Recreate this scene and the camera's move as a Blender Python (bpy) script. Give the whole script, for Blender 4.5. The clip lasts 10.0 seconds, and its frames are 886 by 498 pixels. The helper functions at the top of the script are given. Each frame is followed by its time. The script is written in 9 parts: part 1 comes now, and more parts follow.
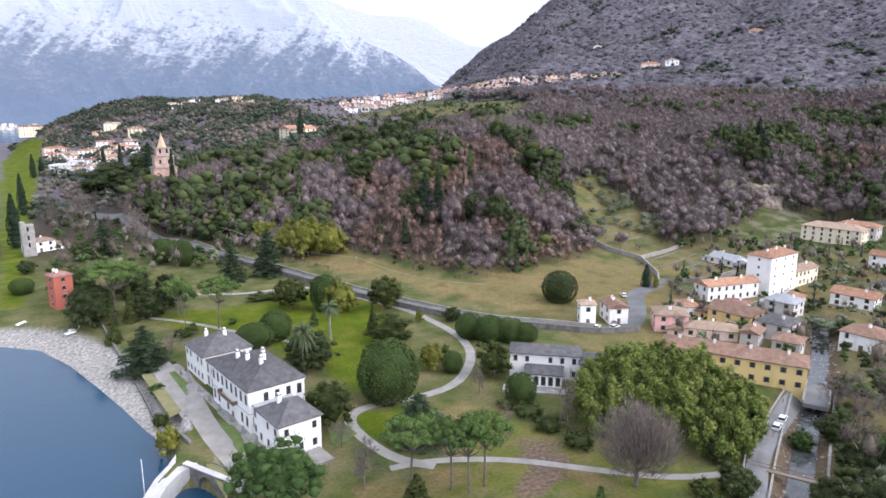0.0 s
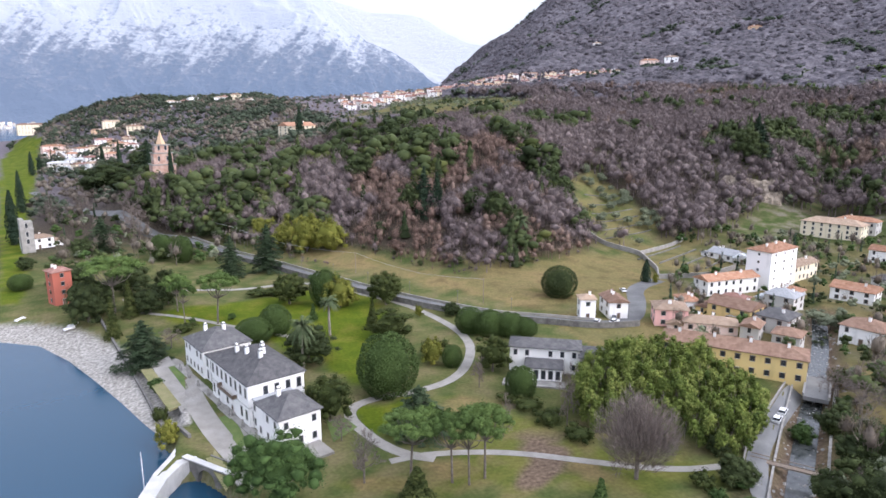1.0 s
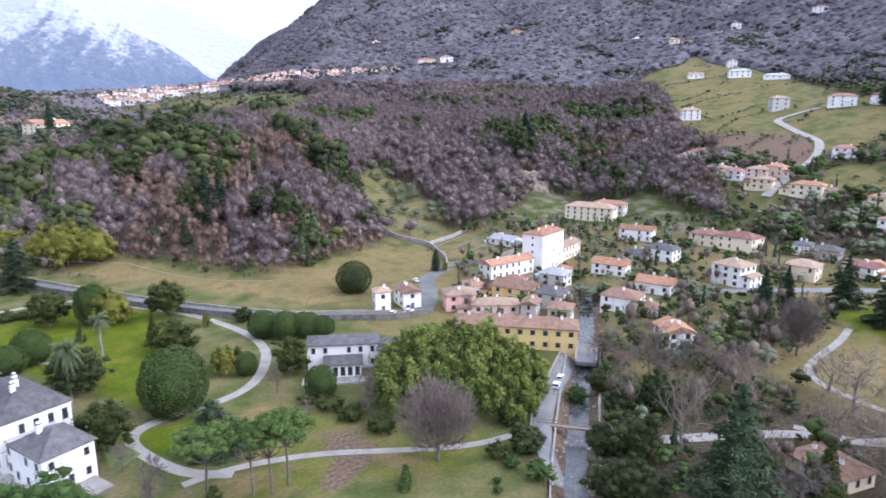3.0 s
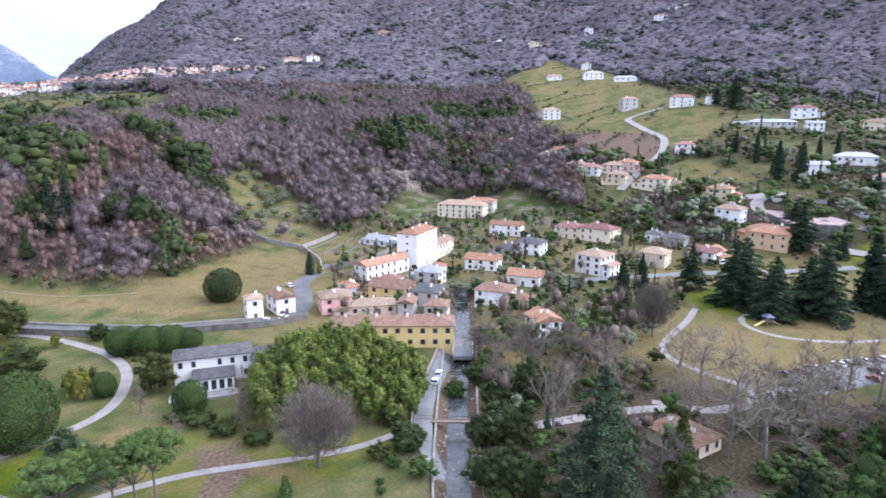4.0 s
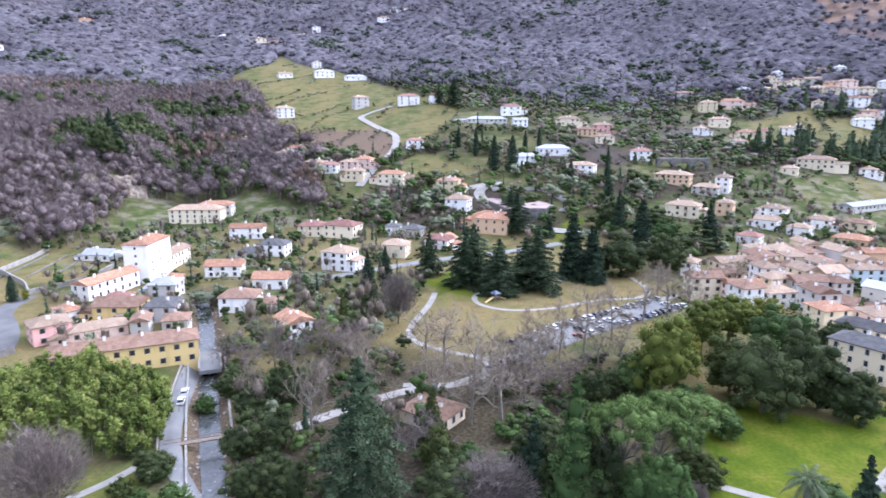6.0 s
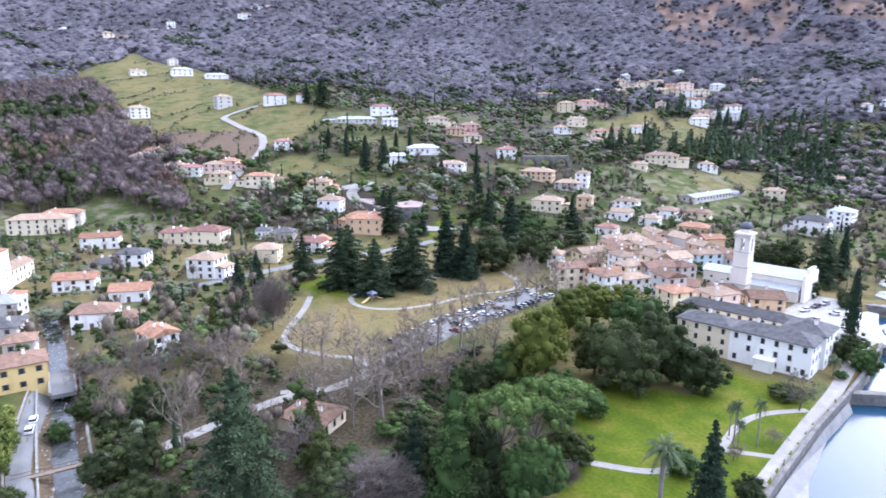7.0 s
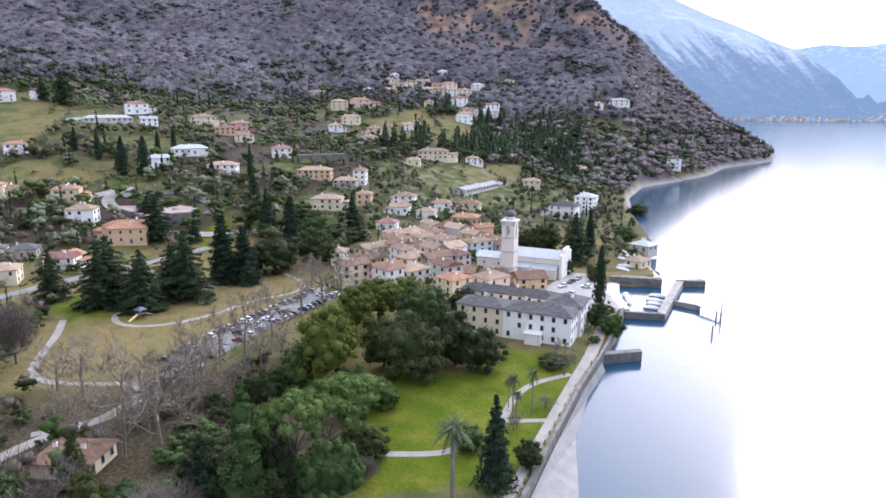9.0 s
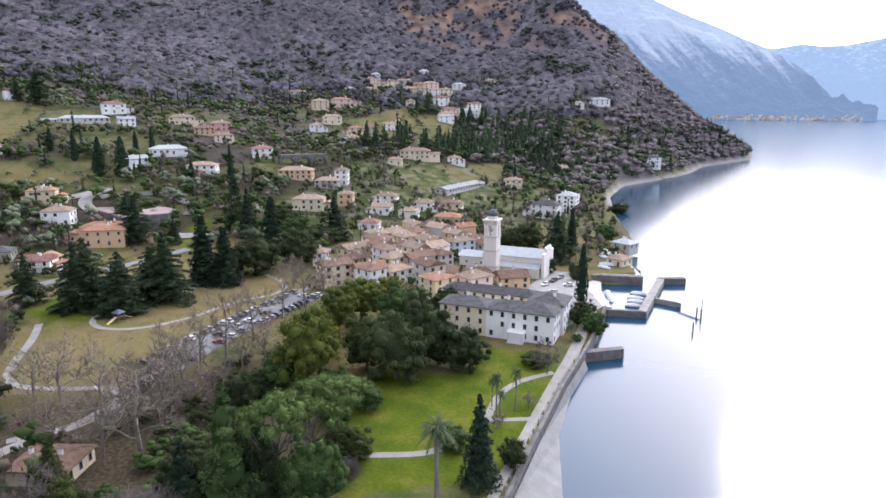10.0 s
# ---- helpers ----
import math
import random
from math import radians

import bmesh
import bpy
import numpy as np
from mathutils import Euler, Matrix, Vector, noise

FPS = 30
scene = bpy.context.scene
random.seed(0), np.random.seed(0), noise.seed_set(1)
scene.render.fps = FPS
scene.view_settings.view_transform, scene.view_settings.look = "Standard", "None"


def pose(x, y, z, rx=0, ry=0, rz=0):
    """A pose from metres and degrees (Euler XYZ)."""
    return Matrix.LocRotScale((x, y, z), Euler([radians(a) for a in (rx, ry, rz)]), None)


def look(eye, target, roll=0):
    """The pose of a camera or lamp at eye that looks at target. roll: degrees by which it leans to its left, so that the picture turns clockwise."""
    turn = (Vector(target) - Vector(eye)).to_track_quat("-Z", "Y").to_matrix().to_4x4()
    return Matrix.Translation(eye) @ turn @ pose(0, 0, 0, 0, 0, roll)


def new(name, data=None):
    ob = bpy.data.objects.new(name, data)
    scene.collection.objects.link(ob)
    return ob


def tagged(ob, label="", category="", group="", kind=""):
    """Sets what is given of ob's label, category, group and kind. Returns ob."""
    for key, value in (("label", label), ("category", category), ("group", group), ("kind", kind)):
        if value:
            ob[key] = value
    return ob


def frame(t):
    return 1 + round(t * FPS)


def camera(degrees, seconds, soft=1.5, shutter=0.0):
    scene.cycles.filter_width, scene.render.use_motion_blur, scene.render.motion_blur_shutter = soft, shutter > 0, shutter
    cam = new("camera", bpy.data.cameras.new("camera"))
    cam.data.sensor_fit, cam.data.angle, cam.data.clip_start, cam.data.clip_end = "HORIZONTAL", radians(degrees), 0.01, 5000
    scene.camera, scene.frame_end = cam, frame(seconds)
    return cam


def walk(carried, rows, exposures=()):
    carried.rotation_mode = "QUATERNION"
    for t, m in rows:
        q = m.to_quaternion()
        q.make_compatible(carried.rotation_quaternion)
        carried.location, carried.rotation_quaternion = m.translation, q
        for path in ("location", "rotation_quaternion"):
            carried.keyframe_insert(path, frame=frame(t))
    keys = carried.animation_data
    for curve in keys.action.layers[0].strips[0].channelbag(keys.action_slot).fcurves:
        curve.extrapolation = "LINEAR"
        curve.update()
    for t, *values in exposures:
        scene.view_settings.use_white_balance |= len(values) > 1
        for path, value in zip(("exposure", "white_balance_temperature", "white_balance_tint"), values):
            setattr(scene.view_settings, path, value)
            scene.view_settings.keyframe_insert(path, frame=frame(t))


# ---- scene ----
PATH = [
    (0, (0.000, -0.000, 75.000), (33.499, 91.984, 54.585), -0.033),
    (0.5, (-0.107, 0.055, 74.287), (33.467, 91.990, 53.776), -0.068),
    (1, (-0.060, 0.136, 73.708), (33.531, 92.025, 53.018), -0.122),
    (1.5, (0.186, 0.291, 73.307), (35.725, 91.423, 52.524), -0.107),
    (2, (0.467, 0.581, 73.114), (45.126, 87.585, 52.235), -0.018),
    (2.5, (0.817, 0.760, 73.059), (53.962, 82.821, 52.048), 0.019),
    (3.8, (1.755, 0.626, 72.813), (73.899, 66.585, 51.725), -0.037),
    (4, (1.839, 0.541, 72.819), (76.440, 63.713, 51.751), -0.042),
    (4.5, (1.847, 0.224, 72.895), (82.247, 55.818, 51.797), -0.008),
    (5, (1.646, -0.081, 73.101), (87.155, 47.257, 51.954), 0.062),
    (5.5, (1.485, -0.392, 73.244), (91.266, 38.216, 52.060), 0.024),
    (6.8, (0.894, -0.891, 73.157), (97.473, 13.597, 51.647), 0.038),
    (7, (0.879, -0.970, 73.141), (97.976, 9.752, 51.759), 0.064),
    (7.5, (1.058, -1.215, 73.113), (98.729, -0.197, 51.683), 0.095),
    (8, (1.277, -1.407, 73.017), (98.559, -10.075, 51.544), 0.159),
    (8.5, (1.568, -1.583, 72.926), (97.536, -19.689, 51.422), 0.182),
    (9, (1.829, -1.646, 72.830), (96.937, -23.773, 51.268), 0.160),
    (9.5, (2.016, -1.716, 72.764), (96.753, -25.350, 51.170), 0.117),
    (10, (2.130, -1.805, 72.740), (96.586, -26.528, 51.130), 0.067),
]

cam = camera(68.85, 10.0, soft=1.6, shutter=0.25)
walk(cam, [(t, look(e, g, roll)) for t, e, g, roll in PATH], [(0, 0.62, 6050, 19), (1.5, 0.62, 6050, 19), (2.5, 0.74, 5800, 22), (4.5, 0.97, 5600, 23), (5.5, 1.14, 5550, 23), (7.0, 1.2, 5500, 22), (7.5, 1.16, 5550, 22), (8.5, 0.87, 5750, 22), (9.0, 0.72, 5900, 21), (10, 0.56, 6050, 21)])

# ---- sky and sun: a bright, veiled winter sky with the sun low behind thin cloud ----
SUN_BEARING, SUN_HEIGHT = 136.5, 28
sun_way = Vector((math.sin(radians(SUN_BEARING)) * math.cos(radians(SUN_HEIGHT)),
                  math.cos(radians(SUN_BEARING)) * math.cos(radians(SUN_HEIGHT)), math.sin(radians(SUN_HEIGHT))))
world = bpy.data.worlds.new("winter_sky")
scene.world = world
world.use_nodes = True
wn, wl = world.node_tree.nodes, world.node_tree.links
wn.clear()
sky = wn.new("ShaderNodeTexSky")
sky.sky_type = "NISHITA"
sky.sun_disc = False
sky.sun_elevation = radians(SUN_HEIGHT)
sky.sun_rotation = radians(SUN_BEARING)
sky.dust_density, sky.air_density, sky.ozone_density = 4.0, 1.0, 1.0
clear = wn.new("ShaderNodeBackground")
clear.inputs[1].default_value = 0.05
# thin cloud: brighter overhead than at the horizon, and bright round the veiled sun
heaven = wn.new("ShaderNodeTexCoord")
height_of = wn.new("ShaderNodeSeparateXYZ")
overhead = wn.new("ShaderNodeMapRange")
overhead.inputs[3].default_value, overhead.inputs[4].default_value = 0.58, 0.92
near_sun = wn.new("ShaderNodeVectorMath")
near_sun.operation = "DOT_PRODUCT"
near_sun.inputs[1].default_value = sun_way
lobe = wn.new("ShaderNodeMath")
lobe.operation, lobe.use_clamp = "MAXIMUM", True
lobe.inputs[1].default_value = 0.0
aureole = wn.new("ShaderNodeMath")
aureole.operation = "POWER"
aureole.inputs[1].default_value = 2.0
brightness = wn.new("ShaderNodeMath")
brightness.operation = "MULTIPLY_ADD"
brightness.inputs[1].default_value = 1.95
veil = wn.new("ShaderNodeBackground")
veil.inputs[0].default_value = (0.89, 0.94, 1.0, 1)
both = wn.new("ShaderNodeAddShader")
wout = wn.new("ShaderNodeOutputWorld")
wl.new(heaven.outputs["Generated"], height_of.inputs[0])
wl.new(height_of.outputs["Z"], overhead.inputs[0])
wl.new(heaven.outputs["Generated"], near_sun.inputs[0])
wl.new(near_sun.outputs["Value"], lobe.inputs[0])
wl.new(lobe.outputs[0], aureole.inputs[0])
wl.new(aureole.outputs[0], brightness.inputs[0])
wl.new(overhead.outputs[0], brightness.inputs[2])
wl.new(brightness.outputs[0], veil.inputs[1])
wl.new(sky.outputs[0], clear.inputs[0])
wl.new(clear.outputs[0], both.inputs[0])
wl.new(veil.outputs[0], both.inputs[1])
wl.new(both.outputs[0], wout.inputs[0])

sun_data = bpy.data.lights.new("sun", "SUN")
sun_data.energy, sun_data.angle, sun_data.color = 0.55, radians(10), (1.0, 0.97, 0.93)
sun = new("sun", sun_data)
sun.matrix_world = look(sun_way * 500, (0, 0, 0))

# ---- materials ----
def material(name):
    m = bpy.data.materials.new(name)
    m.use_nodes = True
    n = m.node_tree.nodes
    return m, n, m.node_tree.links, n["Principled BSDF"]


def link_ramp(n, l, source, colours, low=0.3, high=0.7):
    r = n.new("ShaderNodeValToRGB")
    e = r.color_ramp.elements
    e[0].position, e[1].position = low, high
    e[0].color, e[1].color = (*colours[0], 1), (*colours[-1], 1)
    for k, c in enumerate(colours[1:-1]):
        x = e.new(low + (high - low) * (k + 1) / (len(colours) - 1))
        x.color = (*c, 1)
    l.new(source, r.inputs[0])
    return r.outputs[0]


def texture(n, l, scale, detail=4.0, kind="Noise", coords="Object", stretch=None):
    c = n.new("ShaderNodeTexCoord")
    out = c.outputs[coords]
    if stretch:
        mp = n.new("ShaderNodeMapping")
        mp.inputs["Scale"].default_value = stretch
        l.new(out, mp.inputs[0])
        out = mp.outputs[0]
    t = n.new("ShaderNodeTex" + kind)
    t.inputs["Scale"].default_value = scale
    if kind == "Noise":
        t.inputs["Detail"].default_value = detail
    l.new(out, t.inputs["Vector"])
    return t.outputs["Color" if kind == "Voronoi" else 0]


def mixed(n, l, factor, a, b, way="MIX"):
    m = n.new("ShaderNodeMix")
    m.data_type = "RGBA"
    m.blend_type = way
    for sock, v in ((m.inputs[0], factor), (m.inputs[6], a), (m.inputs[7], b)):
        if hasattr(v, "is_output"):
            l.new(v, sock)
        elif isinstance(v, tuple):
            sock.default_value = (*v, 1)
        else:
            sock.default_value = v
    return m.outputs[2]


def bumped(n, l, shader, height, strength, distance):
    b = n.new("ShaderNodeBump")
    b.inputs["Strength"].default_value = strength
    b.inputs["Distance"].default_value = distance
    l.new(height, b.inputs["Height"])
    l.new(b.outputs[0], shader.inputs["Normal"])


def plain(name, a, b, scale=0.6, rough=0.85, fine=8.0, metal=0.0, bump=0.3, depth=0.05):
    """A weathered surface between two colours, with broad stains and fine grain."""
    m, n, l, s = material(name)
    big = link_ramp(n, l, texture(n, l, scale, 5), [a, b])
    small = texture(n, l, fine, 3)
    grain = link_ramp(n, l, small, [(0.8, 0.8, 0.8), (1.1, 1.1, 1.1)])
    l.new(mixed(n, l, 1.0, big, grain, "MULTIPLY"), s.inputs["Base Color"])
    s.inputs["Roughness"].default_value = rough
    s.inputs["Metallic"].default_value = metal
    bumped(n, l, s, small, bump, depth)
    return m


def plaster(name, colour):
    """Painted render with rain stains; each house a little different."""
    m, n, l, s = material(name)
    dark = tuple(c * 0.78 for c in colour)
    base = link_ramp(n, l, texture(n, l, 0.35, 6, stretch=(1, 1, 0.35)), [dark, colour, colour], 0.25, 0.6)
    info = n.new("ShaderNodeObjectInfo")
    tone = link_ramp(n, l, info.outputs["Random"], [(0.88, 0.87, 0.85), (1.06, 1.06, 1.06)], 0, 1)
    l.new(mixed(n, l, 1.0, base, tone, "MULTIPLY"), s.inputs["Base Color"])
    s.inputs["Roughness"].default_value = 0.9
    bumped(n, l, s, texture(n, l, 6, 3), 0.2, 0.02)
    return m


def roofing(name, colours, course=0.36):
    """Rows of tiles with weathering."""
    m, n, l, s = material(name)
    patch = link_ramp(n, l, texture(n, l, 0.7, 6), colours, 0.25, 0.75)
    info = n.new("ShaderNodeObjectInfo")
    tone = link_ramp(n, l, info.outputs["Random"], [(0.72, 0.7, 0.7), (1.12, 1.1, 1.08)], 0, 1)
    w = n.new("ShaderNodeTexWave")
    w.inputs["Scale"].default_value = 1.0 / course
    w.inputs["Distortion"].default_value = 0.6
    c = n.new("ShaderNodeTexCoord")
    l.new(c.outputs["Object"], w.inputs["Vector"])
    w.bands_direction = "X"
    spots = link_ramp(n, l, texture(n, l, 5, 4), [(0.7, 0.7, 0.7), (1.15, 1.15, 1.15)])
    col = mixed(n, l, 1.0, mixed(n, l, 1.0, patch, tone, "MULTIPLY"), spots, "MULTIPLY")
    l.new(col, s.inputs["Base Color"])
    s.inputs["Roughness"].default_value = 0.88
    s.inputs["Specular IOR Level"].default_value = 0.12
    bumped(n, l, s, w.outputs[1], 0.5, 0.06)
    return m


def leafy(name, colours, rough=0.6, big=0.25, swing=0.12):
    """Foliage whose tone changes from tree to tree, from clump to clump and a little from spray to spray."""
    m, n, l, s = material(name)
    geo = n.new("ShaderNodeNewGeometry")
    info = n.new("ShaderNodeObjectInfo")
    clump = n.new("ShaderNodeAttribute")
    clump.attribute_name = "tone"
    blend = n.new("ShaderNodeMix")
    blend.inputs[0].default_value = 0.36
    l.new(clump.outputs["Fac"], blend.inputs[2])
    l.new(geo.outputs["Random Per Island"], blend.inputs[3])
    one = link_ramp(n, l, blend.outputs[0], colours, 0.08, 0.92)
    tone = link_ramp(n, l, info.outputs["Random"], [(0.82, 0.84, 0.82), (1.15, 1.12, 1.08)], 0, 1)
    patch = link_ramp(n, l, texture(n, l, big, 3), [(0.98 - swing, 0.98 - swing, 0.98 - swing), (1.0 + swing, 0.98 + swing, 0.92 + swing)], 0.38, 0.62)
    l.new(mixed(n, l, 1.0, mixed(n, l, 1.0, one, tone, "MULTIPLY"), patch, "MULTIPLY"), s.inputs["Base Color"])
    s.inputs["Roughness"].default_value = max(rough, 0.75)
    s.inputs["Specular IOR Level"].default_value = 0.06
    return m


WHITE = plaster("white_render", (0.86, 0.85, 0.83))
PALE_YELLOW = plaster("pale_yellow_render", (0.74, 0.63, 0.42))
CREAM = plaster("cream_render", (0.78, 0.68, 0.50))
YELLOW = plaster("yellow_render", (0.74, 0.56, 0.24))
PINK = plaster("pink_render", (0.72, 0.42, 0.38))
OCHRE = plaster("ochre_render", (0.66, 0.46, 0.29))
GREY = plaster("grey_render", (0.52, 0.50, 0.47))
BLUE = plaster("pale_blue_render", (0.50, 0.58, 0.62))
RED = plaster("red_render", (0.52, 0.15, 0.10))
PALE_PINK = plaster("pale_pink_render", (0.76, 0.58, 0.50))
TILE_ORANGE = roofing("orange_tiles", [(0.27, 0.14, 0.082), (0.38, 0.212, 0.135), (0.45, 0.29, 0.205)])
TILE_BROWN = roofing("brown_tiles", [(0.165, 0.102, 0.072), (0.24, 0.155, 0.112), (0.30, 0.205, 0.155)])
TILE_RED = roofing("red_tiles", [(0.22, 0.11, 0.09), (0.31, 0.17, 0.14), (0.38, 0.24, 0.20)])
TILE_TAN = roofing("tan_tiles", [(0.285, 0.205, 0.145), (0.36, 0.27, 0.195), (0.43, 0.34, 0.265)])
SLATE = roofing("grey_slate", [(0.075, 0.075, 0.08), (0.112, 0.111, 0.113), (0.155, 0.153, 0.15)], 0.5)
ROOF_GREY = roofing("pale_grey_sheet_roof", [(0.36, 0.38, 0.39), (0.44, 0.46, 0.47), (0.50, 0.52, 0.52)], 0.7)
COPPER = plain("pale_grey_metal_roof", (0.34, 0.37, 0.38), (0.44, 0.46, 0.46), 0.5, 0.6)
STONE = plain("grey_stone", (0.22, 0.21, 0.19), (0.36, 0.34, 0.31), 0.4, 0.9, 3.0, bump=0.6, depth=0.1)
DARK_STONE = plain("dark_lake_stone", (0.09, 0.085, 0.08), (0.20, 0.19, 0.17), 0.5, 0.9, 2.5, bump=0.7, depth=0.12)
BRICK = plain("old_pink_brick", (0.40, 0.22, 0.16), (0.58, 0.42, 0.34), 0.7, 0.9, 4.0)
CONCRETE = plain("concrete", (0.42, 0.41, 0.39), (0.56, 0.55, 0.52), 0.4, 0.85)
ASPHALT = plain("worn_asphalt", (0.13, 0.13, 0.13), (0.22, 0.22, 0.21), 0.15, 0.9)
GRAVEL = plain("pale_gravel_path", (0.22, 0.205, 0.18), (0.32, 0.30, 0.27), 0.25, 0.95, 5.0)
DARK_ROAD = plain("dark_road", (0.09, 0.09, 0.09), (0.15, 0.15, 0.145), 0.15, 0.9)
GLASS = plain("dark_window_glass", (0.02, 0.024, 0.03), (0.045, 0.05, 0.055), 1.0, 0.15, bump=0.0)
FRAME = plain("grey_window_surround", (0.42, 0.40, 0.37), (0.55, 0.53, 0.50), 1.0, 0.8)
SHUTTER = plain("brown_shutters", (0.10, 0.07, 0.05), (0.17, 0.12, 0.08), 1.0, 0.7)
GREEN_SHUTTER = plain("green_shutters", (0.04, 0.07, 0.05), (0.07, 0.11, 0.08), 1.0, 0.7)
BARK = plain("grey_brown_bark", (0.09, 0.075, 0.06), (0.18, 0.15, 0.125), 0.8, 0.95, 4.0, bump=0.6)
PALE_BARK = plain("pale_plane_bark", (0.16, 0.138, 0.112), (0.27, 0.238, 0.2), 0.8, 0.95, 4.0)
TWIGS = leafy("bare_twigs", [(0.105, 0.086, 0.08), (0.17, 0.142, 0.132), (0.25, 0.212, 0.198)], 0.95, 0.05)
PALE_TWIGS = leafy("pale_bare_twigs", [(0.145, 0.116, 0.088), (0.22, 0.18, 0.138), (0.31, 0.26, 0.205)], 0.95, 0.05)
WOOD_TWIGS = leafy("purple_brown_winter_crowns", [(0.08, 0.064, 0.066), (0.122, 0.1, 0.102), (0.172, 0.143, 0.143)], 0.95, 0.5, 0.25)
WOOD_RUSSET = leafy("russet_winter_crowns", [(0.1, 0.068, 0.058), (0.148, 0.104, 0.088), (0.195, 0.145, 0.124)], 0.95, 0.5, 0.25)
WOOD_PALE = leafy("pale_winter_crowns", [(0.09, 0.075, 0.062), (0.15, 0.125, 0.105), (0.22, 0.19, 0.16)], 0.95, 0.5, 0.25)
# grey-purple mountain crowns, bluer than near wood: distance haze is painted into the colour
WOOD_HAZE = leafy("hazed_mountain_crowns", [(0.072, 0.066, 0.078), (0.104, 0.096, 0.112), (0.142, 0.132, 0.152)], 0.95, 0.3, 0.2)
WOOD_CAPE = leafy("purple_brown_cape_crowns", [(0.16, 0.132, 0.14), (0.23, 0.194, 0.202), (0.3, 0.255, 0.262)], 0.95, 0.5, 0.25)
# the closed canopy carries the same blue haze tint in its base colour
CANOPY_HAZE = leafy("hazed_mountain_canopy", [(0.074, 0.067, 0.078), (0.114, 0.104, 0.121), (0.157, 0.144, 0.167)], 0.95, 0.12, 0.3)
canopy_nodes, canopy_links = CANOPY_HAZE.node_tree.nodes, CANOPY_HAZE.node_tree.links
bumped(canopy_nodes, canopy_links, canopy_nodes["Principled BSDF"], texture(canopy_nodes, canopy_links, 0.3, 6), 0.9, 3.2)
LEAF_DARK = leafy("dark_evergreen_leaves", [(0.024, 0.034, 0.015), (0.047, 0.062, 0.025), (0.08, 0.1, 0.041)])
# dark evergreen leaves for far ground, paler and bluer to imitate air haze
LEAF_HAZE = leafy("hazed_far_leaves", [(0.03, 0.04, 0.028), (0.055, 0.07, 0.048), (0.088, 0.108, 0.074)])
LEAF_MID = leafy("laurel_leaves", [(0.03, 0.055, 0.018), (0.058, 0.095, 0.03), (0.09, 0.135, 0.045)])
LEAF_LAUREL = leafy("clipped_laurel_leaves", [(0.038, 0.062, 0.02), (0.055, 0.086, 0.027), (0.076, 0.112, 0.037)])
LEAF_OLD = leafy("bronzed_magnolia_leaves", [(0.028, 0.039, 0.013), (0.055, 0.069, 0.022), (0.095, 0.105, 0.036)])
LEAF_CAMPHOR = leafy("olive_green_leaves", [(0.045, 0.06, 0.012), (0.09, 0.11, 0.025), (0.15, 0.165, 0.045)])
LEAF_YELLOW = leafy("yellow_green_leaves", [(0.09, 0.10, 0.02), (0.16, 0.165, 0.035), (0.24, 0.22, 0.055)])
LEAF_BAMBOO = leafy("bamboo_leaves", [(0.045, 0.07, 0.016), (0.14, 0.178, 0.042), (0.275, 0.3, 0.09)], 0.6, 0.3, 0.2)
LEAF_OLIVE = leafy("silver_olive_leaves", [(0.10, 0.115, 0.075), (0.16, 0.18, 0.12), (0.22, 0.24, 0.175)])
NEEDLE_BLUE = leafy("blue_green_cedar_needles", [(0.02, 0.034, 0.019), (0.042, 0.064, 0.034), (0.075, 0.105, 0.058)])
NEEDLE_PINE = leafy("stone_pine_needles", [(0.045, 0.075, 0.022), (0.085, 0.13, 0.04), (0.135, 0.19, 0.062)])
NEEDLE_DOME = leafy("dark_pine_needles", [(0.028, 0.052, 0.016), (0.056, 0.095, 0.03), (0.098, 0.148, 0.05)])
NEEDLE_DARK = leafy("dark_cypress_needles", [(0.013, 0.024, 0.015), (0.028, 0.046, 0.028), (0.05, 0.075, 0.045)])
PALM_GREEN = leafy("palm_fronds", [(0.04, 0.06, 0.03), (0.075, 0.10, 0.05), (0.12, 0.14, 0.08)])
CAR_WHITE = plain("white_car_paint", (0.75, 0.75, 0.75), (0.8, 0.8, 0.8), 1, 0.3, bump=0)
CAR_GREY = plain("silver_car_paint", (0.35, 0.36, 0.37), (0.4, 0.41, 0.42), 1, 0.3, metal=0.5, bump=0)
CAR_DARK = plain("dark_car_paint", (0.03, 0.03, 0.035), (0.05, 0.05, 0.055), 1, 0.3, bump=0)
CAR_BLUE = plain("blue_car_paint", (0.05, 0.07, 0.12), (0.06, 0.08, 0.14), 1, 0.3, bump=0)
CAR_RED = plain("red_car_paint", (0.22, 0.05, 0.045), (0.26, 0.06, 0.05), 1, 0.3, bump=0)
TYRE = plain("black_rubber", (0.02, 0.02, 0.02), (0.03, 0.03, 0.03), 2, 0.9, bump=0)
STEEL = plain("galvanised_steel", (0.35, 0.35, 0.35), (0.45, 0.45, 0.45), 2, 0.5, metal=0.6)
TIMBER = plain("weathered_timber", (0.16, 0.12, 0.09), (0.26, 0.21, 0.16), 1, 0.9)


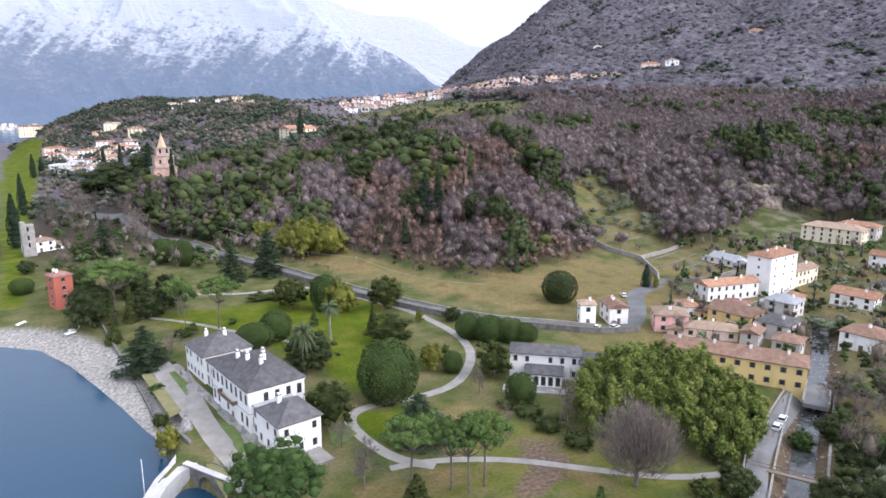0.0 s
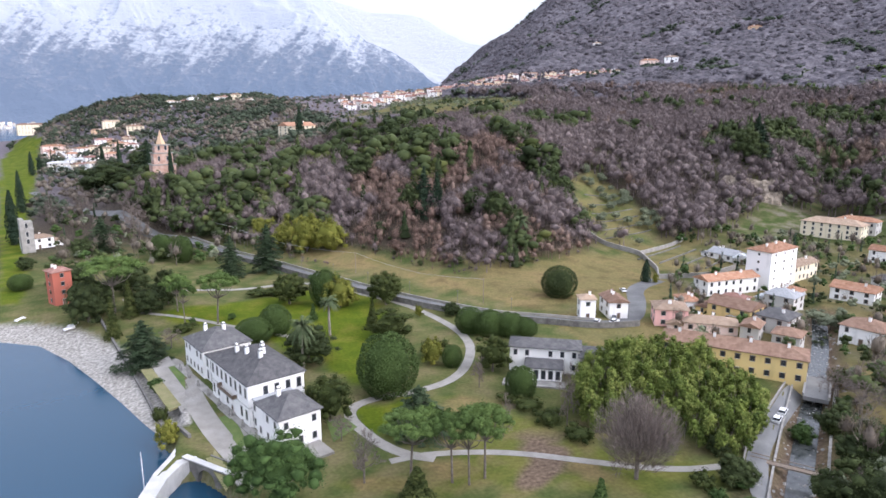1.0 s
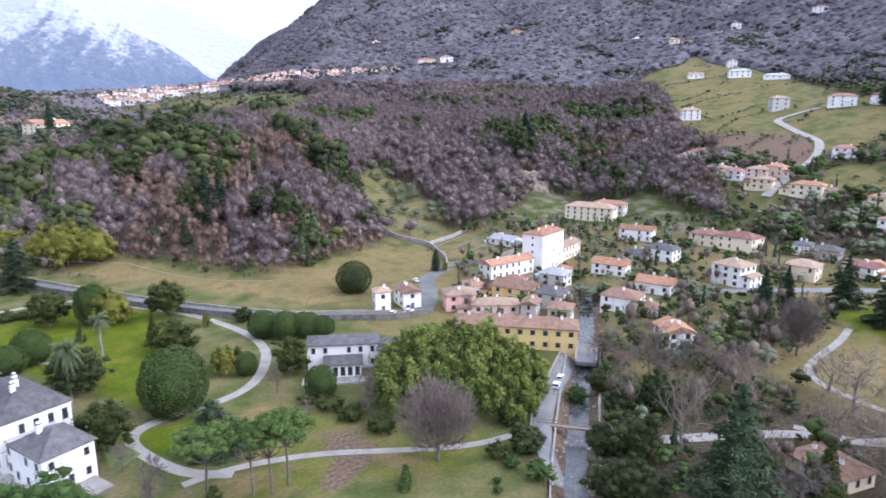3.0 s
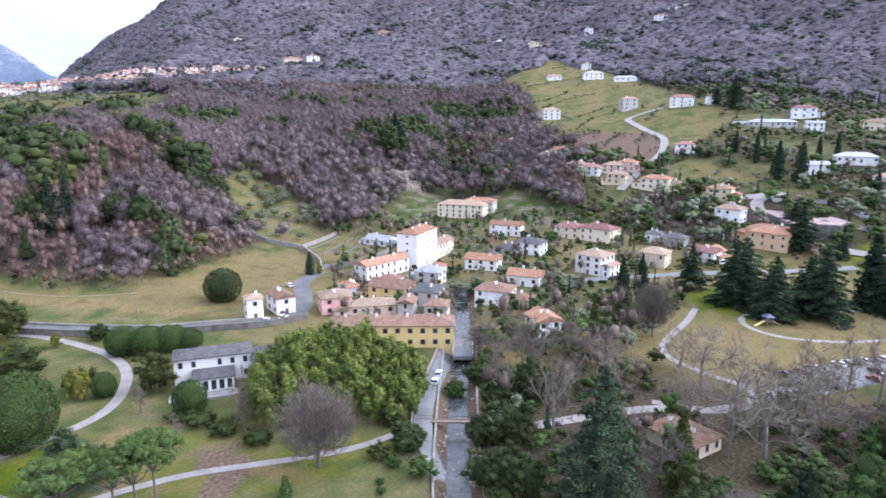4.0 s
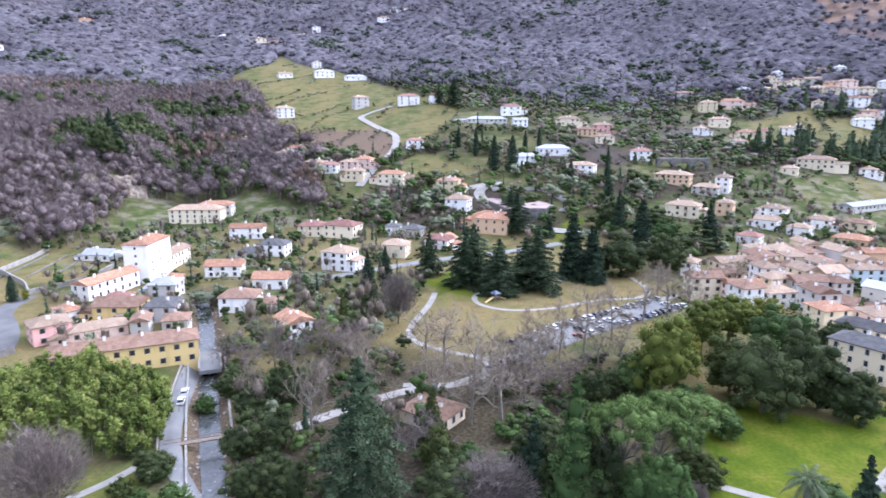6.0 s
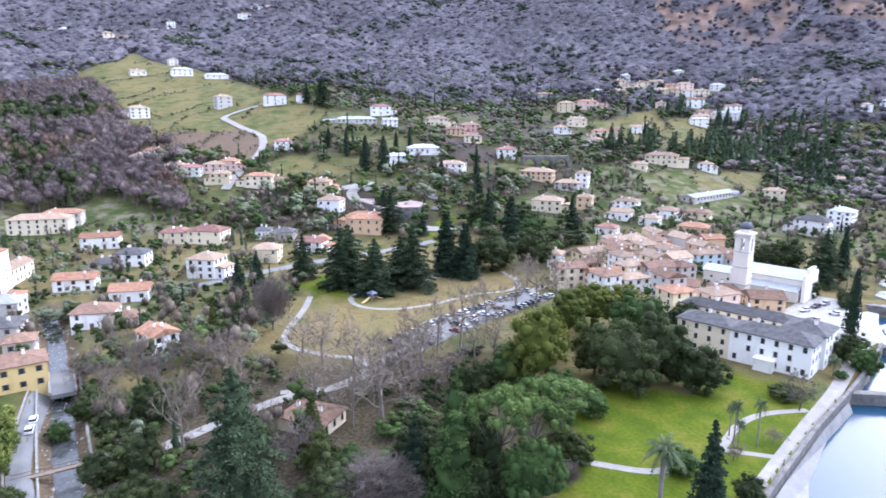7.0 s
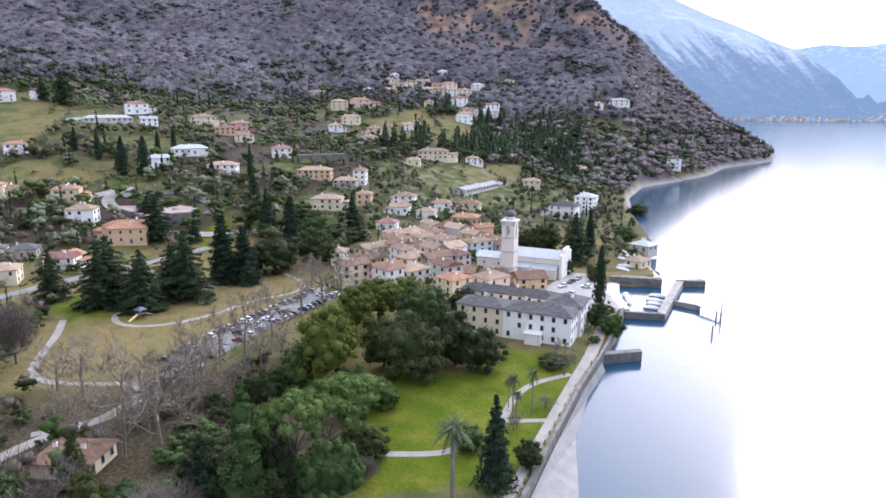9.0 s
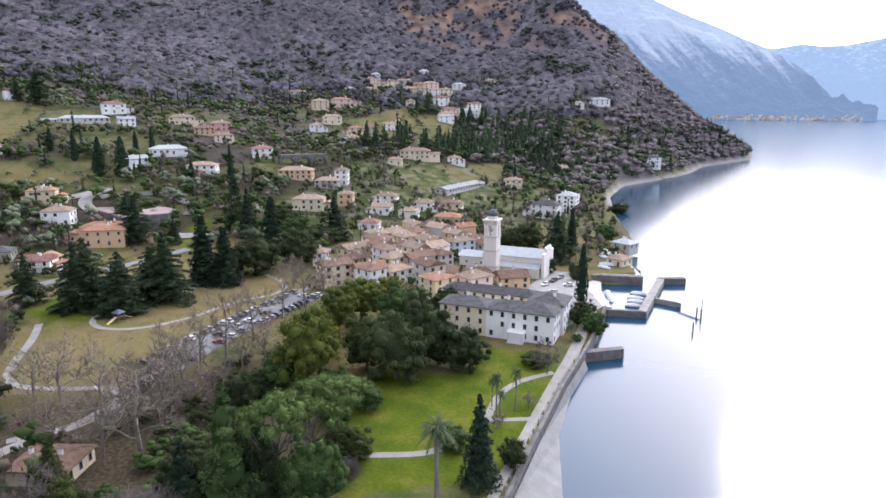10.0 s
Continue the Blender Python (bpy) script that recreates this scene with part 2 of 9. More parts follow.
def ground_material():
    """Grass, dry meadow, soil, leaf litter and shingle, by the ground's own cover."""
    m, n, l, s = material("ground_cover")

    def cover(name):
        a = n.new("ShaderNodeAttribute")
        a.attribute_name = name
        return a.outputs["Fac"]

    patch, fine = texture(n, l, 0.11, 10), texture(n, l, 1.1, 6)
    litter = link_ramp(n, l, fine, [(0.03, 0.024, 0.018), (0.055, 0.044, 0.032), (0.09, 0.072, 0.052)])
    rough_grass = link_ramp(n, l, patch, [(0.06, 0.08, 0.024), (0.1, 0.105, 0.038), (0.148, 0.128, 0.062)], 0.35, 0.65)
    lawn = link_ramp(n, l, patch, [(0.057, 0.088, 0.007), (0.085, 0.112, 0.009), (0.13, 0.132, 0.02)], 0.35, 0.68)
    dry = link_ramp(n, l, patch, [(0.13, 0.097, 0.044), (0.19, 0.145, 0.066), (0.12, 0.11, 0.036)], 0.3, 0.7)
    soil = link_ramp(n, l, fine, [(0.10, 0.07, 0.048), (0.17, 0.125, 0.088)])
    shingle = link_ramp(n, l, fine, [(0.2, 0.187, 0.165), (0.29, 0.274, 0.246), (0.38, 0.36, 0.326)])
    town = link_ramp(n, l, patch, [(0.045, 0.07, 0.018), (0.095, 0.105, 0.042), (0.17, 0.155, 0.115)], 0.42, 0.62)
    # far hill floor: lighter, bluer than litter, with the haze put into its colour
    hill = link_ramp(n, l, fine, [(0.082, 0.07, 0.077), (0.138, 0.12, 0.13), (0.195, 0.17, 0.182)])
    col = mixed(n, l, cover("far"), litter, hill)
    rock = link_ramp(n, l, texture(n, l, 0.05, 8, stretch=(1, 1, 0.4)), [(0.09, 0.066, 0.055), (0.19, 0.128, 0.095), (0.31, 0.21, 0.15)])
    for name, tone in (("rock", rock), ("grass", rough_grass), ("town", town), ("lawn", lawn), ("meadow", dry), ("soil", soil), ("shingle", shingle)):
        col = mixed(n, l, cover(name), col, tone)
    grain = link_ramp(n, l, fine, [(0.78, 0.78, 0.78), (1.14, 1.14, 1.14)])
    l.new(mixed(n, l, 1.0, col, grain, "MULTIPLY"), s.inputs["Base Color"])
    s.inputs["Roughness"].default_value = 0.95
    s.inputs["Specular IOR Level"].default_value = 0.06
    bumped(n, l, s, fine, 0.4, 0.15)
    return m


def lake_material():
    m, n, l, s = material("lake_water")
    s.inputs["Base Color"].default_value = (0.013, 0.05, 0.09, 1)
    s.inputs["Roughness"].default_value = 0.14
    s.inputs["IOR"].default_value = 1.39
    a = texture(n, l, 0.35, 4, stretch=(1, 0.45, 1))
    b = texture(n, l, 0.02, 4)
    c = n.new("ShaderNodeMath")
    c.operation = "MULTIPLY"
    l.new(a, c.inputs[0])
    l.new(b, c.inputs[1])
    bumped(n, l, s, c.outputs[0], 0.22, 0.25)
    return m


GROUND, LAKE = ground_material(), lake_material()


def mountain_material(name, snow_from, snow_to, wood, rock, haze_glow, snow=(0.27, 0.275, 0.285), ribs=None, weights=(250, 200, 880)):
    """Far range: woods below, bare rock and streaked snow above; miles of hazy air are imitated by a glow of the
    surface.
    """
    m, n, l, s = material(name)
    c = n.new("ShaderNodeTexCoord")
    sep = n.new("ShaderNodeSeparateXYZ")
    l.new(c.outputs["Object"], sep.inputs[0])
    broad = texture(n, l, 0.0045, 5)
    turned = n.new("ShaderNodeMapping")
    turned.inputs["Rotation"].default_value, turned.inputs["Scale"].default_value = (0, radians(38), 0), (1, 1, 2.0)
    l.new(c.outputs["Object"], turned.inputs[0])
    crags = texture(n, l, 0.022, 13)
    l.new(turned.outputs[0], crags.node.inputs["Vector"])
    crags.node.inputs["Distortion"].default_value = 0.6
    crags.node.inputs["Roughness"].default_value = 0.66
    level = sep.outputs["Z"]
    mix = [(broad, 330), (crags, 1000)]
    if ribs:
        # slanting ribs and gullies: they run down along the range as they fall
        run = n.new("ShaderNodeVectorMath")
        run.operation = "DOT_PRODUCT"
        run.inputs[1].default_value = ribs
        l.new(c.outputs["Object"], run.inputs[0])
        rib_place = n.new("ShaderNodeCombineXYZ")
        l.new(run.outputs["Value"], rib_place.inputs[0])
        fall = n.new("ShaderNodeMath")
        fall.operation = "MULTIPLY"
        fall.inputs[1].default_value = 0.22
        l.new(level, fall.inputs[0])
        l.new(fall.outputs[0], rib_place.inputs[1])
        rib = texture(n, l, 0.016, 9)
        l.new(rib_place.outputs[0], rib.node.inputs["Vector"])
        rib.node.inputs["Roughness"].default_value = 0.62
        mix = list(zip((broad, crags, rib), weights))
    for source, amount in mix:
        add = n.new("ShaderNodeMath")
        add.operation = "MULTIPLY_ADD"
        l.new(source, add.inputs[0])
        add.inputs[1].default_value = amount
        l.new(level, add.inputs[2])
        level = add.outputs[0]
    rng = n.new("ShaderNodeMapRange")
    rng.inputs[1].default_value, rng.inputs[2].default_value = snow_from + 665, snow_to + 665
    l.new(level, rng.inputs[0])
    bare = n.new("ShaderNodeMapRange")
    bare.inputs[1].default_value, bare.inputs[2].default_value = snow_from + 470, snow_from + 700
    l.new(level, bare.inputs[0])
    base = mixed(n, l, bare.outputs[0], wood, link_ramp(n, l, crags, [tuple(v * 0.6 for v in rock), rock], 0.4, 0.6))
    l.new(mixed(n, l, rng.outputs[0], base, snow), s.inputs["Base Color"])
    s.inputs["Roughness"].default_value = 0.95
    # blue emission of the slope stands in for haze in front of it
    s.inputs["Emission Color"].default_value = (*haze_glow, 1)
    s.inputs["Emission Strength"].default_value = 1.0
    bumped(n, l, s, crags, 0.8, 14)
    return m


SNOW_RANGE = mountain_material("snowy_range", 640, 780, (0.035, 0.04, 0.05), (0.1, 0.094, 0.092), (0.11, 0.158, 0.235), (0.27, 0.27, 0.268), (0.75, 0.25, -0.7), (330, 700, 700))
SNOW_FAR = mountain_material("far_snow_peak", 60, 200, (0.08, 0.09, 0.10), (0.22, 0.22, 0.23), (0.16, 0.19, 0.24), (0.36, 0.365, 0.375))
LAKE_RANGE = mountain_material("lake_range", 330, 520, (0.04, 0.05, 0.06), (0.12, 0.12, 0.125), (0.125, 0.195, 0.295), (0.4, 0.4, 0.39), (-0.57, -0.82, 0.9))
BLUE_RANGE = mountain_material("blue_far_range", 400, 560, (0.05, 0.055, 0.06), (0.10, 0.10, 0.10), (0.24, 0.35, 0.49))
STREAM_WATER = plain("dark_stream_water", (0.035, 0.04, 0.04), (0.10, 0.105, 0.10), 0.8, 0.15, 3.0, bump=0.4)

# ---- landform: heights along bearings from the shore, in metres ----
SECTIONS = []


def section(bearing, *profile):
    """One line of the landform: pairs of distance and height along a bearing (degrees clockwise from +y)."""
    SECTIONS.append((bearing, profile))


section(-60, (60, 0), (300, 0), (1500, 0), (2500, -9), (5200, -9))
section(-20, (60, 0), (300, 0), (1500, 0), (2500, -9), (5200, -9))
section(-14, (60, 0), (300, 0), (1500, 0), (1900, 0), (2500, -9), (5200, -9))
section(-9, (60, 0), (420, 1), (900, 8), (1250, 30), (1500, 70), (1800, 60), (2400, -9), (5200, -9))
section(-4, (60, 0), (420, 1), (445, 10), (470, 22), (560, 20), (800, 22), (1150, 60), (1450, 105), (1800, 70), (2400, -9), (5200, -9))
section(2, (60, 0), (350, 0), (375, 3), (420, 18), (500, 30), (700, 38), (1000, 64), (1350, 104), (1800, 70), (2400, -9), (5200, -9))
section(8, (60, 0), (305, 0), (340, 2), (380, 13), (480, 44), (560, 48), (850, 66), (1100, 92), (1400, 105), (1900, 50), (2500, -9), (5200, -9))
section(16, (60, 0), (262, 0), (310, 2), (345, 12), (470, 53), (560, 57), (800, 80), (1000, 96), (1300, 100), (1900, 40), (2500, -9), (5200, -9))
section(24, (60, 0), (240, 0), (285, 2), (335, 13), (460, 57), (540, 62), (760, 86), (950, 108), (1400, 150), (2100, 275), (2600, 200), (3200, -9), (5200, -9))
section(29, (60, 0), (240, 0), (300, 2), (345, 12), (450, 44), (560, 60), (760, 90), (950, 118), (1400, 220), (2100, 390), (2700, 330), (3400, 0), (5200, 0))
section(34, (60, 0), (240, 0), (300, 1), (350, 4), (400, 15), (470, 36), (540, 52), (640, 66), (760, 88), (1000, 132), (1500, 260), (2200, 520), (3000, 600), (4000, 300), (5200, 300))
section(39, (60, 0), (300, 0), (375, 2), (430, 17), (500, 40), (600, 58), (720, 78), (1000, 135), (1500, 270), (2200, 560), (3000, 700), (5200, 500))
section(45, (60, 0), (300, 0), (400, 3), (450, 12), (520, 48), (640, 66), (760, 84), (1000, 140), (1500, 270), (2200, 560), (3000, 760), (5200, 600))
section(51, (60, 0), (300, 0), (400, 3), (470, 8), (540, 18), (640, 50), (760, 78), (1000, 132), (1500, 260), (2200, 540), (3000, 780), (5200, 600))
section(57, (60, 0), (300, 0), (380, 3), (430, 10), (480, 24), (560, 44), (640, 64), (760, 92), (950, 128), (1500, 280), (2200, 560), (3000, 800), (5200, 600))
section(65, (60, 0), (300, 0), (370, 3), (410, 10), (480, 31), (560, 49), (640, 66), (760, 92), (950, 126), (1500, 310), (2200, 580), (3000, 800), (5200, 600))
section(73, (60, 0), (290, 0), (350, 2), (400, 12), (480, 29), (560, 50), (660, 80), (800, 100), (1000, 160), (1500, 330), (2200, 600), (3000, 800), (5200, 600))
section(82, (60, 0), (290, 0), (350, 3), (420, 16), (520, 40), (640, 68), (760, 84), (1000, 160), (1500, 340), (2200, 640), (3000, 800), (5200, 600))
section(90, (60, 0), (300, 0), (360, 4), (440, 18), (540, 38), (650, 60), (780, 78), (900, 110), (1400, 330), (2000, 620), (3000, 800), (5200, 600))
section(97, (60, 0), (300, 0), (380, 5), (460, 17), (560, 36), (680, 60), (800, 88), (900, 118), (1300, 310), (1900, 640), (3000, 800), (5200, 600))
section(104, (60, 0), (320, 0), (420, 6), (520, 20), (640, 42), (760, 66), (870, 100), (1200, 260), (1700, 560), (2600, 700), (5200, 400))
section(110, (60, 0), (340, 0), (450, 4), (560, 12), (660, 26), (780, 58), (900, 105), (1150, 230), (1600, 460), (2400, 560), (5200, 300))
section(115, (60, 0), (400, 0), (560, 4), (640, 14), (760, 48), (900, 110), (1150, 232), (1500, 320), (2200, 300), (5200, 200))
section(118, (60, 0), (500, 0), (620, 6), (720, 26), (860, 84), (1080, 182), (1400, 200), (2000, 100), (2600, 0), (5200, 0))
section(122.5, (60, 0), (690, 0), (760, 12), (860, 46), (1010, 106), (1200, 100), (1500, 0), (5200, -9))
section(126.5, (60, 0), (880, 0), (930, 18), (1020, 56), (1120, 40), (1250, -4), (5200, -9))
section(130.2, (60, 0), (1000, 0), (1060, 10), (1120, 4), (1200, -9), (5200, -9))
section(135, (60, 0), (1000, -9), (5200, -9))
section(200, (60, 0), (1000, -9), (5200, -9))
section(300, (60, 0), (1000, -9), (5200, -9))

LAKE_LEVEL = -4.0
SHORE = [(-1700, 3200), (-800, 1500), (-330, 700), (-170, 330), (-110, 262), (-71, 250), (-59, 242), (-47, 223), (-37, 203),
         (-28, 184), (-21, 168), (-16, 158), (-12, 151), (-13, 142), (-15.5, 136), (-18.5, 124), (-16, 122), (-12.5, 133), (-9, 138),
         (-5.5, 136.5), (-2, 131), (3, 121), (15, 104), (50, 76), (84, 38), (95, -8), (96, -35.2),
         (105.3, -41.8), (126.3, -56.8), (150.5, -74.7), (167.4, -88.4), (181, -98.9), (193.5, -107.8), (209.3, -118.8), (217, -121), (238, -126), (251, -133), (253.5, -138), (249, -147), (247, -153), (251, -159),
         (262, -163), (276, -167), (290, -174), (334, -204), (420, -240),
         (500, -280), (570, -333), (605, -391), (660, -470), (736, -545), (790, -640), (822, -690), (900, -760), (1200, -900),
         (2200, -1250), (5200, -2500)]
STREAM = [(64, 48), (80, 62), (95, 75.5), (119, 95), (148, 117.5), (166, 131), (190, 150), (215, 172)]


def along(X, Y, pts):
    """Distance to a polyline and the side on which a point lies (positive to the left of its way)."""
    best = np.full(X.shape, 1e9)
    side = np.ones(X.shape)
    for (ax, ay), (bx, by) in zip(pts[:-1], pts[1:]):
        dx, dy = bx - ax, by - ay
        s = np.clip(((X - ax) * dx + (Y - ay) * dy) / (dx * dx + dy * dy), 0, 1)
        d = np.hypot(X - ax - s * dx, Y - ay - s * dy)
        near = d < best - 1e-9
        side = np.where(near, np.sign(dx * (Y - ay) - dy * (X - ax)), side)
        best = np.where(near, d, best)
    return best, side


R_LOG = np.linspace(math.log(40), math.log(5200), 700)
B_DEG = np.arange(-60, 300.01, 0.5)


def landform():
    rr = np.exp(R_LOG)
    rows = np.array([np.interp(rr, *zip(*p)) for _, p in SECTIONS])
    bearings = [b for b, _ in SECTIONS]
    table = np.array([np.interp(B_DEG, bearings, rows[:, k]) for k in range(len(rr))]).T
    for axis, n in ((0, 5), (1, 9)):
        k = np.hanning(n + 2)[1:-1]
        k /= k.sum()
        table = np.apply_along_axis(lambda v: np.convolve(np.pad(v, n // 2, mode="edge"), k, "valid"), axis, table)
    return table


TABLE = landform()


def ground_many(X, Y):
    """Heights of the ground at arrays of places."""
    X, Y = np.asarray(X, float), np.asarray(Y, float)
    b = (np.degrees(np.arctan2(X, Y)) + 60) % 360
    r = np.clip(np.hypot(X, Y), 41, 5190)
    u = np.clip(b / 0.5, 0, len(B_DEG) - 1.001)
    v = (np.log(r) - R_LOG[0]) / (R_LOG[1] - R_LOG[0])
    i, j = u.astype(int), v.astype(int)
    fu, fv = u - i, v - j
    z = (TABLE[i, j] * (1 - fu) + TABLE[i + 1, j] * fu) * (1 - fv) + (TABLE[i, j + 1] * (1 - fu) + TABLE[i + 1, j + 1] * fu) * fv
    rough = np.clip((z - 3) / 30, 0, 1)
    z = z + rough * (1.6 * np.sin(X / 23 + 1.3 * np.sin(Y / 31)) * np.cos(Y / 19 + np.sin(X / 41))
                     + np.clip(r / 900, 0, 2.2) * 4.5 * np.sin(X / 77 + 2 * np.sin(Y / 97)) * np.cos(Y / 83 + 1.7 * np.sin(X / 113)))
    hills = np.clip((z - 120) / 150, 0, 1)
    z = z + hills * 34 * np.abs(np.sin((X - 0.4 * Y) / 120 + 1.4 * np.sin((X + Y) / 260))) - hills * 17
    z = z + hills * 13 * np.abs(np.sin((X * 0.3 + Y) / 47 + 1.7 * np.sin((X - Y) / 140))) - hills * 6
    d, side = along(X, Y, SHORE)
    slope = np.where((X < -10) & (Y > 156) & (Y < 400), 0.16, np.where(X < 300, 3.0, 0.9))
    dry = np.minimum(z, LAKE_LEVEL - 0.3 + d * slope)
    z = np.where(side > 0, dry, np.maximum(LAKE_LEVEL - 0.3 - d * 0.25, -9.0))
    e, _ = along(X, Y, STREAM)
    return z - np.where(side > 0, 3.4 * np.clip(1.5 - e / 4.5, 0, 1), 0)


def ground(x, y):
    return float(ground_many(np.array([x]), np.array([y]))[0])


# ---- outlines of fields and ways, in metres ----
LAWN_VILLA = [(-23, 256.6), (12, 261.4), (40.3, 268.7), (63.9, 263.9), (58.1, 208.1), (35.4, 162), (27.1, 186.4), (6.1, 227), (-16.4, 240.4)]
LAWN_FRONT = [(30, 151.4), (48.7, 153.3), (38.9, 131.3), (32.2, 136.6)]
LAWN_WEST = [(-298.7, 1175.9), (-377.1, 1675.5), (-271, 1354.1), (-127.2, 561.9), (-72.3, 288.1), (-80.8, 291.3)]
LAWN_EAST = [(151.7, -14.4), (172.4, -25.2), (164, -46.8), (181.8, -64.5), (173.5, -77.9), (154.9, -77.2), (119, -50.7), (111, -42.2), (113.5, -10.6), (131.2, -17.2)]
LAWN_PLAY = [(257, 88.7), (294.6, 74.2), (280.8, 57.6), (247.6, 66.5), (234.1, 49.6), (223.6, 68.5)]
MEADOW_ROAD = [(37, 338.8), (67.8, 328.1), (81.3, 299.6), (105.8, 256.9), (143.6, 264.5), (185.9, 276.8), (180.4, 236.3), (135.5, 207.5), (113.7, 208.3), (79.9, 266.2), (56.3, 300.7)]
MEADOW_PARK = [(59.8, 157), (66.5, 134.7), (81.5, 113.1), (99.2, 94.3), (97.8, 88.3), (19.2, 117), (45.3, 118.7), (52.4, 141.5)]
MEADOW_PLAY = [(188.3, 70.7), (243.9, 74.9), (234.1, 49.6), (305.4, 9.2), (282.1, -13.5), (250.7, -14.7), (182.2, 36.1), (156, 47), (161.8, 62.2)]
OLIVE_SLOPE = [(191.5, 319), (217.1, 357.1), (244.2, 382.1), (251.4, 345.9), (251.8, 304.2), (214.9, 283.3), (197.9, 289.8)]
FIELD_HIGH = [(686.2, 485.5), (852.5, 511.4), (773.9, 348.8), (610.2, 174.1), (529.3, 167.5), (494.8, 191.8), (451.6, 187.3), (472.8, 260.6), (519.7, 322.6), (605.6, 394.5)]
FIELD_MID = [(442.9, 179.2), (484.5, 169.6), (444.9, 98.2), (429.3, 157)]
PLOUGHED = [(509.8, 292.7), (537, 224.2), (493.2, 194.9), (463.2, 192.3), (459.3, 228), (468.4, 274)]
FIELD_HAMLET = [(721.2, -161.2), (746.2, -215.5), (591.3, -164.7), (569, -122.1)]
FIELD_HAMLET_LOW = [(662.9, -73.2), (746.7, -153.6), (630.2, -152.3), (584.8, -79.2)]
FIELD_EAST = [(501.1, -89.6), (577.7, -216.1), (501.6, -183.2), (453.2, -93.1)]
GARDEN = [(205, 269.7), (241.9, 284.4), (243.3, 244.4), (210.3, 228.7), (196.7, 241.3)]
FIELD_LEFT = [(146.2, 748.6), (263.6, 817.7), (325.8, 678), (339.6, 623.8), (245.6, 510), (220.2, 645.3)]
LAWN_CIRCUS = [(359.3, 50), (390.2, 35.4), (338.9, 30.3), (336.4, 44.6)]
SOIL_PARK = [(62.3, 117.5), (71.9, 116.6), (67, 106), (58.5, 102.6), (55.2, 106)]
SOIL_PARK_TWO = [(63.4, 123.8), (74.6, 121.1), (73.1, 116.1), (64, 117.9)]
PATH_VILLA = [(-19.9, 205.5), (-13.4, 205.5), (-7.2, 169.7), (-2.7, 150.5), (2.8, 134.1)]
PATH_PARK = [(-26.9, 256.5), (-10.9, 245.5), (6.1, 228.2), (26.7, 207.5)]
PATH_NORTH = [(-34.6, 276.3), (-11.7, 286.2), (10.8, 277.7), (37.9, 284.6), (56.9, 255.3), (70, 233.6), (76.1, 211.4), (78.2, 194.5), (75.4, 178.7), (63.4, 159.8), (49.3, 155), (35.3, 155.3), (28.3, 150.3), (30, 138.9), (34.8, 126.2), (42.2, 121)]
PATH_LOW = [(32.7, 123.3), (41.8, 123.7), (58.6, 118.3), (73.7, 107.8), (88.4, 98.7), (100.1, 96.7)]
ROAD_MAIN = [(-153, 694.8), (-87.2, 537.3), (-51.6, 452), (-13.7, 387.7), (11.8, 347.9), (39.8, 297.9), (58.4, 261.7), (78.2, 230.4), (96.8, 207.3), (110.8, 198.7), (126.6, 186.2), (139.8, 184.7), (156.5, 204), (166.6, 221.6), (186.3, 230)]
ROAD_BRIDGE = [(94, 78.8), (100.3, 89.9), (112.5, 101), (131.8, 112.9), (147.4, 122.5), (156.3, 125.6)]
PATH_PLAY = [(239.8, 78.3), (223.1, 75), (199.1, 73.8), (185.8, 69.8), (179.2, 54.4), (178.4, 39.4), (159.6, 38.7), (152.9, 58.7)]
PATH_LOOP = [(278.2, 28.1), (252.3, 51.4), (244.5, 63.3), (229.9, 59.3), (224.8, 45.4), (233.4, 28.7), (250.8, 14.5), (256.1, -1.3), (269.8, -5.2), (288.7, 3.8)]
PATH_PARKING = [(119.4, 76.8), (151.8, 56.7), (157.8, 42.8), (177.3, 36.6), (208, 25), (243.4, 2.2), (265.9, -15.1)]
PARKING = [(189.7, 32.5), (211.3, 20.1), (232.6, 3.7), (252.7, -11)]
ROAD_HILL = [(401.3, 185.7), (446.2, 189.4), (490.6, 192.3), (524, 208.6), (548.7, 245.4), (579.1, 268), (611.9, 245)]
PATH_EAST = [(129, -10.9), (125.7, -23.7), (124.2, -32.1), (128.6, -37)]
PATH_EAST_TWO = [(135.9, -46), (133.7, -58)]
PATH_EAST_THREE = [(135.5, -47.3), (147.9, -54.4), (154.9, -62.5), (157.6, -74.5)]
ROAD_VALLEY = [(235.5, 138.5), (265.2, 119.8), (296.6, 91.6), (313.4, 67.7), (339.8, 41.2)]
ROAD_CURVE = [(416.7, 118.4), (428.6, 100.4), (439.2, 93.3), (413.2, 109.7), (384.2, 84.2), (361.2, 65.9), (359.4, 41.1), (360.7, 23.6)]


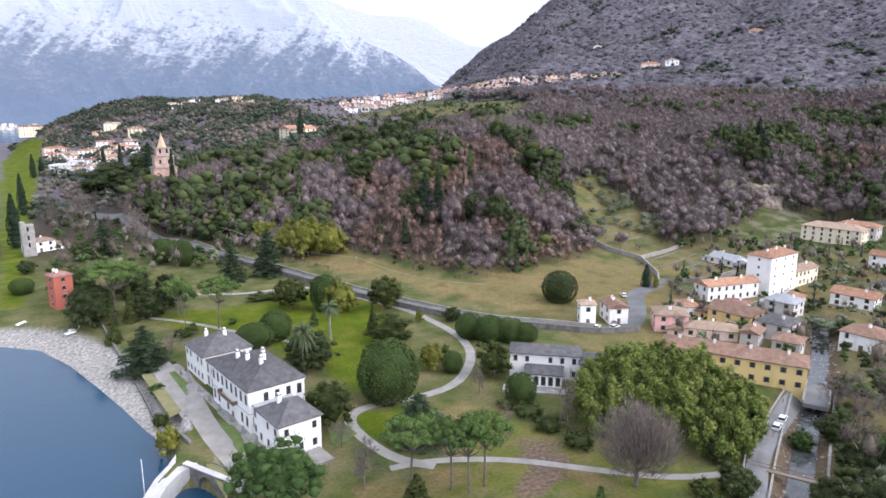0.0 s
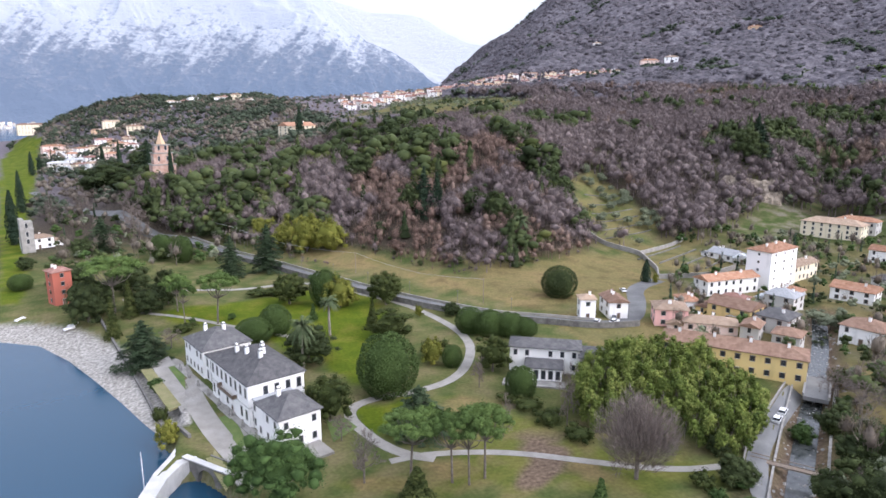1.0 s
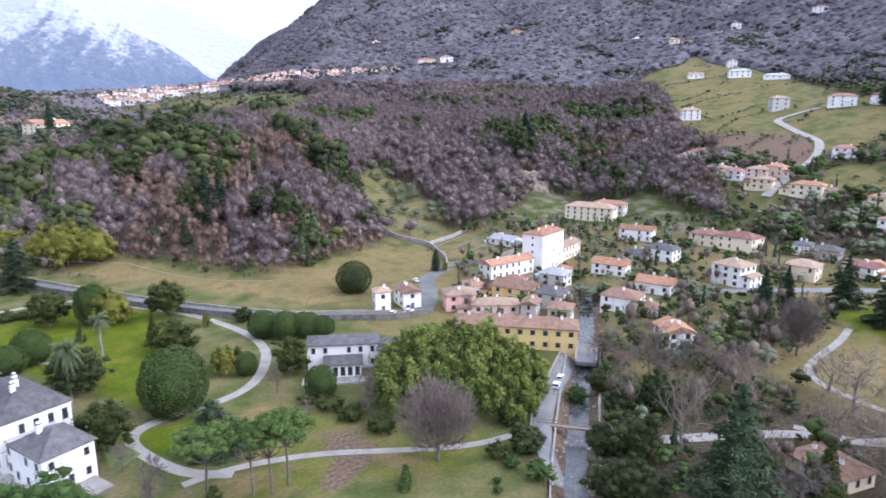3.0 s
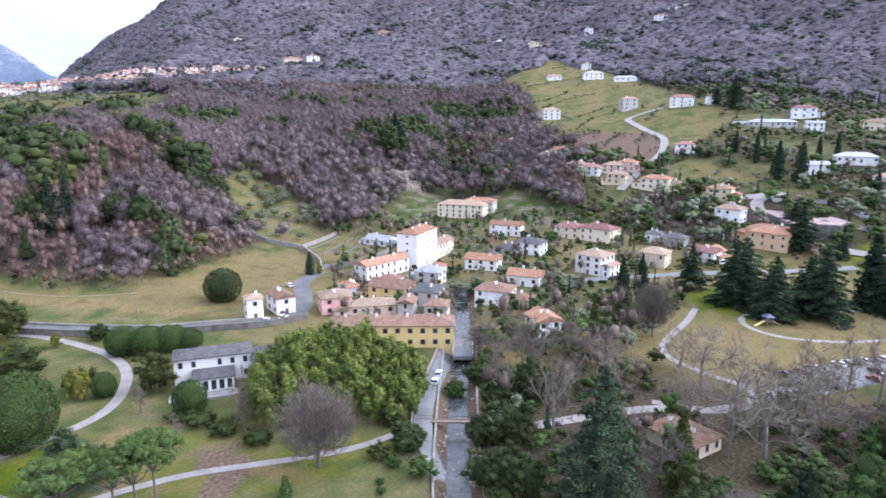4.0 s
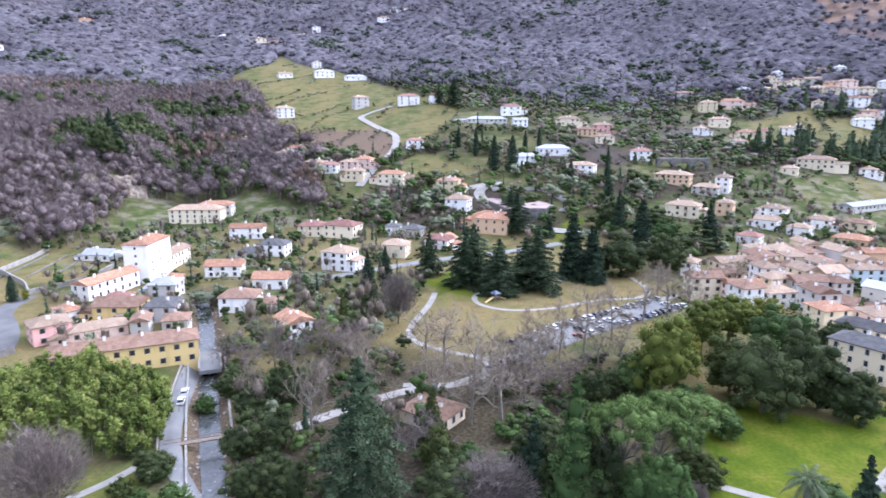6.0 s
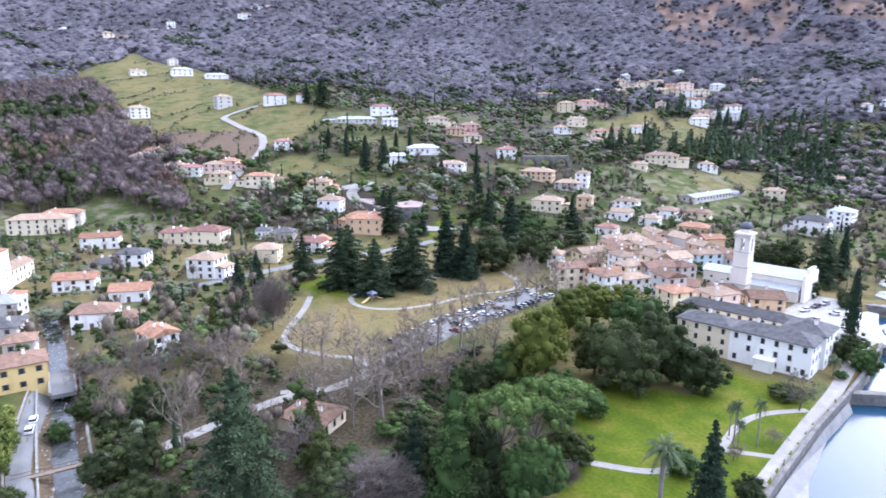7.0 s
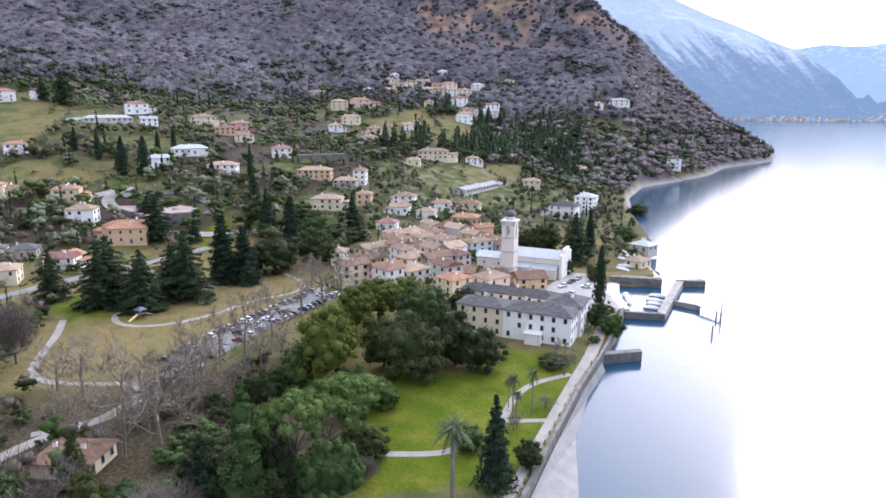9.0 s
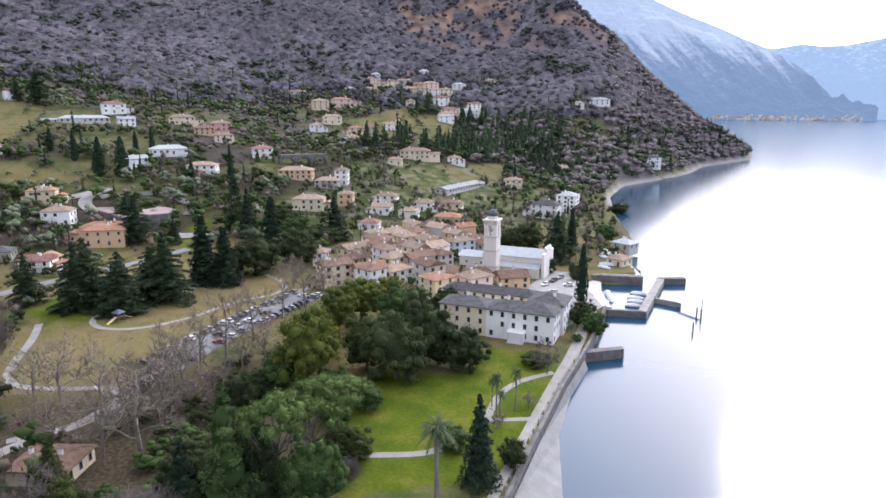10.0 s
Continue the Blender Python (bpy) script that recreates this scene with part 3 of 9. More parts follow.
# ---- building helpers ----
def np_mesh(name, V, faces, materials, index=None, smooth=False):
    """A mesh from an array of corners and arrays of three- or four-cornered faces."""
    me = bpy.data.meshes.new(name)
    V = np.asarray(V, np.float32)
    faces = [np.asarray(f, np.int32) for f in faces if len(f)]
    loops = np.concatenate([f.ravel() for f in faces])
    sizes = np.concatenate([np.full(len(f), f.shape[1], np.int32) for f in faces])
    starts = np.concatenate([[0], np.cumsum(sizes)[:-1]]).astype(np.int32)
    me.vertices.add(len(V))
    me.vertices.foreach_set("co", V.ravel())
    me.loops.add(len(loops))
    me.loops.foreach_set("vertex_index", loops)
    me.polygons.add(len(sizes))
    me.polygons.foreach_set("loop_start", starts)
    me.polygons.foreach_set("loop_total", sizes)
    if index is not None:
        me.polygons.foreach_set("material_index", np.asarray(index, np.int32))
    me.polygons.foreach_set("use_smooth", np.full(len(sizes), smooth))
    for m in materials if isinstance(materials, (list, tuple)) else [materials]:
        me.materials.append(m)
    me.update(calc_edges=True)
    me.validate()
    return me


def part(name, mesh, parent, label="", m=None):
    """One mesh object under a thing or a part."""
    ob = new(name, mesh)
    ob.parent = parent
    if m is not None:
        ob.matrix_basis = m
    if label:
        ob["label"] = label
    return ob


def thing(name, x, y, z, turn, label, category, group="", kind=""):
    ob = new(name)
    ob.matrix_basis = pose(x, y, z, 0, 0, turn)
    ob.empty_display_size = 0.5
    return tagged(ob, label, category, group, kind)


class Bag:
    """Gathers corners and faces of one mesh."""

    def __init__(self):
        self.v, self.f3, self.f4, self.n, self.i3, self.i4, self.t = [], [], [], 0, [], [], []

    def add(self, V, tri=None, quad=None, mat=0, tone=None):
        V = np.asarray(V, float).reshape(-1, 3)
        if tri is not None and len(tri):
            self.f3.append(np.asarray(tri, int).reshape(-1, 3) + self.n)
            self.i3.append(np.full(len(self.f3[-1]), mat))
        if quad is not None and len(quad):
            self.f4.append(np.asarray(quad, int).reshape(-1, 4) + self.n)
            self.i4.append(np.full(len(self.f4[-1]), mat))
        self.v.append(V)
        if tone is not None:
            self.t.append((self.n, len(V), tone))
        self.n += len(V)
        return self

    def box(self, x0, x1, y0, y1, z0, z1, mat=0):
        V = [(x, y, z) for z in (z0, z1) for y in (y0, y1) for x in (x0, x1)]
        return self.add(V, quad=[(0, 2, 3, 1), (4, 5, 7, 6), (0, 1, 5, 4), (2, 6, 7, 3), (0, 4, 6, 2), (1, 3, 7, 5)], mat=mat)

    def tube(self, pts, radii, sides=6, mat=0, cap=True):
        pts = np.asarray(pts, float)
        n = len(pts)
        V = []
        for k in range(n):
            d = pts[min(k + 1, n - 1)] - pts[max(k - 1, 0)]
            d = d / (np.linalg.norm(d) + 1e-9)
            u = np.cross(d, (0, 0, 1.0) if abs(d[2]) < 0.9 else (1.0, 0, 0))
            u /= np.linalg.norm(u) + 1e-9
            w = np.cross(d, u)
            a = np.arange(sides) * 2 * np.pi / sides
            V.append(pts[k] + radii[k] * (np.cos(a)[:, None] * u + np.sin(a)[:, None] * w))
        Q = [(k * sides + s, k * sides + (s + 1) % sides, (k + 1) * sides + (s + 1) % sides, (k + 1) * sides + s) for k in range(n - 1) for s in range(sides)]
        T = []
        if cap:
            T = [(0, s + 1, s) for s in range(1, sides - 1)] + [((n - 1) * sides, (n - 1) * sides + s, (n - 1) * sides + s + 1) for s in range(1, sides - 1)]
        return self.add(np.concatenate(V), tri=T, quad=Q, mat=mat)

    def mesh(self, name, materials, smooth=False):
        faces = []
        idx = []
        if self.f3:
            faces.append(np.concatenate(self.f3))
            idx.append(np.concatenate(self.i3))
        if self.f4:
            faces.append(np.concatenate(self.f4))
            idx.append(np.concatenate(self.i4))
        me = np_mesh(name, np.concatenate(self.v), faces, materials, np.concatenate(idx), smooth)
        if self.t:
            tones = np.full(self.n, 0.5, np.float32)
            for start, count, tone in self.t:
                tones[start:start + count] = tone
            me.attributes.new("tone", "FLOAT", "POINT").data.foreach_set("value", tones)
        return me


def resample(pts, step):
    pts = np.asarray(pts, float)
    d = np.concatenate([[0], np.cumsum(np.hypot(*np.diff(pts[:, :2], axis=0).T))])
    n = max(2, int(d[-1] / step) + 1)
    s = np.linspace(0, d[-1], n)
    out = np.stack([np.interp(s, d, pts[:, k]) for k in range(pts.shape[1])], -1)
    for _ in range(2):
        out[1:-1] = (out[:-2] + 2 * out[1:-1] + out[2:]) / 4
    return out


def ribbon_mesh(name, pts, width, lift, mat, step=2.0, level=None):
    """A strip of road, path or water that lies on the ground."""
    p = np.asarray(pts, float)
    for _ in range(2):
        p = np.concatenate([p[:1], np.stack([p[:-1] * 0.75 + p[1:] * 0.25, p[:-1] * 0.25 + p[1:] * 0.75], 1).reshape(-1, 2), p[-1:]])
    p = resample(p, step)
    d = np.gradient(p, axis=0)
    d /= np.linalg.norm(d, axis=1)[:, None] + 1e-9
    side = np.stack([-d[:, 1], d[:, 0]], -1)
    across = np.linspace(-0.5, 0.5, 5)
    V = []
    for a in across:
        q = p + side * a * width
        z = ground_many(q[:, 0], q[:, 1]) + lift if level is None else np.full(len(q), level)
        V.append(np.column_stack([q, z]))
    n = len(p)
    Q = [(a * n + k, a * n + k + 1, (a + 1) * n + k + 1, (a + 1) * n + k) for a in range(4) for k in range(n - 1)]
    return np_mesh(name, np.concatenate(V), [np.array(Q)[:, ::-1]], mat, smooth=True)


def wall_mesh(name, pts, height, thick, mat, step=3.0, foot=-1.0, base=None):
    """A wall with thickness that follows the ground."""
    p = resample(pts, step)
    d = np.gradient(p, axis=0)
    d /= np.linalg.norm(d, axis=1)[:, None] + 1e-9
    side = np.stack([-d[:, 1], d[:, 0]], -1) * thick / 2
    z = ground_many(p[:, 0], p[:, 1]) if base is None else np.full(len(p), base)
    n = len(p)
    V = np.concatenate([np.column_stack([p + side, z + foot]), np.column_stack([p + side, z + height]),
                        np.column_stack([p - side, z + height]), np.column_stack([p - side, z + foot])])
    Q = [(a * n + k, a * n + k + 1, b * n + k + 1, b * n + k) for a, b in ((0, 1), (1, 2), (2, 3)) for k in range(n - 1)]
    Q += [(0, n, 2 * n, 3 * n), (n - 1, 4 * n - 1, 3 * n - 1, 2 * n - 1)]
    return np_mesh(name, V, [Q], mat)


def inside(X, Y, poly):
    """Which places lie inside a polygon."""
    hit = np.zeros(np.shape(X), bool)
    for (ax, ay), (bx, by) in zip(poly, poly[1:] + poly[:1]):
        cross = ((ay > Y) != (by > Y)) & (X < (bx - ax) * (Y - ay) / ((by - ay) or 1e-9) + ax)
        hit ^= cross
    return hit


def cover_of(X, Y, poly, soft):
    """1 inside a polygon, 0 outside, with an uneven edge."""
    d, _ = along(X, Y, poly + poly[:1])
    d = np.where(inside(X, Y, poly), d, -d)
    d = d + soft * 0.8 * np.sin(X / 3.1 + 2 * np.sin(Y / 4.7)) * np.cos(Y / 3.7)
    return np.clip(0.5 + d / soft, 0, 1)


# ---- ground, lake and far ranges ----
def value_noise(X, Y, octaves=4, seed=0):
    """Smooth noise between 0 and 1 over arrays of places."""
    total, amp, norm = 0, 1.0, 0.0
    X, Y = np.asarray(X, float), np.asarray(Y, float)
    for o in range(octaves):
        xi, yi = np.floor(X).astype(np.int64), np.floor(Y).astype(np.int64)
        fx, fy = X - xi, Y - yi
        fx, fy = fx * fx * (3 - 2 * fx), fy * fy * (3 - 2 * fy)

        def cell(a, b):
            h = (a * 374761393 + b * 668265263 + (seed + o) * 1442695041) & 0x7FFFFFFF
            h = ((h ^ (h >> 13)) * 1274126177) & 0x7FFFFFFF
            return ((h ^ (h >> 16)) & 0xFFFFF) / 0xFFFFF

        v = (cell(xi, yi) * (1 - fx) + cell(xi + 1, yi) * fx) * (1 - fy) + (cell(xi, yi + 1) * (1 - fx) + cell(xi + 1, yi + 1) * fx) * fy
        total, norm = total + amp * v, norm + amp
        amp, X, Y = amp * 0.5, X * 2.03 + 17, Y * 2.03 + 31
    return total / norm


LAWNS = [LAWN_VILLA, LAWN_FRONT, LAWN_WEST, LAWN_EAST, LAWN_PLAY, LAWN_CIRCUS]
MEADOWS = [MEADOW_ROAD, MEADOW_PARK, MEADOW_PLAY]
FIELDS = [FIELD_HIGH, FIELD_MID, FIELD_HAMLET_LOW, FIELD_EAST, GARDEN, FIELD_LEFT, OLIVE_SLOPE, FIELD_HAMLET]
VILLAGE = [(150, 175), (190, 215), (225, 260), (300, 300), (345, 320), (380, 250), (330, 110), (245, 120), (190, 130), (160, 140)]
OLD_TOWN = [(190, -60), (230, -20), (290, -5), (420, 0), (520, -60), (540, -160), (470, -230), (360, -195), (280, -150), (230, -110)]


def build_ground():
    bearings = np.concatenate([np.arange(-40, 145, 0.42), np.arange(145, 320.1, 5.0)])
    rr = np.exp(np.arange(math.log(60), math.log(4850), 0.0125))
    B, R = np.meshgrid(np.radians(bearings), rr, indexing="ij")
    X, Y = R * np.sin(B), R * np.cos(B)
    Z = ground_many(X, Y)
    nb, nr = X.shape
    canopy = np.clip((R - 1000) / 500, 0, 1) * (Z > 100)
    Z = Z + canopy * 9 * (value_noise(X / 16, Y / 16, 3, 5) - 0.4)
    V = np.stack([X, Y, Z], -1).reshape(-1, 3)
    i, j = np.meshgrid(np.arange(nb - 1), np.arange(nr - 1), indexing="ij")
    a = (i * nr + j).ravel()
    Q = np.stack([a, a + 1, a + nr + 1, a + nr], -1)
    # the sheet is closed under the start of its bearings
    centre = len(V)
    V = np.concatenate([V, [(0, 0, -9)]])
    k = np.arange(nb - 1)
    T = np.stack([np.full(nb - 1, centre), k * nr, (k + 1) * nr], -1)
    me = np_mesh("ground", V, [T, Q], GROUND, smooth=True)
    x, y, z, r = V[:, 0], V[:, 1], V[:, 2], np.hypot(V[:, 0], V[:, 1])
    d_shore, side = along(x, y, SHORE)
    flat = np.clip((6.5 - z) / 3, 0, 1) * np.clip((420 - r) / 60, 0, 1)
    valley = np.clip((r - 320) / 60, 0, 1) * np.clip((960 - r) / 100, 0, 1) * (x > 250) * 0.85 * np.clip((value_noise(x / 50, y / 50, 3, 9) - 0.33) * 5, 0, 1)
    # far grows with distance alone and brings in the haze-tinted hill colour
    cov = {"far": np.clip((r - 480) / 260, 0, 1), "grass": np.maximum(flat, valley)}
    cov["lawn"] = np.max([cover_of(x, y, p, 2.5) for p in LAWNS], axis=0)
    pasture = np.max([cover_of(x, y, p, 5.0) for p in (FIELD_HIGH, FIELD_MID, FIELD_HAMLET, FIELD_HAMLET_LOW, FIELD_EAST, FIELD_LEFT, OLIVE_SLOPE)], axis=0) * np.clip((value_noise(x / 35, y / 12, 3, 27) - 0.36) * 2.0, 0.05, 0.6)
    moss = np.clip((value_noise(x / 9, y / 9, 3, 21) - 0.38) * 5, 0, 0.85)
    cov["meadow"] = np.max([cover_of(x, y, p, 5.0) for p in MEADOWS], axis=0)
    cov["meadow"] = cov["meadow"] * (1 - moss * np.where(r < 175, 1.0, 0.4))
    cov["meadow"] = np.maximum(cov["meadow"], pasture)
    cov["meadow"] = np.maximum(cov["meadow"], flat * (x > 112) * np.clip((value_noise(x / 14, y / 14, 3, 33) - 0.3) * 3, 0, 0.8) * (1 - cov["lawn"]))
    litter = (x > 92) * np.clip((205 - r) / 30, 0, 1) * np.clip((y + 20) / 25, 0, 1) * np.clip((95 - y) / 12, 0, 1) * (1 - cov["lawn"])
    cov["grass"], cov["meadow"] = cov["grass"] * (1 - 0.88 * litter), cov["meadow"] * (1 - 0.88 * litter)
    cov["lawn"] = np.maximum(cov["lawn"], cover_of(x, y, MEADOW_PARK, 4.0) * moss * 0.75)
    green = np.max([cover_of(x, y, p, 5.0) for p in FIELDS], axis=0)
    cov["grass"] = np.maximum(cov["grass"], green)
    cov["town"] = np.max([cover_of(x, y, p, 10.0) for p in (VILLAGE, OLD_TOWN)], axis=0) * 0.8
    cov["soil"] = np.max([cover_of(x, y, p, 3.0) for p in (PLOUGHED, SOIL_PARK, SOIL_PARK_TWO)], axis=0)
    e, _ = along(x, y, STREAM)
    cov["soil"] = np.maximum(cov["soil"], np.clip(1.6 - e / 5, 0, 1) * (r < 300))
    bearing = np.degrees(np.arctan2(x, y))
    cov["rock"] = np.clip((value_noise(x / 26, y / 26, 4, 14) - 0.5) * 9, 0, 1) * (bearing > 101) * (bearing < 119) * np.clip((z - 130) / 60, 0, 1)
    beach = np.where((x < -8) & (y > 156) & (y < 420), 16.0, np.where(x > 420, 4.0, 0.0))
    cov["shingle"] = np.clip((beach - d_shore) / 3 + 0.3, 0, 1)
    for name, value in cov.items():
        a = me.attributes.new(name, "FLOAT", "POINT")
        a.data.foreach_set("value", np.asarray(value, np.float32))
    return tagged(new("ground", me), "winter parkland, meadows and leaf litter between lake and hills", "ground", kind="structure")


build_ground()

lake_v = [(4900 * math.sin(radians(b)), 4900 * math.cos(radians(b)), LAKE_LEVEL) for b in range(0, 360, 6)]
lake_mesh = np_mesh("lake", lake_v + [(0, 0, LAKE_LEVEL)], [[(60, (k + 1) % 60, k) for k in range(60)]], LAKE)
tagged(new("lake", lake_mesh), "calm deep blue lake, silvery under the sun", "lake", kind="structure")


def far_range(name, skyline, r_foot, r_top, mat, label, seed, rough=1.0, fine=(0, 0)):
    """A far range: a slope from its foot to its skyline (bearing, degrees above the level of the eye), cut by slanting spurs."""
    b = np.arange(skyline[0][0], skyline[-1][0] + 0.01, 1.0)
    b = np.unique(np.concatenate([b, [skyline[-1][0]], np.arange(fine[0], fine[1], 0.075)]).round(3))
    top = 75 + r_top * np.tan(np.radians(np.interp(b, *zip(*skyline))))
    u = np.linspace(0, 1, 140)
    B, U = np.meshgrid(b, u, indexing="ij")
    H = -12 + (top[:, None] + 12) * (U ** 1.15)
    R = r_foot + (r_top - r_foot) * U
    amp, size = 1.0, 5.0
    for k in range(7):
        slant = (B + (6.0 if k % 2 else -5.0) * U) / size
        spur = 1 - np.abs(2 * value_noise(slant + 40, U * 15.0 / size + 9 * k, 1, seed + k) - 1)
        H = H + rough * (np.sin(np.pi * U ** 0.8) + 0.1) * 190 * amp * (spur - 0.55)
        amp, size = amp * 0.47, size * 0.5
    V = np.stack([R * np.sin(np.radians(B)), R * np.cos(np.radians(B)), H], -1).reshape(-1, 3)
    nb, nu = B.shape
    i, j = np.meshgrid(np.arange(nb - 1), np.arange(nu - 1), indexing="ij")
    a = (i * nu + j).ravel()
    me = np_mesh(name, V, [np.stack([a, a + nu, a + nu + 1, a + 1], -1)], mat, smooth=True)
    return tagged(new(name, me), label, "mountain", kind="structure")


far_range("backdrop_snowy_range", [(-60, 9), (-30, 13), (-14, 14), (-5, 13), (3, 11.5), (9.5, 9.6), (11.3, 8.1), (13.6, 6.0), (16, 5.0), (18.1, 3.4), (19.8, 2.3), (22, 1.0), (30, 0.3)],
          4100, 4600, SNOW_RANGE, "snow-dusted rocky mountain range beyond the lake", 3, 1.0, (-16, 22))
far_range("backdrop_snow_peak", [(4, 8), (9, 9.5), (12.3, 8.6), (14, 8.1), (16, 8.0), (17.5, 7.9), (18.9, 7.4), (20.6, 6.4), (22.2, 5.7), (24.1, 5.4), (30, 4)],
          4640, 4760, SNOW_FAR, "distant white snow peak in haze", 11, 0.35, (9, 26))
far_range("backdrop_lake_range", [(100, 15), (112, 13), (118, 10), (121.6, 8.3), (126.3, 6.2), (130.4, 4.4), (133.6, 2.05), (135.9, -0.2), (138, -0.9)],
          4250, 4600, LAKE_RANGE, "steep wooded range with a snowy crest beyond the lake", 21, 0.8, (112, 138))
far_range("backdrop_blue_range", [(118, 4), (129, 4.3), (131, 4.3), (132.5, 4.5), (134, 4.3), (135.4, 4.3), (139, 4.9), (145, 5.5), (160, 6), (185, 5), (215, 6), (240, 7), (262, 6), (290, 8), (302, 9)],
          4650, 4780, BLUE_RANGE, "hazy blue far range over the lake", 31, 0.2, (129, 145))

for way_name, pts, wide, lift, mat, label in (
        ("road", ROAD_MAIN, 7.0, 0.12, DARK_ROAD, "grey asphalt road beside the park wall"),
        ("road", ROAD_BRIDGE, 4.4, 0.14, ASPHALT, "pale worn asphalt lane beside the stream"),
        ("road", ROAD_VALLEY, 6.0, 0.15, ASPHALT, "grey asphalt road through the valley"),
        ("road", ROAD_HILL, 6.0, 0.6, GRAVEL, "pale winding road up the green hillside"),
        ("road", ROAD_CURVE, 7.0, 0.6, GRAVEL, "pale access road curving round a terrace"),
        ("path", PATH_VILLA, 5.4, 0.06, GRAVEL, "wide pale gravel drive before the villa"),
        ("path", PATH_PARK, 2.2, 0.06, GRAVEL, "pale gravel garden path"),
        ("path", PATH_NORTH, 3.0, 0.07, GRAVEL, "pale gravel path winding through the park"),
        ("path", PATH_LOW, 2.2, 0.06, GRAVEL, "narrow gravel path across the dry lawn"),
        ("path", PATH_PLAY, 2.4, 0.06, GRAVEL, "pale path along the meadow"),
        ("path", PATH_LOOP, 2.2, 0.07, GRAVEL, "pale looping path by the playground"),
        ("path", PATH_PARKING, 3.6, 0.08, GRAVEL, "pale drive under plane trees"),
        ("road", [(420, 98), (429, 76), (430.5, 64), (412, 46.5), (401, 44.5), (392, 47)], 6.5, 0.5, ASPHALT, "pale access road bending down past the terrace"),
        ("car_park", PARKING, 15.0, 0.12, ASPHALT, "asphalt car park under bare plane trees"),
        ("path", PATH_EAST, 2.2, 0.06, GRAVEL, "pale gravel path across the lawn"),
        ("path", PATH_EAST_TWO, 1.8, 0.06, GRAVEL, "pale gravel path across the lawn"),
        ("path", PATH_EAST_THREE, 2.0, 0.07, GRAVEL, "pale gravel path across the lawn"),
        ("promenade", [(97, -33.6), (105.7, -39.6), (126.7, -54.5), (151, -72.3), (166.2, -83.9), (179, -92.8), (195, -103), (206, -111)], 3.6, 0.2, GRAVEL, "pale promenade along the lake wall")):
    tagged(new(way_name, ribbon_mesh(way_name, pts, wide, lift, mat)), label, "road" if "road" in way_name else "path", kind="structure")

tagged(new("stream_water", ribbon_mesh("stream_water", STREAM, 5.0, 0, STREAM_WATER, level=-2.9)), "shallow dark stream between stone banks", "stream", kind="structure")

# ---- trees ----
def ico(level):
    bm = bmesh.new()
    bmesh.ops.create_icosphere(bm, subdivisions=level, radius=1.0)
    V = np.array([v.co[:] for v in bm.verts])
    T = np.array([[v.index for v in f.verts] for f in bm.faces])
    bm.free()
    return V, T


ICO_LOW, ICO_MID = ico(1), ico(2)


def quads_at(rng, C, size, normal=None, stretch=1.0, loose=0.55):
    """Small leaf sprays: one rhomb for each centre, turned at random or about a normal."""
    n = len(C)
    N = rng.normal(size=(n, 3)) if normal is None else normal + loose * rng.normal(size=(n, 3))
    N /= np.linalg.norm(N, axis=1)[:, None] + 1e-9
    U = np.cross(N, rng.normal(size=(n, 3)))
    U /= np.linalg.norm(U, axis=1)[:, None] + 1e-9
    W = np.cross(N, U)
    s = (size * rng.uniform(0.6, 1.3, n))[:, None] / 2
    V = np.stack([C - U * s * stretch, C - W * s * 0.8, C + U * s * stretch, C + W * s * 0.8], 1).reshape(-1, 3)
    return V, np.arange(4 * n).reshape(-1, 4)


def shell(rng, n, centre, radii, inner=0.75):
    """Places in the outer part of an ellipsoid, with the way out of it."""
    d = rng.normal(size=(n, 3))
    d /= np.linalg.norm(d, axis=1)[:, None]
    return np.asarray(centre) + d * np.asarray(radii) * rng.uniform(inner, 1.0, (n, 1)), d


def lumps(rng, n, centre, radii, small):
    """Clumps spread evenly over a crown, so that its outline is uneven."""
    k = np.arange(n) + 0.5
    z = 1 - 1.75 * k / n
    a = k * 2.39996 + rng.uniform(0, 6.28)
    d = np.column_stack([np.cos(a) * np.sqrt(1 - z * z), np.sin(a) * np.sqrt(1 - z * z), z]) + 0.16 * rng.normal(size=(n, 3))
    swell = (0.84 + 0.14 * np.sin(d[:, 0] * 3.1 + n) * np.cos(d[:, 1] * 2.7 + n * 2) + 0.09 * rng.normal(size=n))[:, None]
    c = np.asarray(centre) + d * (np.asarray(radii) - small * 0.5) * swell
    return [(p, small * rng.uniform(0.7, 1.3)) for p in c]


def shaded_mass(rng, bag, centre, radii, tone, form=ICO_MID, jitter=0.16):
    """The dense inside of a clump or crown: a rough lump of sprays too fine to tell apart, toned darker to paint the
    shade inside.
    """
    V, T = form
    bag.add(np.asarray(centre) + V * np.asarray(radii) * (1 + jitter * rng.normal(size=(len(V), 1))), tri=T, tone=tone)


def clumped(rng, bag, clumps, leaves, size, flat=0.8, mat=0, loose=0.9, fill=0.6):
    """Loose clumps of sprays, dense at heart and ragged outside."""
    for c, r in clumps:
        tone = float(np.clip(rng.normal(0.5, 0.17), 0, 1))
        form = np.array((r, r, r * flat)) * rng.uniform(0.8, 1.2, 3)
        # heart at a fraction of the clump's tone: shade between sprays painted in
        shaded_mass(rng, bag, c, form * fill, tone * 0.3, ICO_LOW, 0.2)
        P, N = shell(rng, leaves, c, form * 1.12, 0.5)
        keep_it = N[:, 2] > -0.65
        P, N = P[keep_it], N[keep_it]
        V, Q = quads_at(rng, P, size, N + (0, 0, 0.35), 1.0, loose)
        bag.add(V, quad=Q, mat=mat, tone=tone)


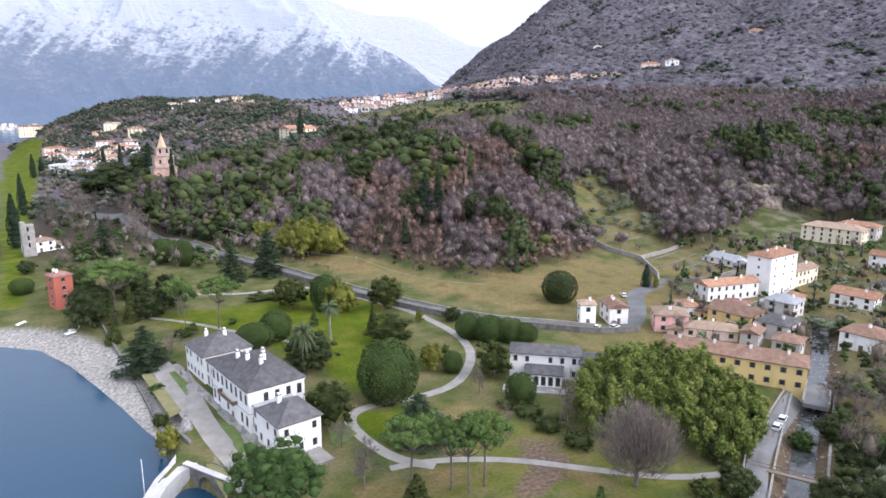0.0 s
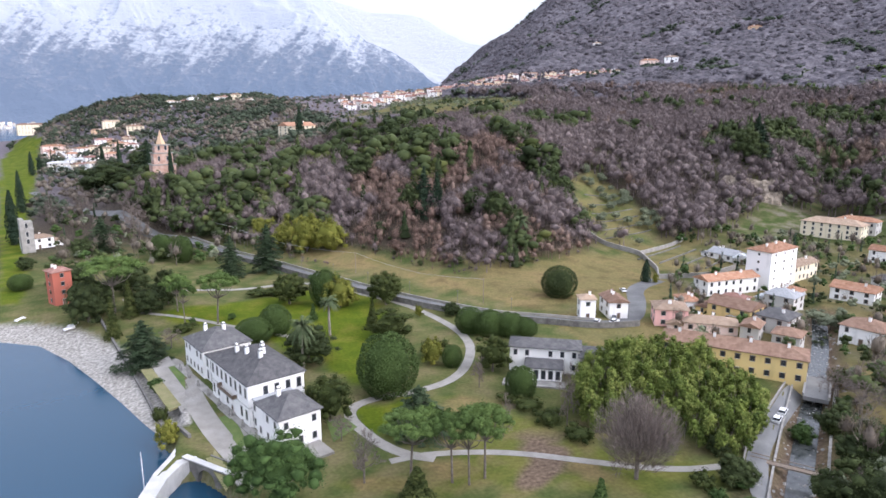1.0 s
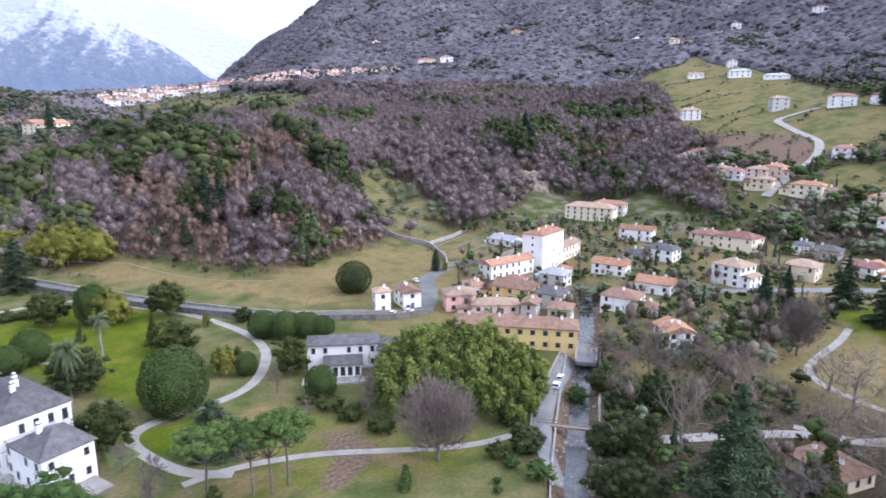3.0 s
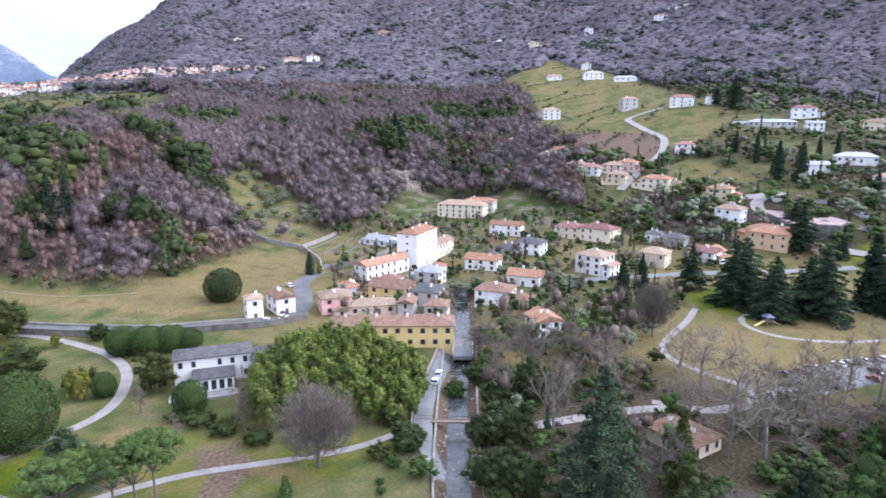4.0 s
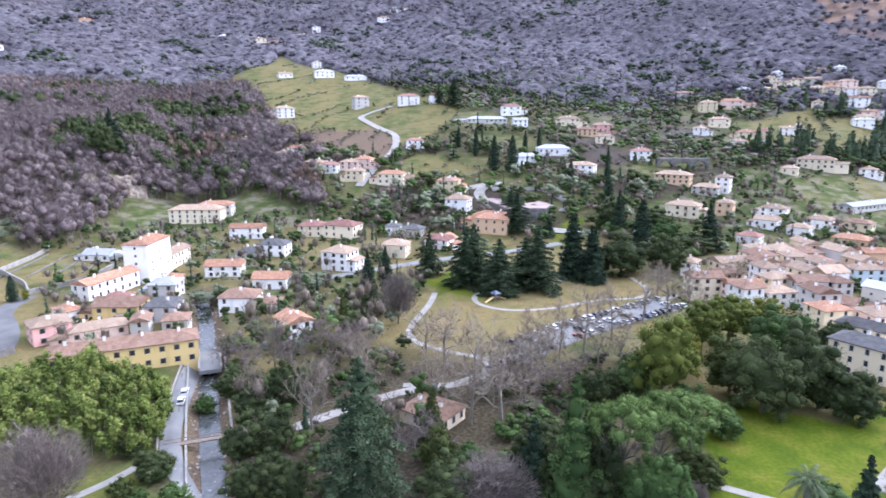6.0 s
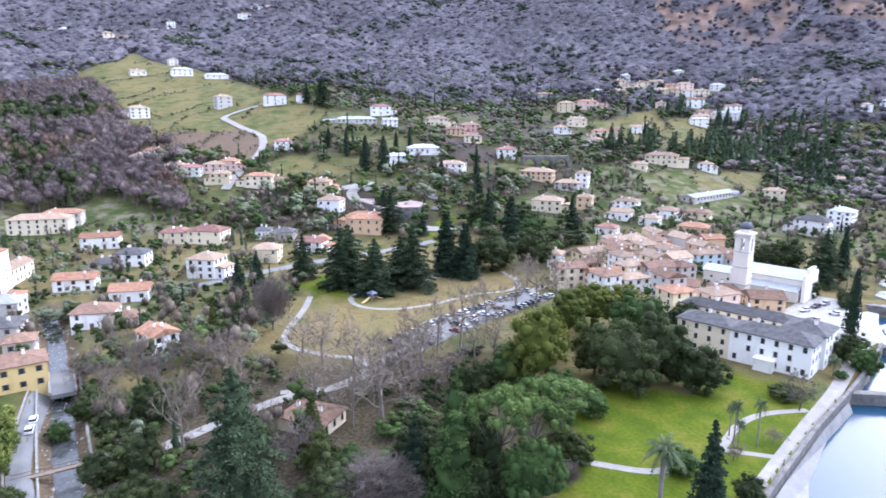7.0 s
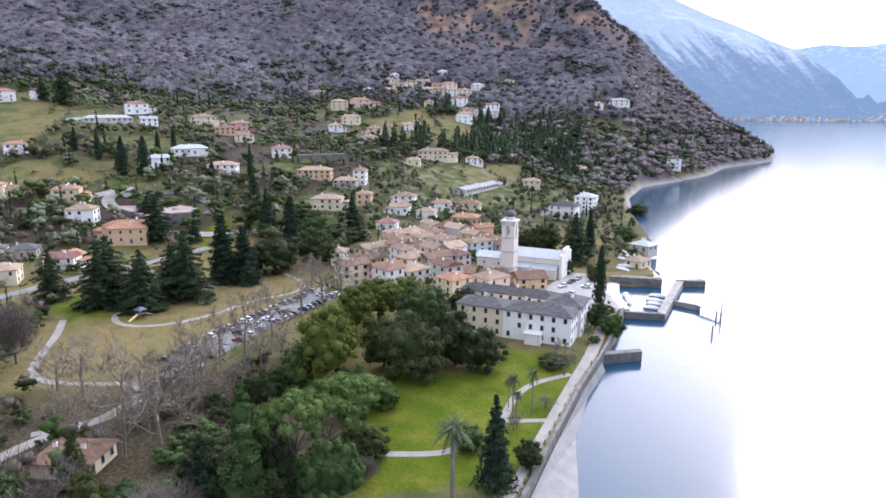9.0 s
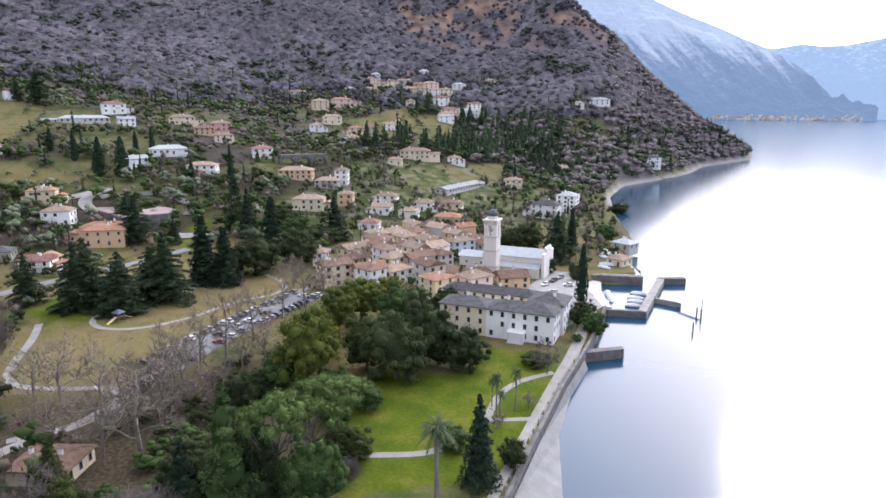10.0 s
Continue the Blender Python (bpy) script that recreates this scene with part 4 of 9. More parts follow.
def limbs(rng, bag, height, radius, first, count, reach, rise, sides=5):
    """A tapered trunk with limbs; gives the limbs' tips."""
    lean = rng.normal(size=2) * 0.03 * height
    pts = [(lean[0] * u * u, lean[1] * u * u, height * u) for u in (0, 0.25, 0.5, 0.75, 1.0)]
    bag.tube(pts, [radius * 1.25, radius, radius * 0.75, radius * 0.5, radius * 0.2], sides + 1)
    tips = []
    for k in range(count):
        u = first + (1 - first) * (k + 0.5) / count
        a = k * 2.4 + rng.uniform(-0.4, 0.4)
        ln = reach * (1.1 - 0.5 * u) * rng.uniform(0.8, 1.2)
        b = np.array((lean[0] * u * u, lean[1] * u * u, height * u))
        mid = b + (math.cos(a) * ln * 0.5, math.sin(a) * ln * 0.5, rise * ln * 0.35)
        tip = b + (math.cos(a) * ln, math.sin(a) * ln, rise * ln)
        bag.tube([b, mid, tip], [radius * 0.4 * (1.2 - u), radius * 0.25 * (1.2 - u), radius * 0.06], 4, cap=False)
        tips.append(tip)
    return tips


def broadleaf(seed, height=10.0, spread=4.5, leaf=0.3, lump_count=34, per=90, trunk=0.12, small=0.3):
    """A dense evergreen: a crown of billowing clumps."""
    rng = np.random.default_rng(seed)
    wood, crown = Bag(), Bag()
    limbs(rng, wood, height * 0.8, 0.03 * height, 0.3, 6, spread * 0.7, 0.4)
    low = height * trunk
    centre, radii = (0, 0, low + (height - low) / 2), (spread, spread, (height - low) / 2)
    # dark-toned core gives the crown its inner shade by colour
    shaded_mass(rng, crown, centre, np.asarray(radii) * 0.62, 0.2)
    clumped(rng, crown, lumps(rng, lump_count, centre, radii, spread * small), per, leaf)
    return wood, crown


def stone_pine(seed, height=14.0, spread=6.5):
    """A bare leaning trunk that forks into limbs, each holding flat clouds of needles in an umbrella."""
    rng = np.random.default_rng(seed)
    wood, crown = Bag(), Bag()
    fork = height * rng.uniform(0.42, 0.52)
    lean = rng.normal(size=2) * 0.05 * height
    r0 = 0.021 * height
    base = np.array((lean[0], lean[1], fork))
    wood.tube([(0, 0, -0.2), (lean[0] * 0.3, lean[1] * 0.3, fork * 0.5), base], [r0 * 1.2, r0, r0 * 0.85], 7)
    for k in range(15):
        ring = 0.22 if k < 3 else (0.6 if k < 8 else 0.9)
        a = k * 2.4 + rng.uniform(-0.3, 0.3)
        out = spread * ring * rng.uniform(0.85, 1.08)
        tip = np.array((lean[0] + math.cos(a) * out, lean[1] + math.sin(a) * out, height * (0.93 - 0.16 * ring * ring) + rng.uniform(-0.4, 0.4)))
        mid = base * 0.45 + tip * 0.55 - (0, 0, 0.09 * height * ring)
        wood.tube([base, mid, tip], [r0 * 0.5, r0 * 0.3, 0.06], 5, cap=False)
        pads = [(tip, spread * rng.uniform(0.28, 0.36))]
        for _ in range(5):
            q = tip + rng.normal(size=3) * (spread * 0.17, spread * 0.17, 0.22)
            pads.append((q, spread * rng.uniform(0.11, 0.19)))
        clumped(rng, crown, pads, 170, 0.27, 0.58, loose=0.8, fill=0.62)
    return wood, crown


def cedar(seed, height=24.0, spread=9.0, tiers=13, droop=-0.16, leaf=0.42):
    """A big conifer: uneven limbs in tiers, each with level, drooping plates of needles and dark gaps between."""
    rng = np.random.default_rng(seed)
    wood, crown = Bag(), Bag()
    wood.tube([(0, 0, 0), (0, 0, height * 0.5), (0, 0, height)], [0.024 * height, 0.015 * height, 0.03], 7)
    for k in range(tiers):
        u = 0.08 + 0.9 * k / (tiers - 1)
        ln = spread * (1 - u) ** 0.62 + 0.4
        count = 8 if u < 0.7 else 5
        # near-black lump between the tiers, the shade of the gaps put into colour
        shaded_mass(rng, crown, (0, 0, height * u), (ln * 0.42, ln * 0.42, height * 0.05), 0.1, ICO_LOW)
        for b in range(count):
            a = k * 1.1 + b * 2 * math.pi / count + rng.uniform(-0.3, 0.3)
            reach = ln * rng.uniform(0.62, 1.12)
            z = height * u + rng.uniform(-0.5, 0.5)
            tone = float(np.clip(rng.normal(0.5, 0.25), 0, 1))
            tip = np.array((math.cos(a) * reach, math.sin(a) * reach, z + droop * reach))
            wood.tube([(0, 0, z), tip], [0.14 * (1.1 - u) + 0.03, 0.03], 3, cap=False)
            n = int(22 + reach * 26)
            s = rng.uniform(0.2, 1.0, n) ** 0.7
            across = rng.normal(size=n) * 0.15 * reach * (1.2 - s * 0.75)
            hang = -np.abs(rng.normal(size=n)) * 0.3 - 0.03 * across * across
            P = np.outer(s, tip - (0, 0, z)) + (0, 0, z) + np.outer(across, (-math.sin(a), math.cos(a), 0)) + np.column_stack([np.zeros(n), np.zeros(n), hang - droop * reach * 0.35 * np.sin(np.pi * s)])
            V, Q = quads_at(rng, P, leaf, np.tile((0, 0, 1.0), (n, 1)), 1.5, 0.6)
            crown.add(V, quad=Q, tone=tone)
    return wood, crown


def cypress(seed, height=12.0, spread=1.3, leaf=0.3, n=1500):
    """A narrow column."""
    rng = np.random.default_rng(seed)
    wood, crown = Bag(), Bag()
    wood.tube([(0, 0, 0), (0, 0, height * 0.6)], [0.2, 0.1], 6)
    for u in np.linspace(0.1, 0.86, 9):
        w = spread * min(u * 5 + 0.3, 1) * (1 - u ** 2.2 * 0.93) * 0.84
        shaded_mass(rng, crown, (rng.normal() * 0.06, rng.normal() * 0.06, u * height), (w, w, height * 0.085), 0.3, ICO_LOW, 0.08)
    u = rng.uniform(0.02, 1, n)
    prof = spread * np.clip(np.minimum(u * 7 + 0.3, 1), 0, 1) * (1 - u ** 2.2 * 0.93)
    a = rng.uniform(0, 6.283, n)
    wob = 1 + 0.13 * np.sin(a * 3 + u * 17 + seed)
    P = np.column_stack([np.cos(a) * prof * wob, np.sin(a) * prof * wob, u * height])
    V, Q = quads_at(rng, P, leaf, np.column_stack([np.cos(a), np.sin(a), np.full(n, 0.3)]), 1.6)
    return wood, crown.add(V, quad=Q, tone=0.5)


def fir(seed, height=12.0, spread=4.0, n=1500, leaf=0.4, ragged=0.25):
    """A broad cone of needles in rough tiers of boughs."""
    rng = np.random.default_rng(seed)
    wood, crown = Bag(), Bag()
    wood.tube([(0, 0, 0), (0, 0, height * 0.95)], [0.018 * height, 0.03], 6)
    boughs = 80
    per = n // boughs
    for u in np.linspace(0.12, 0.9, 7):
        w = spread * (1 - u) ** 0.9 * 0.66
        # dark cores under the boughs imitate shade near the trunk
        shaded_mass(rng, crown, (0, 0, u * height), (w, w, height * 0.09), 0.15, ICO_LOW)
    for k in range(boughs):
        u = ((k + rng.uniform()) / boughs) ** 1.25 * 0.97 + 0.02
        a = k * 2.4 + rng.uniform(-0.4, 0.4)
        reach = (spread * (1 - u) ** 0.9 + 0.15) * rng.uniform(1 - ragged, 1 + ragged * 0.5)
        s = rng.uniform(0.3, 1, per) ** 0.7
        out, side = np.array((math.cos(a), math.sin(a))), np.array((-math.sin(a), math.cos(a)))
        across = rng.normal(size=per) * 0.22 * reach * (1.2 - 0.6 * s) + rng.normal(size=per) * 0.1
        P = np.column_stack([np.outer(s * reach, out) + np.outer(across, side), u * height - s * reach * 0.2 - np.abs(rng.normal(size=per)) * 0.05 * height * (1 - u)])
        V, Q = quads_at(rng, P, leaf, np.tile((out[0] * 0.5, out[1] * 0.5, 0.8), (per, 1)), 1.4)
        crown.add(V, quad=Q, tone=float(np.clip(rng.normal(0.5, 0.25), 0, 1)))
    return wood, crown


def boughs_of(rng, wood, start, way, length, radius, depth, ends, spread=0.75, curl=0.25):
    """A limb that bends and forks, ending in fine branches."""
    pts = [np.asarray(start, float)]
    d = np.asarray(way, float)
    for _ in range(3):
        d = d + curl * rng.normal(size=3) + (0, 0, 0.1)
        d /= np.linalg.norm(d)
        pts.append(pts[-1] + d * length / 3)
    wood.tube(pts, [radius, radius * 0.82, radius * 0.62, radius * 0.42], 5 if depth > 1 else 3, cap=False)
    if depth == 0:
        ends.append((pts[1], pts[-1], d))
        return
    for k in range(4 if depth > 1 else 5):
        at = pts[1 + min(k, 2)]
        w = d + spread * rng.normal(size=3) + (0, 0, 0.12)
        w /= np.linalg.norm(w)
        boughs_of(rng, wood, at, w, length * rng.uniform(0.5, 0.75), radius * 0.48, depth - 1, ends, spread, curl)


def twigs_on(rng, crown, ends, count, length, thin, up=0.25, tone=0.5):
    """Fine twigs along the last branches."""
    k = rng.integers(0, len(ends), count)
    A, E, D0 = (np.array([e[i] for e in ends])[k] for i in range(3))
    S = A + (E - A) * rng.uniform(0.1, 1.0, (count, 1))
    D = D0 + 0.6 * rng.normal(size=(count, 3)) + (0, 0, up)
    D /= np.linalg.norm(D, axis=1)[:, None]
    side = np.cross(D, rng.normal(size=(count, 3)))
    side /= np.linalg.norm(side, axis=1)[:, None]
    L = length * rng.uniform(0.5, 1.2, (count, 1))
    V = np.stack([S - side * thin, S + side * thin, S + D * L], 1).reshape(-1, 3)
    crown.add(V, tri=np.arange(3 * count).reshape(-1, 3), tone=np.repeat(0.3 + 0.4 * (k % 7) / 6, 3) if tone is None else tone)


def bare_tree(seed, height=14.0, spread=6.0, twigs=2600, first=0.22, thin=0.03, stout=0.02, arms=7):
    """A leafless tree: trunk, bending limbs, branches and a haze of twigs."""
    rng = np.random.default_rng(seed)
    wood, crown = Bag(), Bag()
    r = stout * height
    lean = rng.normal(size=2) * 0.02 * height
    top = np.array((lean[0], lean[1], height * 0.55))
    wood.tube([(0, 0, -0.2), (lean[0] * 0.4, lean[1] * 0.4, height * 0.28), top], [r * 1.25, r, r * 0.7], 7)
    ends = []
    for k in range(arms):
        u = first + (0.55 - first) * (k + 0.6) / arms
        a = k * 2.4 + rng.uniform(-0.3, 0.3)
        rise = 0.45 + 1.0 * k / arms
        d = np.array((math.cos(a), math.sin(a), rise))
        d /= np.linalg.norm(d)
        ln = min(spread * 0.72 / max(0.25, math.hypot(d[0], d[1])), height * 0.62) * rng.uniform(0.85, 1.1)
        boughs_of(rng, wood, (lean[0] * u, lean[1] * u, height * u), d, ln * 0.72, r * 0.55, 2, ends)
    boughs_of(rng, wood, top, (0, 0, 1), height * 0.3, r * 0.6, 2, ends)
    twigs_on(rng, crown, ends, twigs, spread * 0.2, thin, tone=None)
    return wood, crown


def twiggy_tree(seed, height=13.0, spread=6.0, twigs=11000, thin=0.032):
    """A leafless tree whose crown is one dense egg of fine upswept twigs."""
    rng = np.random.default_rng(seed)
    wood, crown = bare_tree(seed, height * 0.92, spread * 0.85, 1500, 0.14, thin)
    P, N = shell(rng, twigs, (0, 0, height * 0.56), (spread * 0.9, spread * 0.9, height * 0.4), 0.2)
    P[:, :2] *= (1 + 0.12 * np.sin(np.arctan2(P[:, 1], P[:, 0]) * 5 + seed))[:, None]
    D = P - (0, 0, height * 0.06)
    D = D / np.linalg.norm(D, axis=1)[:, None] + 0.22 * rng.normal(size=(twigs, 3))
    D /= np.linalg.norm(D, axis=1)[:, None]
    side = np.cross(D, rng.normal(size=(twigs, 3)))
    side /= np.linalg.norm(side, axis=1)[:, None]
    L = rng.uniform(0.6, 1.5, (twigs, 1))
    V = np.stack([P - side * thin - D * L * 0.5, P + side * thin - D * L * 0.5, P + D * L * 0.5], 1).reshape(-1, 3)
    return wood, crown.add(V, tri=np.arange(3 * twigs).reshape(-1, 3), tone=np.repeat(rng.uniform(0.2, 0.8, twigs), 3))


def palm(seed, height=8.0, fronds=34, length=2.6):
    rng = np.random.default_rng(seed)
    wood, crown = Bag(), Bag()
    wood.tube([(0, 0, 0), (0.1, 0, height * 0.5), (0, 0, height)], [0.34, 0.26, 0.3], 7)
    for k in range(fronds):
        a, lift = k * 2.4, rng.uniform(-0.2, 1.3)
        d = np.array((math.cos(a), math.sin(a), 0))
        side = np.array((-d[1], d[0], 0))
        V, T = [], []
        stem = []
        for s in np.linspace(0, 1, 12):
            c = np.array((0, 0, height)) + d * length * s * (1 - 0.15 * abs(lift)) + np.array((0, 0, lift * length * s * 0.9 - length * 0.75 * s * s))
            stem.append(c)
        for q in range(11):
            s = (q + 0.5) / 11
            w = 0.5 * math.sin(math.pi * (0.14 + 0.84 * s)) * length / 2.6
            for sg in (-1, 1):
                b = len(V)
                V += [stem[q], stem[q + 1], stem[q + 1] + side * sg * w + d * w * 0.55 - (0, 0, w * 0.6)]
                T.append((b, b + 1, b + 2))
        crown.add(V, tri=T, tone=float(rng.uniform(0.2, 0.8)))
    return wood, crown


def clipped(seed, height=8.0, spread=4.4, leaf=0.2, n=9000):
    """A tight, even ball of small leaves on a short trunk, lightly creased by its clumps."""
    rng = np.random.default_rng(seed)
    wood, crown = Bag(), Bag()
    limbs(rng, wood, height * 0.8, 0.03 * height, 0.3, 5, spread * 0.6, 0.4)
    centre = np.array((0, 0, height * 0.5))
    shaded_mass(rng, crown, centre, (spread * 0.78, spread * 0.78, height * 0.4), 0.3, ICO_MID, 0.05)
    knots = rng.normal(size=(60, 3))
    knots /= np.linalg.norm(knots, axis=1)[:, None]
    P, N = shell(rng, n, (0, 0, 0), (1, 1, 1), 0.88)
    near = (N @ knots.T)
    best = near.max(1)
    P = P * (0.84 + 0.18 * np.clip((best - 0.84) / 0.14, 0, 1))[:, None]
    P = centre + P * (spread, spread, height * 0.5)
    V, Q = quads_at(rng, P, leaf * 1.25, N, 1.0, 0.8)
    return wood, crown.add(V, quad=Q, tone=np.repeat(0.3 + 0.4 * rng.uniform(size=60)[near.argmax(1)], 4))


TREES = {}


def breed(kind, made, bark, leaf, name, label, category="tree"):
    """Keeps a kind of tree: its meshes, for planting later."""
    V = np.concatenate(made[1].v)
    size = (float(V[:, 2].max()), float(np.percentile(np.hypot(V[:, 0], V[:, 1]), 97) * 2))
    TREES.setdefault(kind, []).append((made[0].mesh("trunk", bark), made[1].mesh("crown", leaf, True), name, label, category, size))


for s in range(3):
    breed("laurel", clipped(s, 9, 4.2, 0.19, 11000), BARK, LEAF_LAUREL, "laurel_tree", "dense round evergreen laurel tree on grass")
    breed("privet", broadleaf(140 + s, 8, 4.2, 0.26, 40, 120, 0.0, 0.29), BARK, (LEAF_DARK, LEAF_MID, LEAF_DARK)[s], "privet_tree", "dense irregular evergreen tree with a leafy crown")
    breed("magnolia", broadleaf(10 + s, 11, 5.0, 0.3, 54, 110, 0.04, 0.26), BARK, LEAF_OLD, "magnolia_tree", "broad bronze-green evergreen magnolia tree")
    breed("holm", broadleaf(20 + s, 15, 8.0, 0.34, 78, 130, 0.03, 0.24), BARK, LEAF_DARK, "holm_oak", "dark green evergreen oak with a dense crown")
    breed("golden", broadleaf(30 + s, 6, 3.4, 0.22, 40, 100, 0.0, 0.27), BARK, LEAF_YELLOW, "golden_shrub", "yellow-green evergreen shrub with loose sprays", "shrub")
    breed("olive", broadleaf(40 + s, 4.5, 2.3, 0.24, 18, 60, 0.25, 0.34), BARK, LEAF_OLIVE, "olive_tree", "small silver-green olive tree on a terrace")
    breed("pine", stone_pine(50 + s), BARK, NEEDLE_PINE, "stone_pine", "umbrella-shaped stone pine with a bare trunk")
    breed("cedar", cedar(60 + s), BARK, NEEDLE_BLUE, "cedar", "tall blue-green cedar with drooping tiers")
    breed("cypress", cypress(70 + s), BARK, NEEDLE_DARK, "cypress", "narrow columnar dark green cypress tree")
    breed("fir", fir(80 + s, 18, 5.0, 4800, 0.45), BARK, NEEDLE_DARK, "fir_tree", "dark green conical conifer among trees")
    breed("bare", bare_tree(90 + s, 14, 6.0, 4200), BARK, TWIGS, "bare_tree", "leafless tree with fine grey-brown twigs")
    breed("plane", bare_tree(100 + s, 17, 8.5, 2600, 0.2, 0.026, 0.019, 6), PALE_BARK, PALE_TWIGS, "plane_tree", "leafless pale-barked plane tree with spreading limbs")
    breed("beech", twiggy_tree(110 + s), BARK, TWIGS, "beech_tree", "leafless tree with a dense rounded crown of purple-grey twigs")
breed("ivy", fir(88, 26, 7.0, 9600, 0.42, 0.45), BARK, LEAF_MID, "ivy_conifer", "tall conifer hung with bright green ivy")
breed("camphor", broadleaf(130, 12, 6.0, 0.3, 56, 110, 0.04, 0.25), BARK, LEAF_CAMPHOR, "camphor_tree", "broad olive-green evergreen tree with a lumpy crown")
breed("dome", broadleaf(150, 16, 8.5, 0.26, 110, 150, 0.3, 0.19), BARK, NEEDLE_DOME, "domed_pine", "broad domed green pine by the villa")
breed("ball", clipped(3), BARK, LEAF_DARK, "round_bay_tree", "tight round dark evergreen tree on the meadow")
breed("palm", palm(1), PALE_BARK, PALM_GREEN, "palm_tree", "fan palm with a slim trunk and drooping fronds")
breed("palm", palm(2, 8.0, 46, 3.8), PALE_BARK, PALM_GREEN, "palm_tree", "date palm with long arching fronds")
breed("cone", fir(86, 5, 1.6, 1600, 0.24), BARK, LEAF_MID, "clipped_conifer", "small conical green conifer on the lawn")
breed("yew", fir(87, 10, 3.0, 4000, 0.32, 0.15), BARK, LEAF_OLD, "thuja_tree", "tall conical bronze-green conifer on grass")
breed("bush", broadleaf(120, 2.0, 1.4, 0.2, 14, 60, 0.0, 0.36), BARK, LEAF_MID, "garden_bush", "low rounded green garden bush", "shrub")
breed("heath", broadleaf(121, 1.6, 1.8, 0.2, 16, 50, 0.0, 0.32), BARK, LEAF_OLD, "garden_bush", "low brownish winter garden bush", "shrub")
plant_rng = np.random.default_rng(5)


def plant(kind, x, y, height=0.0, wide=0.0, which=None):
    """Plants a tree of that kind with its trunk at a place; height and width in metres."""
    stock = TREES[kind]
    trunk, crown, name, label, category, (tall, broad) = stock[int(plant_rng.integers(len(stock))) if which is None else which]
    h = height or tall * plant_rng.uniform(0.85, 1.15)
    w = wide or broad * h / tall
    ob = thing(name, x, y, ground(x, y) - (0.09 * h if kind in ("laurel", "privet", "magnolia", "holm", "golden", "ball") else 0.15), float(plant_rng.uniform(0, 360)), label, category, "park trees")
    ob.scale = (w / broad, w / broad, h / tall)
    part("trunk", trunk, ob)
    part("crown", crown, ob)
    return ob


# ---- woods: countless trees joined by hillside ----
def template_bare(seed, twigs=104, fine=True):
    """A leafless crown: a dense heart of twigs too fine to tell apart, with the outer ones fanning out of it."""
    rng = np.random.default_rng(seed)
    c, r = np.array((0, 0, 0.58 if fine else 0.45)), np.array((0.25, 0.25, 0.41) if fine else (0.36, 0.36, 0.33))
    V, T = ICO_LOW
    core = c + V * r * (0.46 if fine else 0.6) * (1 + 0.2 * rng.normal(size=(len(V), 1)))
    P, N = shell(rng, twigs, c, r, 0.35 if fine else 0.5)
    up = N[:, 2] > -0.5
    P = P[up]
    n = len(P)
    D = P - (0, 0, 0.12)
    D = D / np.linalg.norm(D, axis=1)[:, None] + 0.28 * rng.normal(size=(n, 3))
    D /= np.linalg.norm(D, axis=1)[:, None]
    side = np.cross(D, rng.normal(size=(n, 3)))
    side /= np.linalg.norm(side, axis=1)[:, None]
    wd = rng.uniform(0.005, 0.011, (n, 1)) * (1 if fine else 2.0)
    L = rng.uniform(0.12, 0.26, (n, 1))
    fan = np.stack([P - side * wd - D * L * 0.5, P + side * wd - D * L * 0.5, P + D * L * 0.5], 1).reshape(-1, 3)
    trunk = np.array([(0.02, 0, -0.05), (-0.01, 0.017, -0.05), (-0.01, -0.017, -0.05), (0, 0, 0.7)])
    b = len(core)
    return np.concatenate([core, fan, trunk]), np.concatenate([T, np.arange(3 * n).reshape(-1, 3) + b, np.array([(0, 1, 3), (1, 2, 3), (2, 0, 3)]) + b + 3 * n])


def template_green(seed, leaves=90, wide=0.34, cone=False, heads=5):
    rng = np.random.default_rng(seed)
    VV, TT, base = [], [], 0
    if cone:
        u = rng.uniform(0.05, 1, leaves)
        a = rng.uniform(0, 6.283, leaves)
        rad = wide * (1 - u) * rng.uniform(0.8, 1.1, leaves)
        P = np.column_stack([np.cos(a) * rad, np.sin(a) * rad, u])
        N = np.column_stack([np.cos(a), np.sin(a), np.full(leaves, 0.6)])
        ring = np.arange(6) * 1.0472
        for z0, z1, w in ((0.04, 0.55, 0.9), (0.3, 0.8, 0.68), (0.58, 1.0, 0.42)):
            V = np.concatenate([np.column_stack([np.cos(ring), np.sin(ring), np.zeros(6)]) * (wide * w * rng.uniform(0.75, 1.1, (6, 1))) + (0, 0, z0), [(0, 0, z1)]])
            VV.append(V)
            TT.append(np.array([(k, (k + 1) % 6, 6) for k in range(6)]) + base)
            base += 7
    else:
        P, N = [], []
        for c, r in lumps(rng, heads, (0, 0, 0.52), (wide, wide, 0.42), 0.24 if heads > 1 else 0.36):
            V, T = ICO_LOW
            VV.append(c + V * r * (0.65, 0.65, 0.6) * (1 + 0.2 * rng.normal(size=(len(V), 1))))
            TT.append(T + base)
            base += len(V)
            p, n = shell(rng, leaves // heads, c, (r * 1.1, r * 1.1, r), 0.5)
            P.append(p)
            N.append(n)
        P, N = np.concatenate(P), np.concatenate(N)
    V, Q = quads_at(rng, P, 0.13 if leaves > 30 else 0.2, N + (0, 0, 0.3), 1.0, 0.8)
    V = np.delete(V, np.arange(3, len(V), 4), 0)
    VV.append(V)
    TT.append(np.arange(len(V)).reshape(-1, 3) + base)
    return np.concatenate(VV), np.concatenate(TT)


BARE_FINE = [template_bare(s) for s in range(6)]
BARE_FAR = [template_bare(s + 20, 44, False) for s in range(6)]
